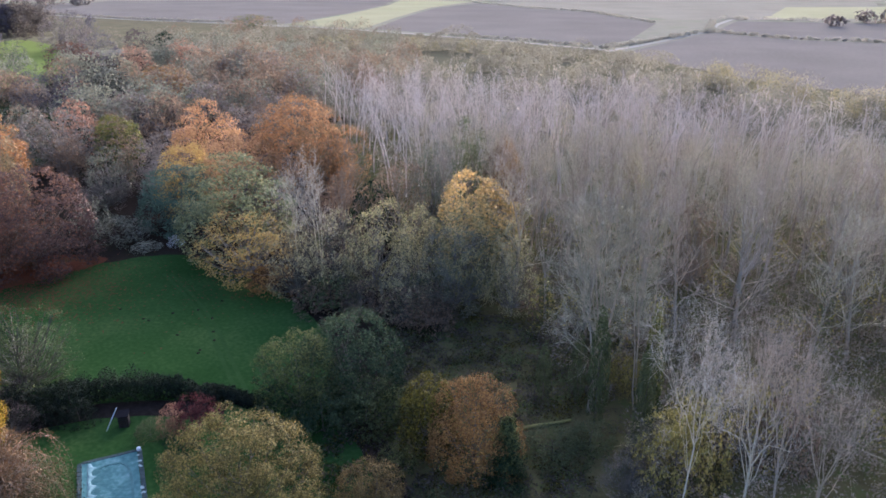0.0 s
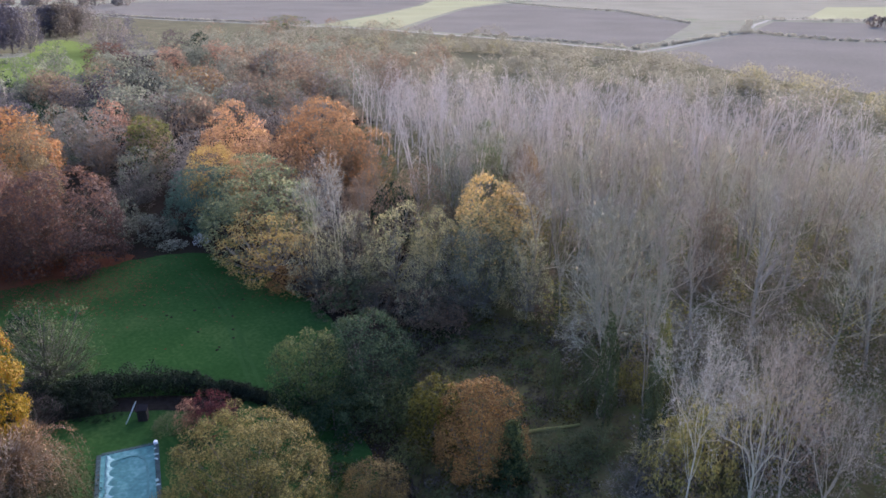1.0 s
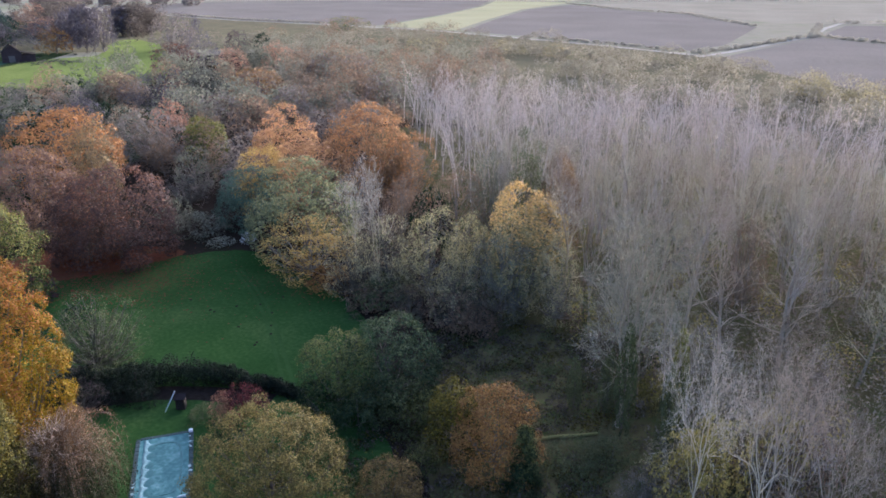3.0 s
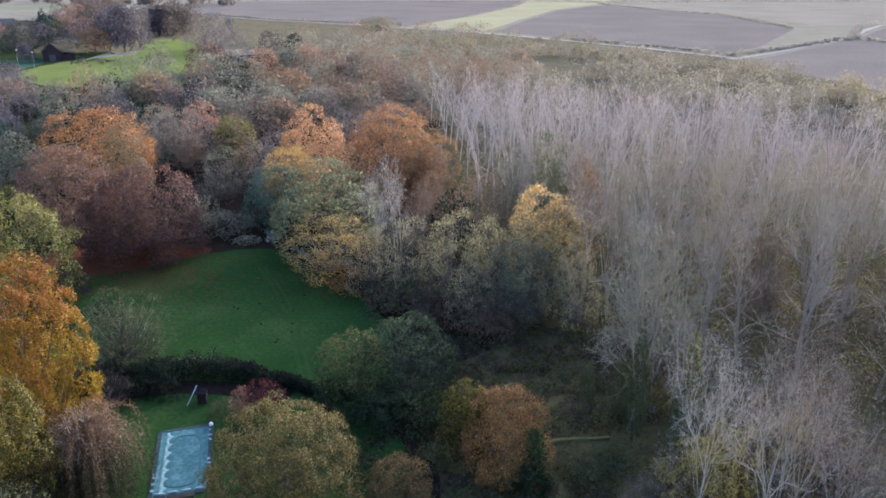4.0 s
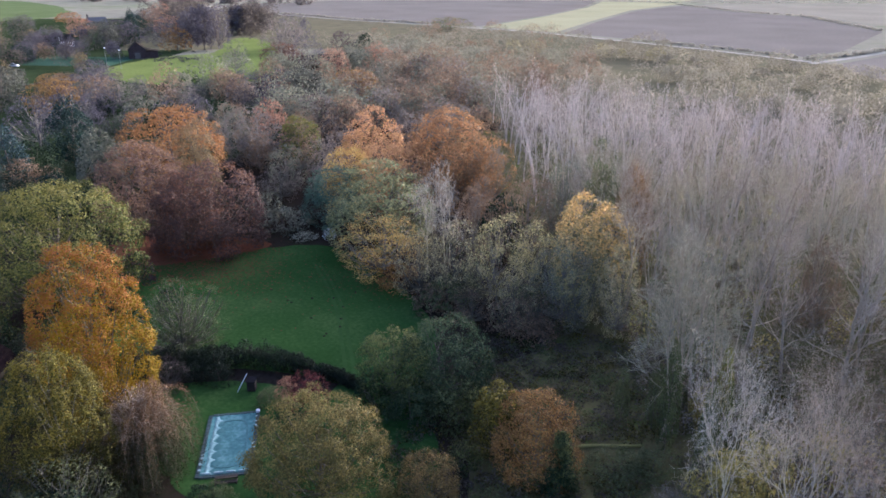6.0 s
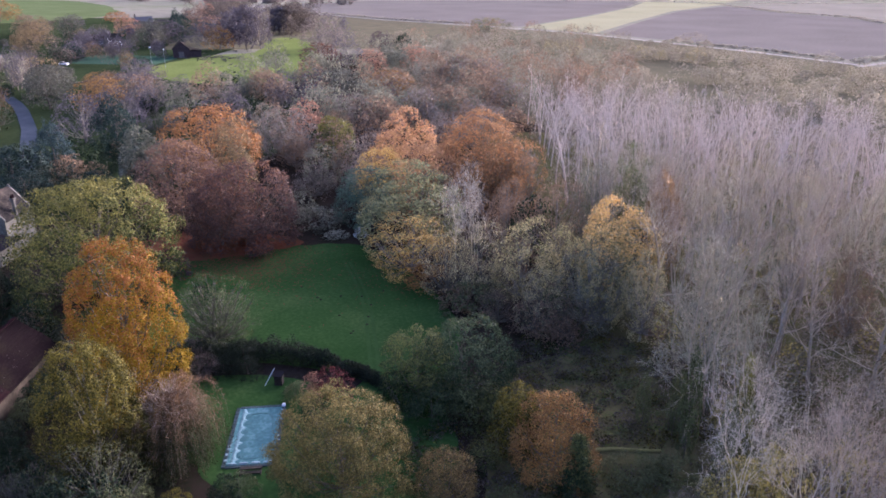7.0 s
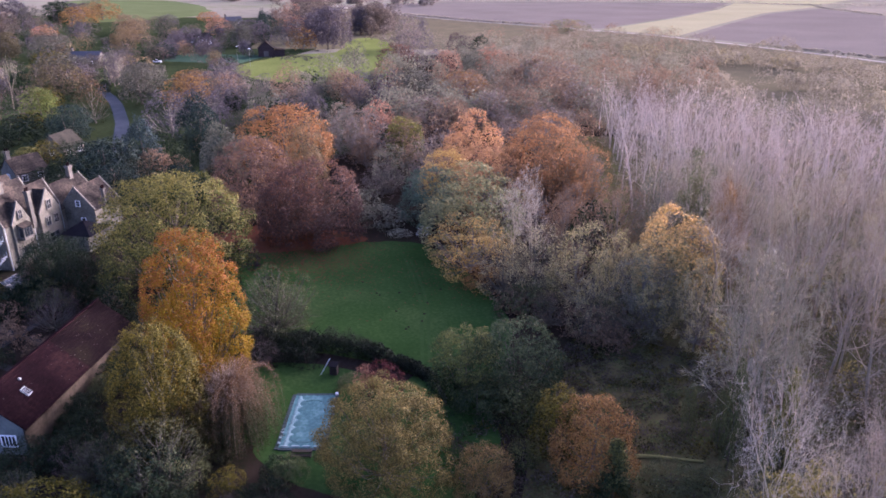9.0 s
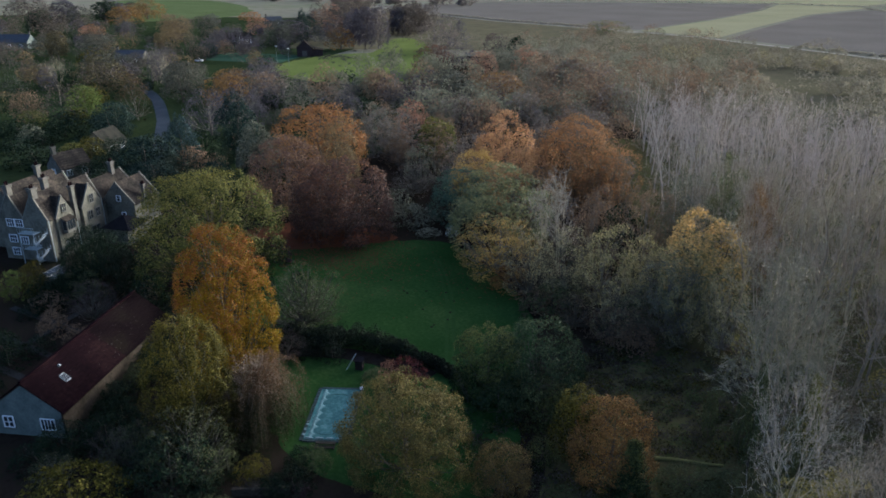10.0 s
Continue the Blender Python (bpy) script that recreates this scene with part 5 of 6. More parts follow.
plant("round_far", "duskolive", -220.7, 128.3, 13.7, 7.2, "tree", "tree with shade-darkened olive leaves")
plant("sparse_far", "duskgrey", -166.1, 106.1, 13.2, 7.3, "tree", "ash-grey tree almost bare of leaves")
plant("oval_far", "oldgold", -388.2, 152.7, 15.0, 5.5, "tree", "tall tree with old-gold leaves")
plant("sparse_far", "duskgrey", -267.1, 143.1, 16.6, 3.6, "tree", "slim pale grey tree almost bare of leaves")
plant("round_far", "duskbrown", -276.3, 135.3, 8.9, 6.8, "tree", "tree with shade-darkened brown leaves")
plant("round_far", "yellowgreen", -154.5, 67.8, 8.1, 3.2, "tree", "tree with yellowing green leaves")
plant("sparse_far", "duskgrey", -176.4, 123.5, 11.8, 7.0, "tree", "ash-grey tree almost bare of leaves")
plant("round_far", "rustbrown", -200.7, 134.1, 11.7, 7.7, "tree", "tree with rust-brown autumn leaves")
plant("sparse_far", "duskgrey", -211.2, 155.1, 13.2, 7.5, "tree", "ash-grey tree almost bare of leaves")
plant("round_far", "rustbrown", -587.6, 284.4, 16.2, 13.6, "tree", "tree with rust-brown autumn leaves")

plant("round_far", "duskolive", -326.0, 150.0, 9.0, 6.0, "tree", "tree with shade-darkened olive leaves")
plant("round_far", "duskbrown", -322.0, 163.0, 7.5, 5.5, "tree", "tree with shade-darkened brown leaves")
plant("sparse_far", "duskgrey", -300.0, 165.0, 11.0, 5.5, "tree", "ash-grey tree almost bare of leaves")
plant("round_far", "duskgrey", -357.9, 280.1, 15.5, 10.5, "tree", "ash-grey tree almost bare of leaves")
plant("sparse_far", "duskgrey", -340.0, 292.0, 15.0, 9.0, "tree", "ash-grey tree almost bare of leaves")
plant("round_far", "duskolive", -378.0, 300.0, 14.0, 10.0, "tree", "tree with shade-darkened olive leaves")
plant("round_far", "rustbrown", -640.0, 330.0, 17.0, 15.0, "tree", "tree with rust-brown autumn leaves")
plant("oval_far", "darkgreen", -556.3, 207.5, 18.0, 9.0, "tree", "dense dark evergreen tree")
plant("round_far", "ochre", -415.6, 234.0, 15.5, 9.0, "tree", "tree with dull ochre-yellow leaves")
plant("dense_far", "conifergreen", -192.3, 91.2, 8.2, 5.5, "tree", "dense dark rounded yew beside the lane")
plant("bushy_far", "darkgreen", -170.0, 76.0, 5.0, 6.0, "shrub", "dense dark evergreen shrub")
plant("bushy_far", "darkgreen", -160.0, 88.0, 4.5, 5.0, "shrub", "dense dark evergreen shrub")
plant("bushy_far", "darkgreen", -206.0, 84.0, 5.0, 6.0, "shrub", "dense dark evergreen shrub")
plant("bushy_far", "yellowgreen", -212.0, 88.0, 4.5, 4.0, "shrub", "shrub with yellowing green leaves")
plant("bushy_far", "darkgreen", -168.0, 60.0, 5.0, 6.5, "shrub", "dense dark evergreen shrub")
plant("round_far", "darkgreen", -128.0, 60.0, 6.5, 5.0, "tree", "dense dark evergreen tree")
plant("round", "conifergreen", -122.0, 66.0, 8.0, 5.5, "tree", "dense dark evergreen tree")
plant("dense_far", "hedgegreen", -124.1, 72.7, 7.1, 5.4, "tree", "dense dark evergreen tree behind the house")
plant("dense_far", "conifergreen", -115.6, 76.2, 7.2, 4.5, "tree", "dense dark evergreen tree behind the house")
plant("dense_far", "darkgreen", -108.9, 79.2, 6.0, 2.9, "tree", "dense dark evergreen tree behind the house")
plant("fine_bush", "darkgreen", -50.4, 25.0, 2.6, 1.6, "shrub", "dense dark evergreen shrub")
plant("fine_bush", "darkgreen", -54.2, 31.2, 3.4, 2.0, "shrub", "dense dark evergreen shrub")

plant("round_far", "rustbrown", -309.5, 276.1, 13.0, 8.3, "tree", "tree with rust-brown autumn leaves")
plant("oval_far", "duskgrey", -301.5, 287.6, 24.9, 6.6, "tree", "ash-grey tree almost bare of leaves")
plant("sparse_far", "duskgrey", -294.8, 292.0, 24.4, 6.8, "tree", "ash-grey tree almost bare of leaves")
plant("oval_far", "duskgrey", -311.4, 287.5, 22.6, 6.2, "tree", "ash-grey tree almost bare of leaves")
plant("oval_far", "duskbrown", -347.8, 367.4, 20.1, 8.4, "tree", "tree with shade-darkened brown leaves")
plant("oval_far", "duskbrown", -348.4, 382.1, 18.2, 8.4, "tree", "tree with shade-darkened brown leaves")
plant("oval_far", "duskgrey", -350.2, 362.1, 19.6, 6.1, "tree", "ash-grey tree almost bare of leaves")
plant("round_far", "duskolive", -361.9, 274.5, 15.5, 8.2, "tree", "tree with shade-darkened olive leaves")
plant("cone", "conifergreen", -366.3, 293.4, 22.0, 4.1, "tree", "dark green conifer standing among other trees")
plant("round_far", "pinkcopper", -407.2, 343.8, 16.9, 9.1, "tree", "tree with dusky pink-brown leaves")
plant("round_far", "rust", -519.4, 443.8, 14.6, 8.7, "tree", "tree with rusty red autumn leaves")
plant("sparse_far", "grey", -255.8, 299.5, 19.4, 12.1, "tree", "grey-brown tree almost bare of leaves")
plant("sparse_far", "duskgrey", -267.4, 323.0, 18.9, 10.6, "tree", "ash-grey tree almost bare of leaves")
plant("round_far", "copper", -205.4, 241.7, 13.0, 9.8, "tree", "tree with dark copper-brown leaves")
plant("sparse_far", "duskgrey", -204.4, 258.6, 13.5, 7.5, "tree", "ash-grey tree almost bare of leaves")
plant("round_far", "rust", -178.1, 243.2, 11.5, 6.1, "tree", "tree with rusty red autumn leaves")
plant("oval_far", "darkgreen", -215.9, 317.7, 10.6, 5.1, "tree", "dense dark evergreen tree")
plant("round_far", "purple", -230.0, 316.5, 11.1, 6.8, "tree", "tree with purple-grey shoots")
plant("round_far", "rustbrown", -134.2, 197.6, 11.6, 8.4, "tree", "tree with rust-brown autumn leaves")
plant("round_far", "duskolive", -151.4, 190.9, 11.1, 7.8, "tree", "tree with shade-darkened olive leaves")
plant("sparse_far", "duskgrey", -169.7, 183.6, 10.2, 6.4, "tree", "ash-grey tree almost bare of leaves")
plant("sparse_far", "duskolive", -222.9, 231.6, 12.9, 5.3, "tree", "tree with shade-darkened olive leaves")
plant("bushy_far", "darkgreen", -209.3, 193.6, 5.9, 4.3, "shrub", "dense dark evergreen shrub")
plant("bushy_far", "darkgreen", -191.2, 187.9, 4.1, 2.5, "shrub", "dense dark evergreen shrub")
plant("sparse_far", "duskgrey", -164.2, 192.4, 10.0, 5.8, "tree", "ash-grey tree almost bare of leaves")
plant("round_far", "rust", -171.6, 264.1, 12.2, 6.4, "tree", "tree with rusty red autumn leaves")
plant("round_far", "ochre", -386.9, 214.1, 13.3, 5.4, "tree", "tree with dull ochre-yellow leaves")
plant("round_far", "brown", -483.5, 267.1, 14.3, 6.7, "tree", "tree with dull brown leaves")
plant("cone", "conifergreen", -333.3, 203.4, 9.5, 4.3, "tree", "dark green conifer standing among other trees")
plant("round_far", "brown", -335.9, 217.8, 8.2, 4.5, "tree", "tree with dull brown leaves")
plant("round_far", "duskolive", -445.0, 274.9, 15.2, 7.7, "tree", "tree with shade-darkened olive leaves")
plant("bushy_far", "ochre", -291.0, 206.5, 6.9, 3.8, "shrub", "shrub with dull ochre-yellow leaves")
plant("round_far", "rustorange", -541.6, 372.4, 8.8, 10.2, "tree", "tree with rust-orange autumn leaves")
plant("round_far", "duskolive", -347.8, 260.8, 15.2, 9.1, "tree", "tree with shade-darkened olive leaves")
plant("round_far", "rustbrown", -237.0, 158.2, 7.9, 6.9, "tree", "tree with rust-brown autumn leaves")
plant("sparse_far", "duskgrey", -227.6, 167.4, 11.2, 6.8, "tree", "ash-grey tree almost bare of leaves")
plant("round_far", "duskolive", -239.2, 138.0, 12.0, 6.5, "tree", "tree with shade-darkened olive leaves")
plant("sparse_far", "greygreen", -276.1, 146.9, 12.8, 4.5, "tree", "tree with dull grey-green leaves")

# ---------------- garden: pool, hedge, box, log ----------------
def box_bm(sx, sy, sz, x=0, y=0, z=0, bevel=0.0):
    bm = bmesh.new()
    bmesh.ops.create_cube(bm, size=1, matrix=Matrix.LocRotScale((x, y, z), None, (sx, sy, sz)))
    if bevel:
        bmesh.ops.bevel(bm, geom=bm.edges[:], offset=bevel, segments=2, affect="EDGES")
    return bm


M_STONE = mottled("limestone_wall", (0.046, 0.046, 0.038), (0.120, 0.114, 0.092), 0.45, 3.5, 1.0, 0.9, (0.19, 0.178, 0.14))
M_COPING = mottled("pale_coping", (0.11, 0.105, 0.09), (0.19, 0.18, 0.155), 0.8, 5, 1.0, 0.4)
M_STACK = mottled("weathered_stack", (0.065, 0.062, 0.054), (0.14, 0.132, 0.114), 0.8, 4, 1.0, 0.8)
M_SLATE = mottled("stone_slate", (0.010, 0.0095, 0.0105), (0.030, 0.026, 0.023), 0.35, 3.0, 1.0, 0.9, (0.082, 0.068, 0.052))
# far darker than clay tile is: the barn roof's shade is in the colour
M_TILE = mottled("shaded_red_clay_tile", (0.004, 0.0026, 0.0034), (0.0085, 0.0044, 0.0058), 0.22, 2.4, 1.0, 0.8, (0.020, 0.011, 0.011))
M_OLDTILE = mottled("shaded_mossy_clay_tile", (0.004, 0.0028, 0.0035), (0.0075, 0.005, 0.0058), 0.4, 3.5, 1.0, 0.7, (0.013, 0.011, 0.008))
M_MOSSROOF = mottled("mossy_slate", (0.018, 0.018, 0.016), (0.038, 0.036, 0.03), 0.5, 3, 1.0, 0.7, (0.05, 0.05, 0.034))
M_STAIR = mottled("old_white_paint", (0.26, 0.29, 0.29), (0.40, 0.43, 0.43), 1, 8, 0.7, 0.2)
M_WHITE = mottled("white_paint", (0.62, 0.63, 0.64), (0.75, 0.76, 0.77), 1, 8, 0.6, 0.1)
M_GLASS, gn, gl, gb = shader("window_glass", 0.08)
gb.inputs["Base Color"].default_value, gb.inputs["Specular IOR Level"].default_value = (0.02, 0.025, 0.03, 1), 0.6
M_COVER = mottled("pool_cover", (0.020, 0.078, 0.084), (0.040, 0.120, 0.128), 0.6, 2.6, 0.7, 0.6, (0.105, 0.20, 0.215))
M_EDGE = mottled("pool_edging", (0.014, 0.026, 0.028), (0.035, 0.055, 0.06), 1, 5, 0.8, 0.3)
M_OLDWOOD = mottled("dark_old_wood", (0.016, 0.013, 0.011), (0.038, 0.031, 0.026), 1, 8, 0.9, 0.5)
M_WOOD = mottled("weathered_wood", (0.06, 0.052, 0.044), (0.12, 0.105, 0.09), 1, 8, 0.9, 0.4)
M_MOSS = mottled("mossy_log", (0.11, 0.11, 0.036), (0.20, 0.18, 0.07), 1, 6, 1.0, 0.5)


def slab_roof(root, x0, x1, y0, y1, eave, ridge, material, along="x", over=0.3, course=0.4):
    """Two roof slopes, each a slab with overlapping courses on it; the ridge runs along x or y."""
    turned = Matrix.Identity(4)
    if along == "y":
        turned = Matrix(((0, 1, 0, 0), (1, 0, 0, 0), (0, 0, 1, 0), (0, 0, 0, 1)))
        x0, x1, y0, y1 = y0, y1, x0, x1
    mid, half, rise = (y0 + y1) / 2, (y1 - y0) / 2, ridge - eave
    run, low, ends = half + over, eave - rise * over / half, (x0 - over, x1 + over)
    faces = ((0, 1, 5, 4), (1, 2, 6, 5), (2, 3, 7, 6), (3, 0, 4, 7), (0, 3, 2, 1), (4, 5, 6, 7))

    def strip(side, a, b, lift, ta, tb):
        bm = bmesh.new()
        vs = []
        for e in ends:
            for f, t in ((a, lift + ta), (b, lift + tb), (b, lift), (a, lift)):
                vs.append(bm.verts.new((e, mid + side * run * (1 - f), low + (ridge - low) * f + t)))
        for f in faces:
            bm.faces.new([vs[i] for i in f])
        bm.transform(turned)
        bmesh.ops.recalc_face_normals(bm, faces=bm.faces[:])
        return bm

    n = max(3, int(math.hypot(run, rise) / course))
    for side in (-1, 1):
        slope = part("roof", strip(side, 0, 1, 0, 0.08, 0.08), material, root)
        for k in range(n):
            part("slate_course", strip(side, k / n, min(1, (k + 1.1) / n), 0.082, 0.07, 0.012), material, slope)


def gable_walls(root, x0, x1, y0, y1, eave, ridge, material, along="x"):
    """Solid walls up to the eaves with gables."""
    bm = bmesh.new()
    if along == "x":
        prof = [(y0, -0.3), (y1, -0.3), (y1, eave), ((y0 + y1) / 2, ridge - 0.05), (y0, eave)]
        rings = [[bm.verts.new((e, a, z)) for a, z in prof] for e in (x0, x1)]
    else:
        prof = [(x0, -0.3), (x1, -0.3), (x1, eave), ((x0 + x1) / 2, ridge - 0.05), (x0, eave)]
        rings = [[bm.verts.new((a, e, z)) for a, z in prof] for e in (y0, y1)]
    bm.faces.new(rings[0])
    bm.faces.new(rings[1][::-1])
    for i in range(5):
        j = (i + 1) % 5
        bm.faces.new((rings[0][i], rings[0][j], rings[1][j], rings[1][i]))
    bmesh.ops.recalc_face_normals(bm, faces=bm.faces[:])
    return part("wall", bm, material, root)


def copings(root, x0, x1, y0, y1, eave, ridge, along="x", ends=(0, 1)):
    """Raised stone verges along the gables, with a block at the apex."""
    lo, hi = (y0, y1) if along == "x" else (x0, x1)
    mid, half = (lo + hi) / 2, (hi - lo) / 2
    slope, length = math.degrees(math.atan2(ridge - eave, half)), math.hypot(half, ridge - eave) + 0.25
    for e in ends:
        at = ((x0, x1) if along == "x" else (y0, y1))[e]
        for side in (-1, 1):
            bm = box_bm(0.26, length, 0.16, 0, 0, 0, 0.02)
            m = Matrix.Translation((0, side * half / 2, (eave + ridge) / 2 + 0.16)) @ pose(0, 0, 0, -side * slope, 0, 0)
            bm.transform(m)
            bm.transform(Matrix.Translation((at, mid, 0)) if along == "x" else Matrix.Translation((mid, at, 0)) @ pose(0, 0, 0, 0, 0, 90))
            part("coping", bm, M_COPING, root)
        bm = box_bm(0.26, 0.26, 0.3, 0, 0, 0, 0.04)
        bm.transform(Matrix.Translation((at, mid, ridge + 0.2) if along == "x" else (mid, at, ridge + 0.2)))
        part("apex_stone", bm, M_COPING, root)


def window(root, x, y, z, w, h, face, cols=2, rows=2, paint=None):
    """A painted casement on a wall; face: the way it looks (in the house's own axes)."""
    paint = paint or M_WHITE
    turn = {"-x": 90, "+x": -90, "-y": 180, "+y": 0}[face]
    m = pose(x, y, z, 0, 0, turn)
    t = 0.09
    bm = bmesh.new()
    ring = [[bm.verts.new((sx * (w / 2 + g), 0.11, sz * (h / 2 + g))) for sx, sz in ((-1, -1), (1, -1), (1, 1), (-1, 1))] for g in (t, 0.0)]
    quads = [bm.faces.new((ring[0][i], ring[0][(i + 1) % 4], ring[1][(i + 1) % 4], ring[1][i])) for i in range(4)]
    grown = bmesh.ops.extrude_face_region(bm, geom=quads)
    bmesh.ops.translate(bm, verts=[v for v in grown["geom"] if isinstance(v, bmesh.types.BMVert)], vec=(0, -0.12, 0))
    bmesh.ops.recalc_face_normals(bm, faces=bm.faces[:])
    bm.transform(m)
    frame_ob = part("window", bm, paint, root, "white-painted casement window" if paint is M_WHITE else "stone-framed casement window")
    for bx, bz, sx, sz in [(-w / 2 + w * i / cols, 0, 0.06, h) for i in range(1, cols)] + [(0, -h / 2 + h * i / rows, w, 0.05) for i in range(1, rows)]:
        bm = box_bm(sx, 0.09, sz, bx, 0.055, bz)
        bm.transform(m)
        part("glazing_bar", bm, paint, frame_ob)
    for i in range(cols):
        for j in range(rows):
            bm = box_bm(w / cols - 0.04, 0.03, h / rows - 0.04, -w / 2 + w * (i + 0.5) / cols, 0.03, -h / 2 + h * (j + 0.5) / rows)
            bm.transform(m)
            part("pane", bm, M_GLASS, frame_ob)
    bm = box_bm(w + 0.3, 0.22, 0.1, 0, 0.09, -h / 2 - 0.1)
    bm.transform(m)
    part("sill", bm, M_STONE, frame_ob)


def chimney(root, x, y, z0, z1, w=0.9, d=0.7, pots=2):
    bm = box_bm(w, d, z1 - z0, x, y, (z0 + z1) / 2)
    for zz, g in ((z1 - 0.25, 0.22), (z1, 0.3)):
        bmesh.ops.create_cube(bm, size=1, matrix=Matrix.LocRotScale((x, y, zz), None, (w + g, d + g, 0.16)))
    stack = part("chimney", bm, M_STACK, root)
    for k in range(pots):
        bm = bmesh.new()
        bmesh.ops.create_cone(bm, cap_ends=True, segments=10, radius1=0.16, radius2=0.12, depth=0.6,
                              matrix=Matrix.Translation((x + (k - (pots - 1) / 2) * 0.42, y, z1 + 0.36)))
        part("chimney_pot", bm, M_TILE, stack)


# ---------------- manor house ----------------
house = tagged(new("manor_house"), "pale limestone manor house with many gables and stone-slate roofs", "house")
house.matrix_basis = pose(-101, 38, 0, 0, 0, 119.1)
for y0 in (0.0, 4.5):
    gable_walls(house, 0, 13, y0, y0 + 4.5, 7.0, 11.1, M_STONE)
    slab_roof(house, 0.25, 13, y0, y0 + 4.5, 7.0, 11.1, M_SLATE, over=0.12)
gable_walls(house, 1.6, 5.4, -0.35, 2.2, 6.8, 10.0, M_STONE, "y")
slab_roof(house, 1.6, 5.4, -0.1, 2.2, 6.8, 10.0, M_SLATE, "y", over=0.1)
gable_walls(house, 7.4, 12.2, -0.6, 2.2, 6.7, 10.3, M_STONE, "y")
slab_roof(house, 7.4, 12.2, -0.35, 2.2, 6.7, 10.3, M_SLATE, "y", over=0.1)
gable_walls(house, 13, 23.5, 0.2, 6.5, 5.8, 9.3, M_STONE)
slab_roof(house, 13.2, 23.5, 0.2, 6.5, 5.8, 9.3, M_SLATE, over=0.15)
gable_walls(house, 14.3, 21.5, -5.5, 1.0, 5.6, 9.3, M_STONE)
slab_roof(house, 14.5, 21.5, -5.5, 1.0, 5.6, 9.3, M_SLATE, over=0.15)
gable_walls(house, 4, 16, 9.0, 14.5, 6.4, 10.6, M_STONE)
slab_roof(house, 4, 16, 9.0, 14.5, 6.4, 10.6, M_SLATE, over=0.2)
for y0 in (0.0, 4.5):
    copings(house, 0.1, 13, y0, y0 + 4.5, 7.0, 11.1)
copings(house, 1.6, 5.4, -0.25, 2.2, 6.8, 10.0, "y", (0,))
copings(house, 7.4, 12.2, -0.5, 2.2, 6.7, 10.3, "y", (0,))
copings(house, 13.1, 23.5, 0.2, 6.5, 5.8, 9.3)
copings(house, 14.4, 21.5, -5.5, 1.0, 5.6, 9.3)
for x, y, z0, z1, w, d in ((0.6, 2.2, 8.6, 12.1, 1.4, 0.9), (0.6, 6.8, 8.6, 12.3, 1.2, 0.9), (6.4, 0.0, 5, 11.0, 0.85, 0.7), (6.0, 4.6, 8, 12.2, 1.3, 0.9),
                           (21.0, 3.2, 7.5, 11.2, 1.1, 0.8), (17.6, -5.3, 5, 8.4, 0.5, 0.5), (12.6, 11.6, 9, 12.2, 1.2, 0.8)):
    chimney(house, x, y, z0, z1, 0.82 * w, 0.85 * d)
for y, z in ((6.9, 6.3), (7.0, 3.6), (5.3, 6.3), (4.9, 3.4), (6.9, 1.4)):
    window(house, -0.06, y, z, 1.3, 1.2, "-x", 3, 2)
for x, z, w in ((3.5, 8.2, 0.8), (3.5, 2.2, 1.8)):
    window(house, x, -0.41, z, w, 1.3, "-y", 2, 2, M_COPING)
for x, z, w in ((9.8, 7.9, 1.0), (9.0, 5.2, 1.0), (10.9, 5.2, 1.0), (9.8, 2.4, 2.0)):
    window(house, x, -0.66, z, w, 1.4, "-y", 2, 2, M_COPING)
for y, z in ((-2.6, 6.6), (-3.2, 3.6)):
    window(house, 14.24, y, z, 0.7, 0.9, "-x", 1, 2)
for x in (0.1, 6.2, 12.9):
    bm = box_bm(0.1, 0.1, 7.0, x, -0.16 if x != 6.2 else -0.2, 3.5)
    part("drainpipe", bm, M_STAIR, house, "white-painted drainpipe")
# white fire escape on the end wall: two landings, rails and a curving flight
def grating(length, y, z):
    bm = bmesh.new()
    for k in range(7):
        bmesh.ops.create_cube(bm, size=1, matrix=Matrix.LocRotScale((-0.2 - 0.22 * k, y, z), None, (0.06, length, 0.07)))
    for e in (-0.5, 0, 0.5):
        bmesh.ops.create_cube(bm, size=1, matrix=Matrix.LocRotScale((-0.85, y + e * (length - 0.1), z - 0.01), None, (1.5, 0.07, 0.08)))
    return bm


stair = part("fire_escape", grating(3.0, 3.1, 5.1), M_STAIR, house, "white-painted iron fire escape stair")
part("landing", grating(2.4, 2.9, 2.5), M_STAIR, stair)
for z0 in (2.5, 5.1):
    part("rail", box_bm(0.05, 3.0, 0.06, -1.58, 3.0, z0 + 1.05), M_STAIR, stair)
    for k in range(8):
        part("baluster", box_bm(0.04, 0.04, 1.05, -1.58, 1.55 + k * 0.42, z0 + 0.52), M_STAIR, stair)
    for k in range(9):
        a = radians(-100 + k * 24)
        part("tread", box_bm(0.9, 0.28, 0.05, -0.9 - 0.75 * math.cos(a), 0.9 + 0.75 * math.sin(a), z0 - k * 0.27), M_STAIR, stair)
        part("baluster", box_bm(0.04, 0.04, 1.0, -0.9 - 1.2 * math.cos(a), 0.9 + 1.2 * math.sin(a), z0 - k * 0.27 + 0.5), M_STAIR, stair)
for y in (1.7, 4.4):
    part("post", box_bm(0.09, 0.09, 5.1, -1.5, y, 2.55), M_STAIR, stair)
# porch with a dark hipped roof before the wing
M_LEAD = mottled("dark_lead", (0.008, 0.008, 0.010), (0.018, 0.017, 0.02), 1, 6, 1.0, 0.3)
porch = part("porch", box_bm(5.0, 4.4, 2.9, 11.6, -5.0, 1.45), M_STONE, house)
bm = bmesh.new()
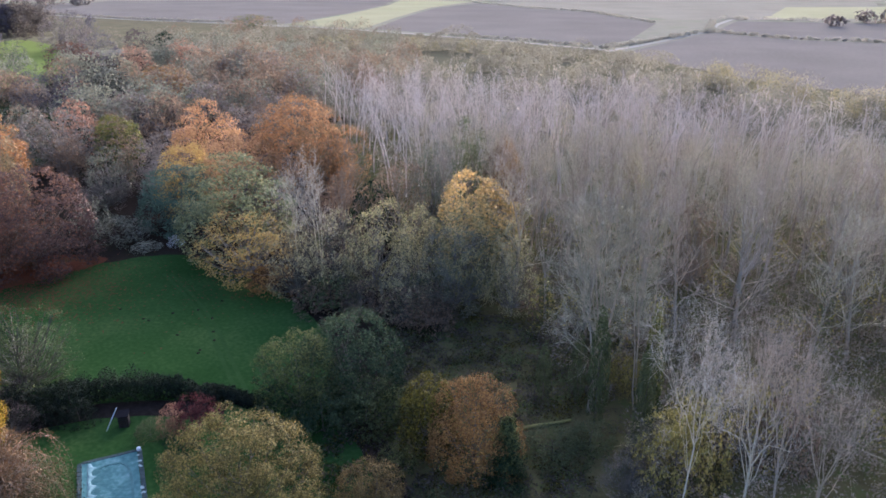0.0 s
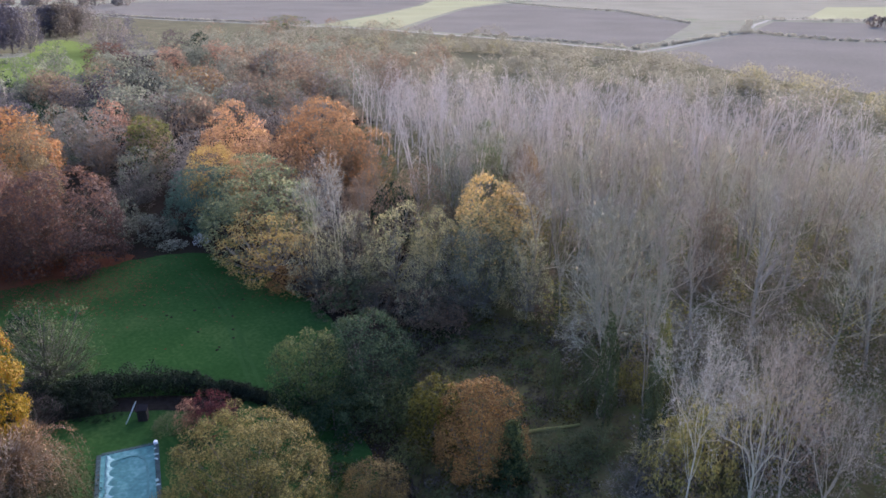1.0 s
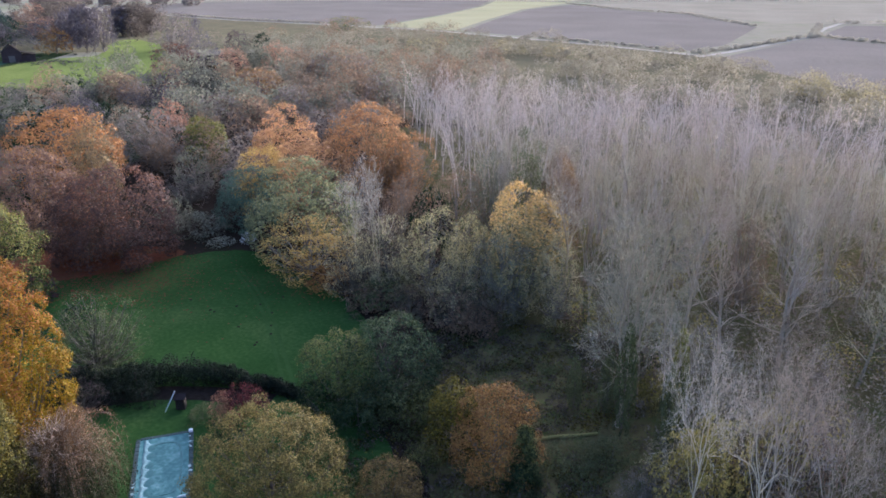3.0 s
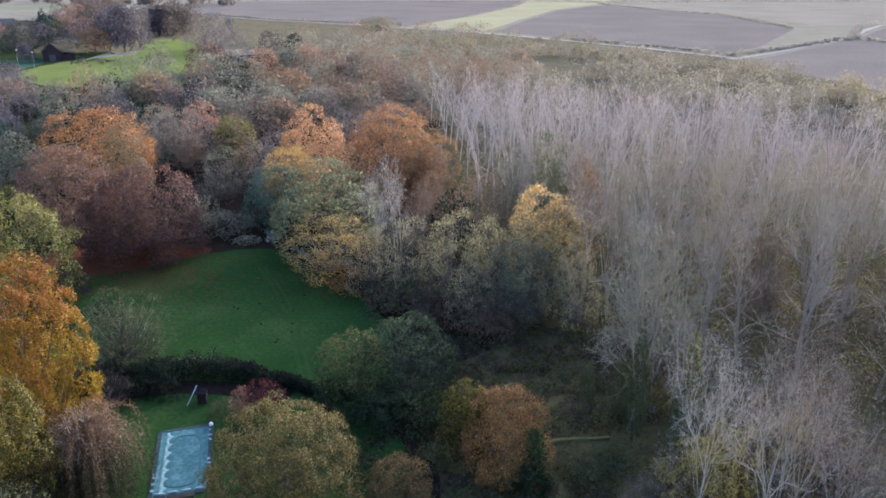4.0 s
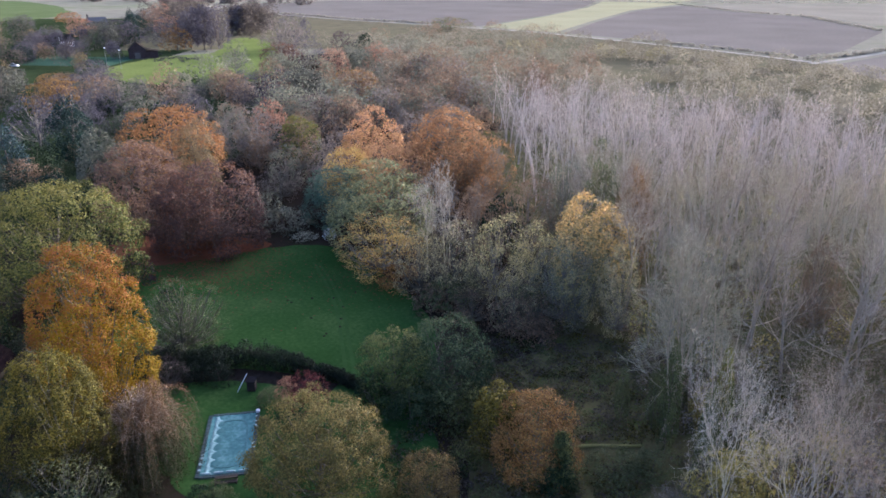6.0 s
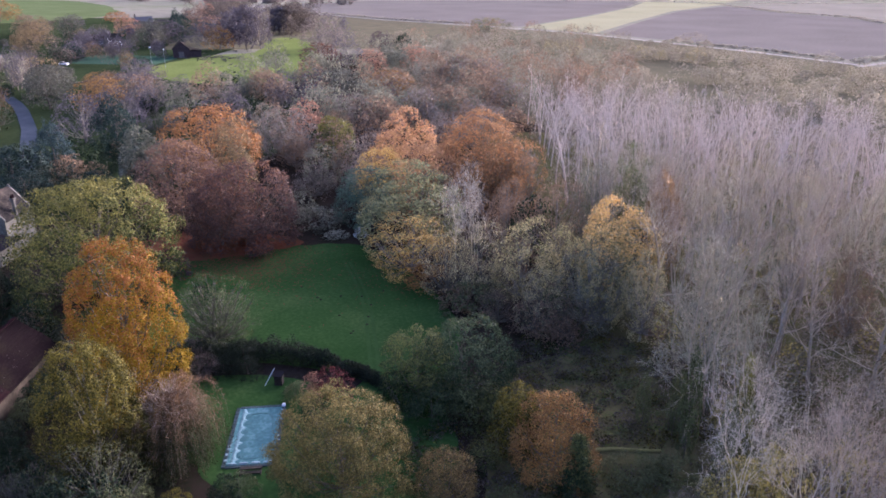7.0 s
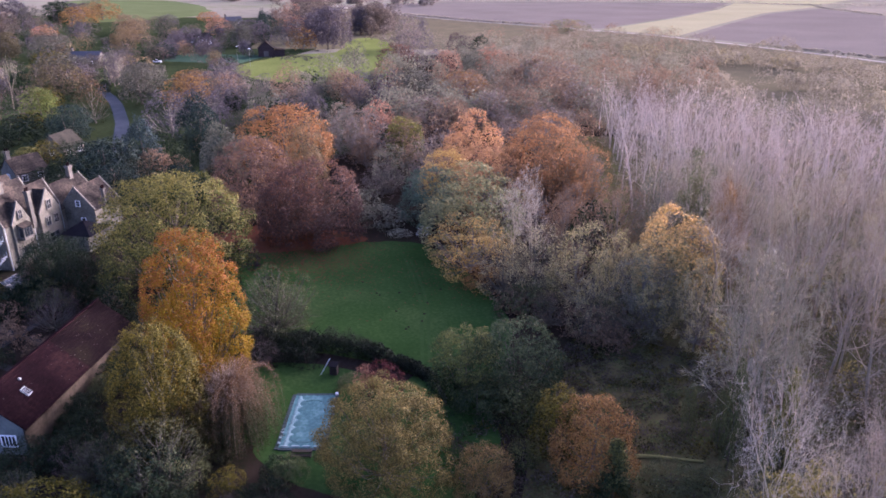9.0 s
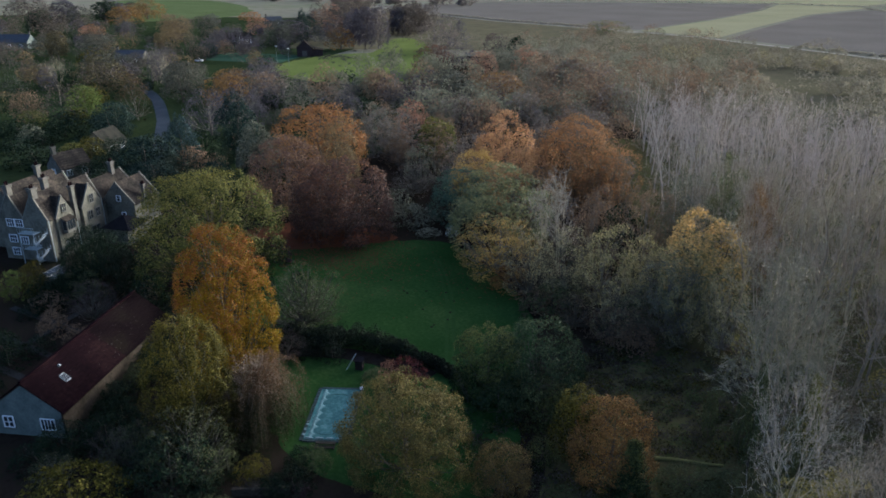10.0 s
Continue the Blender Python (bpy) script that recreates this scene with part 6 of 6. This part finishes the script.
bmesh.ops.create_cone(bm, cap_ends=True, segments=4, radius1=4.3, radius2=0.4, depth=1.7, matrix=Matrix.LocRotScale((11.6, -5.0, 3.72), Euler((0, 0, radians(45))), (1.0, 0.92, 1)))
part("porch_roof", bm, M_LEAD, porch, "dark hipped porch roof")

# bay window on the first gable, and a leaning glass lean-to in the garden before the house
bay = part("bay_window", box_bm(2.0, 1.0, 2.2, 3.5, -0.85, 5.3, 0.04), M_COPING, house, "stone-framed bay window")
for k in range(3):
    part("pane", box_bm(0.48, 0.05, 1.5, 2.9 + k * 0.6, -1.37, 5.45), M_GLASS, bay)
for side in (-1, 1):
    part("pane", box_bm(0.05, 0.6, 1.5, 3.5 + side * 1.01, -0.9, 5.45), M_GLASS, bay)
bm = box_bm(2.3, 1.3, 0.14)
bm.transform(Matrix.Translation((3.5, -0.9, 6.5)) @ pose(0, 0, 0, 22, 0, 0))
part("bay_roof", bm, M_SLATE, bay)
greenhouse = tagged(new("cold_frame"), "low glass lean-to with a pale frame before the house", "greenhouse")
greenhouse.matrix_basis = pose(-93.2, 35.4, 0, 0, 0, 119)
part("base", box_bm(3.6, 2.2, 0.8, 0, 0, 0.4), M_STONE, greenhouse)
glass_roof = part("glass", box_bm(3.5, 2.3, 0.04), M_GLASS, greenhouse)
glass_roof.matrix_basis = pose(0, 0, 1.25, 22, 0, 0)
for k in range(6):
    part("bar", box_bm(0.07, 2.36, 0.09, -1.75 + 0.7 * k, 0, 0), M_COPING, glass_roof)
for y in (-1.15, 0.0, 1.15):
    part("bar", box_bm(3.6, 0.08, 0.08, 0, y, 0.002), M_COPING, glass_roof)

# ---------------- long barn ----------------
M_BARNWALL = mottled("old_plastered_stone", (0.022, 0.019, 0.016), (0.070, 0.058, 0.045), 0.5, 3, 1.0, 0.9)
barn = tagged(new("barn"), "long low barn with a dark red clay-tile roof", "barn")
barn.matrix_basis = pose(-51.4, 20.2, 0, 0, 0, math.degrees(math.atan2(0.823, -0.568)))
gable_walls(barn, -0.6, 21, 0.15, 8.0, 3.1, 6.1, M_BARNWALL)
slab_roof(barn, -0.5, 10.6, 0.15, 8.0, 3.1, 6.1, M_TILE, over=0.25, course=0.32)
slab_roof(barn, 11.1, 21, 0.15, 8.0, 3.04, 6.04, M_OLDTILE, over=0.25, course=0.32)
chip_rng = random.Random(31)
M_LICHEN = mottled("pale_lichen", (0.03, 0.028, 0.028), (0.075, 0.07, 0.066), 2, 9, 1.0, 0.3)
for k in range(46):
    f, x = chip_rng.uniform(0.05, 0.92), chip_rng.uniform(9.5, 17.5) if k < 34 else chip_rng.uniform(0, 20)
    bm = box_bm(chip_rng.uniform(0.03, 0.14), chip_rng.uniform(0.03, 0.1), 0.03)
    bm.transform(Matrix.Translation((x, 0.15 + 3.92 * f, 3.1 + 3.0 * f + 0.14)) @ pose(0, 0, 0, 37.4, 0, chip_rng.uniform(-15, 15)))
    part("lichen_patch", bm, M_LICHEN, barn, "pale lichen patch on the tiles")
window(barn, -0.70, 1.9, 1.6, 1.4, 1.2, "-x", 4, 1)
window(barn, -0.70, 6.2, 1.6, 1.0, 1.2, "-x", 2, 2)
light_frame = part("skylight", box_bm(0.75, 1.0, 0.08, 3.2, 2.0, 4.72), M_STAIR, barn, "white-framed roof light")
light_frame.matrix_basis = Matrix.Translation((3.2, 2.0, 4.72)) @ pose(0, 0, 0, 37, 0, 0) @ Matrix.Translation((-3.2, -2.0, -4.72))
for k in range(3):
    pane = part("pane", box_bm(0.17, 0.84, 0.04, 2.97 + k * 0.23, 2.0, 4.77), M_GLASS, light_frame)
part("roof_vent", box_bm(0.2, 0.24, 0.18, 4.1, 3.1, 5.55), M_STAIR, barn)
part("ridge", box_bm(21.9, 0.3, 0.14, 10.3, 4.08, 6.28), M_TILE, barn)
M_RENDER = mottled("pale_render", (0.070, 0.085, 0.078), (0.135, 0.152, 0.14), 0.6, 4, 1.0, 0.3)
gable_walls(barn, -0.66, -0.61, 0.3, 7.85, 3.1, 5.95, M_RENDER)


# ---------------- village houses ----------------
def cottage(x, y, turn, length, width, eave, ridge, wall, roof, label, stacks=1, windows=2):
    root = tagged(new("cottage"), label, "house")
    root.matrix_basis = pose(x, y, 0, 0, 0, turn)
    gable_walls(root, 0, length, 0, width, eave, ridge, wall)
    slab_roof(root, 0.1, length, 0, width, eave, ridge, roof, over=0.25, course=0.6)
    for k in range(stacks):
        chimney(root, 0.6 + k * (length - 1.2), width / 2, ridge - 1.2, ridge + 1.5, 0.8, 0.7)
    for k in range(windows):
        window(root, length * (k + 0.5) / windows, -0.06, eave * 0.55, 1.1, 1.2, "-y")
    window(root, -0.06, width / 2, eave * 0.6, 1.0, 1.2, "-x")
    return root


M_DARKBOARD = mottled("dark_weatherboard", (0.03, 0.022, 0.022), (0.06, 0.042, 0.04), 1, 6, 1.0, 0.4)
M_BLUESLATE = mottled("blue_slate", (0.05, 0.053, 0.062), (0.09, 0.095, 0.108), 1, 5, 1.0, 0.3)
cottage(-149.0, 58.5, 97, 7, 6, 2.8, 5.8, M_STACK, M_SLATE, "stone cottage with a long slate roof behind the manor")
cottage(-165, 76, 120, 8, 6.5, 2.5, 5.8, M_STONE, M_MOSSROOF, "stone cottage with a mossy roof half hidden by trees", 0)
cottage(-128, 24, 119, 18, 7, 4.4, 7.8, M_STACK, M_MOSSROOF, "stone outbuilding beside the manor", 2)
cottage(-379.7, 256.2, 60, 7, 7, 3.4, 6.8, M_WHITE, M_SLATE, "white cottage with a brown roof and chimney", 1)
cottage(-390, 250, 60, 9, 8, 3.0, 6.4, M_STONE, M_SLATE, "low brown-roofed house beside the white cottage", 1)
cottage(-488, 352, 70, 13, 8, 3.5, 7, M_STONE, M_BLUESLATE, "stone far house with a blue-grey roof")
cottage(-343, 161, 40, 14, 8, 3.2, 6.5, M_STACK, M_BLUESLATE, "low house with a blue-grey slate roof", 1)
cottage(-472, 142, 40, 28, 10, 4.0, 8, M_RENDER, M_BLUESLATE, "long pale house with a blue-grey roof", 2, 4)
hut = tagged(new("field_barn"), "dark weatherboarded field barn with a lean-to at the meadow", "barn")
hut.matrix_basis = pose(-301, 239, 0, 0, 0, 52)
gable_walls(hut, 0, 8, 0, 9, 4.2, 8.0, M_DARKBOARD, "y")
slab_roof(hut, 0, 8, 0, 9, 4.2, 8.0, M_SLATE, "y", over=0.3, course=0.6)
part("lean_to", box_bm(5.5, 7, 3.2, 10.75, 4.5, 1.6), M_DARKBOARD, hut)
bm = box_bm(6.2, 7.8, 0.2, 0, 0, 0)
bm.transform(Matrix.Translation((10.9, 4.5, 3.75)) @ pose(0, 0, 0, 0, 12, 0))
part("lean_to_roof", bm, M_SLATE, hut)
part("door", box_bm(2.6, 0.1, 3.0, 4.0, -0.06, 1.5), M_WOOD, hut)


M_POST = mottled("grey_post_paint", (0.16, 0.17, 0.17), (0.24, 0.25, 0.25), 1, 6, 1.0, 0.1)


def street_lamp(x, y):
    root = tagged(new("lamp_post"), "slim grey lamp post with a white head by the court", "lamp post", "lamp posts")
    root.matrix_basis = pose(x, y, 0)
    bm = bmesh.new()
    bmesh.ops.create_cone(bm, cap_ends=True, segments=8, radius1=0.08, radius2=0.05, depth=8, matrix=Matrix.Translation((0, 0, 4)))
    part("pole", bm, M_POST, root)
    part("head", box_bm(0.8, 0.4, 0.3, 0.15, 0, 8.1, 0.06), M_WHITE, root)


street_lamp(-287.5, 216.4)
street_lamp(-274.1, 213.6)
M_COURT = mottled("court_green", (0.03, 0.058, 0.038), (0.045, 0.08, 0.052), 0.1, 2, 1.0, 0.2)
sheet("court", [(-330, 196), (-286, 216), (-302, 246), (-346, 226)], 0.12, M_COURT, "blue-green hard court by the meadow", "court")

# parked white car in the village
car = tagged(new("car"), "small white parked car beside a garden", "car")
car.matrix_basis = pose(-322, 194, 0, 0, 0, 30)
M_TYRE = mottled("tyre", (0.015, 0.015, 0.016), (0.03, 0.03, 0.03), 2, 10, 0.9, 0.2)
part("body", box_bm(4.2, 1.75, 0.75, 0, 0, 0.65, 0.15), M_WHITE, car)
cabin = part("cabin", box_bm(2.3, 1.55, 0.6, -0.2, 0, 1.25, 0.2), M_GLASS, car, "dark glazed cabin")
part("roof", box_bm(1.7, 1.45, 0.08, -0.2, 0, 1.56, 0.03), M_WHITE, car)
for x in (-1.3, 1.3):
    for y in (-0.8, 0.8):
        bm = bmesh.new()
        bmesh.ops.create_cone(bm, cap_ends=True, segments=14, radius1=0.32, radius2=0.32, depth=0.22, matrix=Matrix.LocRotScale((x, y, 0.32), Euler((radians(90), 0, 0)), None))
        part("wheel", bm, M_TYRE, car)

# ---------------- swimming pool ----------------
PL, PW = 9.8, 4.8
pool = tagged(new("swimming_pool"), "covered outdoor swimming pool with pale edging in the lawn", "pool")
pool.matrix_basis = pose(-34.4, 40.3, 0.06, 0, 0, math.degrees(math.atan2(-0.777, 0.63)))
bm = bmesh.new()
bmesh.ops.create_grid(bm, x_segments=60, y_segments=30, size=0.5)
for v in bm.verts:
    e = min(0.5 - abs(v.co.x), 0.5 - abs(v.co.y))
    v.co = Vector((v.co.x * (PL - 0.5), v.co.y * (PW - 0.5), 0))
    v.co.z = 0.09 - 0.06 * min(1, e * 9) + 0.02 * noise.noise(v.co * 0.9) + 0.01 * noise.noise(v.co * 3.1)
part("cover", bm, M_COVER, pool, "sagging blue-green winter cover")
M_PUDDLE = mottled("wet_cover", (0.022, 0.082, 0.087), (0.046, 0.128, 0.135), 0.9, 4, 0.6, 0.2)
bm = bmesh.new()
for k in range(64):
    a, b = 2 * math.pi * k / 64, 2 * math.pi * (k + 1) / 64
    quad = []
    for q, s in ((a, 1.0), (b, 1.0), (b, 0.88), (a, 0.88)):
        sx = math.copysign(abs(math.cos(q)) ** 0.6, math.cos(q)) * (PL * 0.39) * (1 - (1 - s) * 0.45)
        sy = math.copysign(abs(math.sin(q)) ** 0.6, math.sin(q)) * (PW * 0.34) * s
        quad.append(bm.verts.new((sx, sy, 0.085 + 0.01 * noise.noise(Vector((sx, sy, 0))))))
    bm.faces.new(quad)
bmesh.ops.remove_doubles(bm, verts=bm.verts[:], dist=0.01)
bmesh.ops.recalc_face_normals(bm, faces=bm.faces[:])
bmesh.ops.solidify(bm, geom=bm.faces[:], thickness=0.03)
part("cover_band", bm, M_PUDDLE, pool, "darker wet band on the cover")
edge_rng = random.Random(4)
M_BAG = mottled("white_vinyl", (0.12, 0.19, 0.205), (0.26, 0.35, 0.37), 2, 8, 0.6, 0.3)
for side in (-1, 1):
    n = 16
    for k in range(n):
        w = PL / n
        part("edging_slab", box_bm(w - 0.02, 0.36, 0.1, -PL / 2 + w * (k + 0.5), side * (PW / 2 - 0.05), 0.05 + edge_rng.uniform(-0.008, 0.008), 0.012), M_EDGE, pool)
    n = 8
    for k in range(n):
        w = (PW - 0.5) / n
        part("edging_slab", box_bm(0.36, w - 0.02, 0.1, side * (PL / 2 - 0.05), -(PW - 0.5) / 2 + w * (k + 0.5), 0.05 + edge_rng.uniform(-0.008, 0.008), 0.012), M_EDGE, pool)
for k in range(4):
    bm = bmesh.new()
    bmesh.ops.create_uvsphere(bm, u_segments=10, v_segments=6, radius=0.5)
    bm.transform(Matrix.LocRotScale((PL / 2 - 0.42, -PW / 2 + 0.8 + k * 1.08, 0.15), Euler((0, 0, 1.57 + edge_rng.uniform(-0.1, 0.1))), (edge_rng.uniform(0.8, 1.05), 0.26, 0.14)))
    part("water_bag", bm, M_BAG, pool, "white water bag weighing down the cover")
part("skimmer", box_bm(0.34, 0.34, 0.3, -PL / 2 + 0.1, PW / 2 - 0.1, 0.2, 0.05), M_WHITE, pool, "white skimmer box")
# a pale fold runs along one side, with sunken puddles between its points
M_FOLD = mottled("pale_cover_fold", (0.07, 0.15, 0.16), (0.19, 0.30, 0.31), 1.0, 5, 0.6, 0.4)
STEP = 1.25
bm = bmesh.new()
rows = []
for k in range(97):
    x = -PL / 2 + 0.45 + k * (PL - 0.95) / 96
    cusp = 1 - abs(math.sin(math.pi * x / STEP))
    wob = 0.10 * noise.noise(Vector((x * 1.3, 0, 0)))
    lo, hi = -PW / 2 + 0.62 + wob, -PW / 2 + 0.98 + wob + 0.62 * cusp ** 1.7 * (0.7 + 0.5 * noise.noise(Vector((round(x / STEP) * 3.7, 1, 0))))
    rows.append([bm.verts.new((x, lo + (hi - lo) * f, z)) for f, z in ((0, 0.07), (0.3, 0.13), (0.6, 0.125), (1.0, 0.07))])
for ra, rb in zip(rows, rows[1:]):
    for m in range(3):
        bm.faces.new((ra[m], ra[m + 1], rb[m + 1], rb[m]))
bmesh.ops.recalc_face_normals(bm, faces=bm.faces[:])
part("cover_fold", bm, M_FOLD, pool, "pale raised fold with scalloped edge")
for k in range(7):
    x = (math.floor(-PL / 2 / STEP) + k + 1.5) * STEP + edge_rng.uniform(-0.12, 0.12)
    wide, deep = edge_rng.uniform(0.30, 0.52), edge_rng.uniform(0.22, 0.46)
    bm = bmesh.new()
    ring = [bm.verts.new((x + wide * math.cos(0.3927 * q) * (1 + 0.22 * edge_rng.uniform(-1, 1)), -PW / 2 + 1.35 + deep * math.sin(0.3927 * q) * (1 + 0.22 * edge_rng.uniform(-1, 1)), 0.075)) for q in range(16)]
    hub = bm.verts.new((x, -PW / 2 + 1.35, 0.08))
    for q in range(16):
        bm.faces.new((hub, ring[q], ring[(q + 1) % 16]))
    bmesh.ops.recalc_face_normals(bm, faces=bm.faces[:])
    part("puddle", bm, M_PUDDLE, pool, "dark puddle in a hollow of the cover")
for k in range(15):
    side = 1 if k % 3 else -1
    bm = box_bm(edge_rng.uniform(0.12, 0.3), edge_rng.uniform(0.15, 0.3), 0.02, 0, 0, 0, 0.006)
    bm.transform(Matrix.Translation((edge_rng.uniform(-PL / 2 + 0.3, PL / 2 - 0.3), side * (PW / 2 - edge_rng.uniform(0.05, 0.2)), 0.125)) @ pose(0, 0, 0, 0, 0, edge_rng.uniform(-40, 40)))
    part("cover_tie", bm, M_BAG, pool, "loose flap tying the cover down")
steps = tagged(new("pool_steps"), "dark wooden steps at the end of the pool", "steps")
steps.matrix_basis = pose(-34.4 + 0.63 * 5.6, 40.3 - 0.777 * 5.6, 0.06, 0, 0, math.degrees(math.atan2(-0.777, 0.63)))
for k in range(2):
    part("tread", box_bm(0.42, 2.0, 0.09, -0.2 + 0.46 * k, 0.3, 0.26 - 0.15 * k, 0.015), M_OLDWOOD, steps)
    part("stringer", box_bm(1.0, 0.08, 0.2, 0.1, -0.62 + 1.84 * k, 0.1, 0.01), M_OLDWOOD, steps)

# ---------------- hedge, fence, chest, log and small garden things ----------------
# soil of the molehills, also used for the painted shade by the hedge
M_SOIL_SHADE = mottled("dark_soil_and_shade", (0.012, 0.010, 0.008), (0.03, 0.024, 0.02), 2, 10, 1.0, 0.6)
hedge_rng = np.random.default_rng(60)
line = [(-55, 43.2), (-51, 46.2), (-47.5, 49.2), (-44, 51.6), (-40, 53.2), (-36, 54.2), (-32.5, 54.6), (-29, 54.4)]
hedge = tagged(new("hedge"), "clipped dark evergreen hedge curving round the pool garden", "hedge")
for i, ((ax, ay), (bx, by)) in enumerate(zip(line, line[1:])):
    pts, ways, tall = [], [], (1, 1, 1.1, 1.15, 0.95, 0.6, 0.42)[i]
    for k in range(8):
        f = (k + 0.5) / 8
        p, d = clump_points(hedge_rng, ax + (bx - ax) * f, ay + (by - ay) * f, tall * hedge_rng.uniform(1.5, 3.3), hedge_rng.uniform(0.9, 1.6) * (0.45 + 0.55 * tall), 560)
        pts.append(p)
        ways.append(d)
    hang("hedge_section", mesh_of("hedge_section", *leaves_at(np.concatenate(pts), np.concatenate(ways), 0.17, hedge_rng), LEAF["hedgegreen"]), hedge)
# dark ribbon on the lawn that paints the shade before the hedge
ribbon("hedge_bed", [(x + 0.9, y - 1.9) for x, y in line[:-1]], 2.6, 0.078, M_SOIL_SHADE, "bare dark soil along the foot of the hedge", "soil")
fence = tagged(new("fence"), "short weathered picket fence beside the hedge", "fence")
fence.matrix_basis = pose(-29, 54.2, 0, 0, 0, -35)
for k in range(12):
    part("picket", box_bm(0.12, 0.06, 1.3, 0.25 + k * 0.42, 0, 0.65), M_WOOD, fence)
for z in (0.4, 1.0):
    part("fence_rail", box_bm(5.2, 0.07, 0.1, 2.5, 0.07, z), M_WOOD, fence)
chest = tagged(new("pump_house"), "small weathered wooden pump house on the lawn", "shed")
chest.matrix_basis = pose(-39.2, 48.4, 0.06, 0, 0, 28)
part("body", box_bm(0.85, 0.8, 1.15, 0, 0, 0.575, 0.02), M_OLDWOOD, chest)
bm = box_bm(1.0, 1.0, 0.07, 0, 0, 0, 0.01)
bm.transform(Matrix.Translation((0, 0, 1.24)) @ pose(0, 0, 0, 10, 0, 0))
part("lid", bm, M_LEAD, chest, "dark sloping lid")
for k in range(5):
    part("board", box_bm(0.155, 0.03, 1.05, -0.34 + k * 0.17, -0.415, 0.56), M_OLDWOOD, chest)
bm = bmesh.new()
bmesh.ops.create_cone(bm, cap_ends=True, segments=8, radius1=0.035, radius2=0.035, depth=2.3)
pole = tagged(part("skimmer_pole", bm, M_WHITE, None), "white pool pole leaning on the pump house", "pole")
pole.matrix_basis = pose(-39.95, 47.75, 1.0, 0, 32, 60)
bm = bmesh.new()
rings = []
for k in range(15):
    f = k / 14
    c = Vector((-5.3 + 5.4 * f, 56.0 + 3.4 * f + 0.12 * math.sin(5 * f), 0.2))
    side = Vector((-0.53, 0.85, 0))
    r = 0.21 - 0.07 * f + 0.02 * noise.noise(c * 1.7)
    rings.append([bm.verts.new(c + (side * math.cos(a) + Vector((0, 0, 1)) * math.sin(a)) * r * (1 + 0.1 * noise.noise(c * 3 + Vector((a, 0, 0))))) for a in [0.524 * i for i in range(12)]])
for ra, rb in zip(rings, rings[1:]):
    for i in range(12):
        bm.faces.new((ra[i], ra[(i + 1) % 12], rb[(i + 1) % 12], rb[i]))
bm.faces.new(rings[0])
bm.faces.new(rings[-1])
bmesh.ops.recalc_face_normals(bm, faces=bm.faces[:])
tagged(part("fallen_log", bm, M_MOSS, None), "mossy fallen log lying in the clearing", "log")
tagged(part("garden_wall", box_bm(5.2, 0.45, 0.8, 0, 0, 0.4, 0.06), M_BARNWALL, None), "low pale stone garden wall among shrubs", "wall").matrix_basis = pose(-29.5, 27.8, 0, 0, 0, 45)
post = tagged(part("garden_post", box_bm(0.22, 0.22, 1.6, 0, 0, 0.8, 0.03), M_BARNWALL, None), "pale weathered post between garden shrubs", "post")
post.matrix_basis = pose(-34.6, 27.6, 0)
M_PATH = mottled("worn_grass", (0.021, 0.046, 0.014), (0.031, 0.062, 0.020), 0.3, 3, 1.0, 0.3)
for off in (-0.6, 0.6):
    ribbon("wheel_track", [(-56 + off, 80), (-50.5 + off, 75.7), (-46 + off, 71.8), (-42 + off, 67.8), (-38.8 + off, 64.2), (-36 + off, 61), (-33.4 + off, 58), (-31.1 + off, 55.4)],
           0.45, 0.075, M_PATH, "faint wheel track worn into the lawn", "track")
mole_rng = random.Random(12)
for k in range(12):
    bm = bmesh.new()
    bmesh.ops.create_icosphere(bm, subdivisions=2, radius=0.17)
    for v in bm.verts:
        v.co += v.normal * 0.08 * noise.noise(v.co * 6 + Vector((k, 0, 0)))
        v.co.z *= 0.45
    f = mole_rng.uniform(0, 1)
    mound = tagged(part("molehill", bm, M_SOIL_SHADE, None), "small dark molehill on the lawn", "molehill", "molehills on the lawn")
    mound.matrix_basis = pose(-52 + 19 * f + mole_rng.uniform(-6, 6), 72 - 14 * f + mole_rng.uniform(-4, 4), 0.08)
M_GRAVEL = mottled("pale_gravel", (0.024, 0.024, 0.023), (0.045, 0.043, 0.040), 0.5, 6, 1.0, 0.3)
for pts in ([(-72, 18), (-80, 34)], [(-84, 22), (-66, 26)], [(-88, 27), (-70, 31)], [(-80, 18), (-62, 22)]):
    ribbon("garden_path", pts, 1.0, 0.1, M_GRAVEL, "pale path in the walled garden", "path")
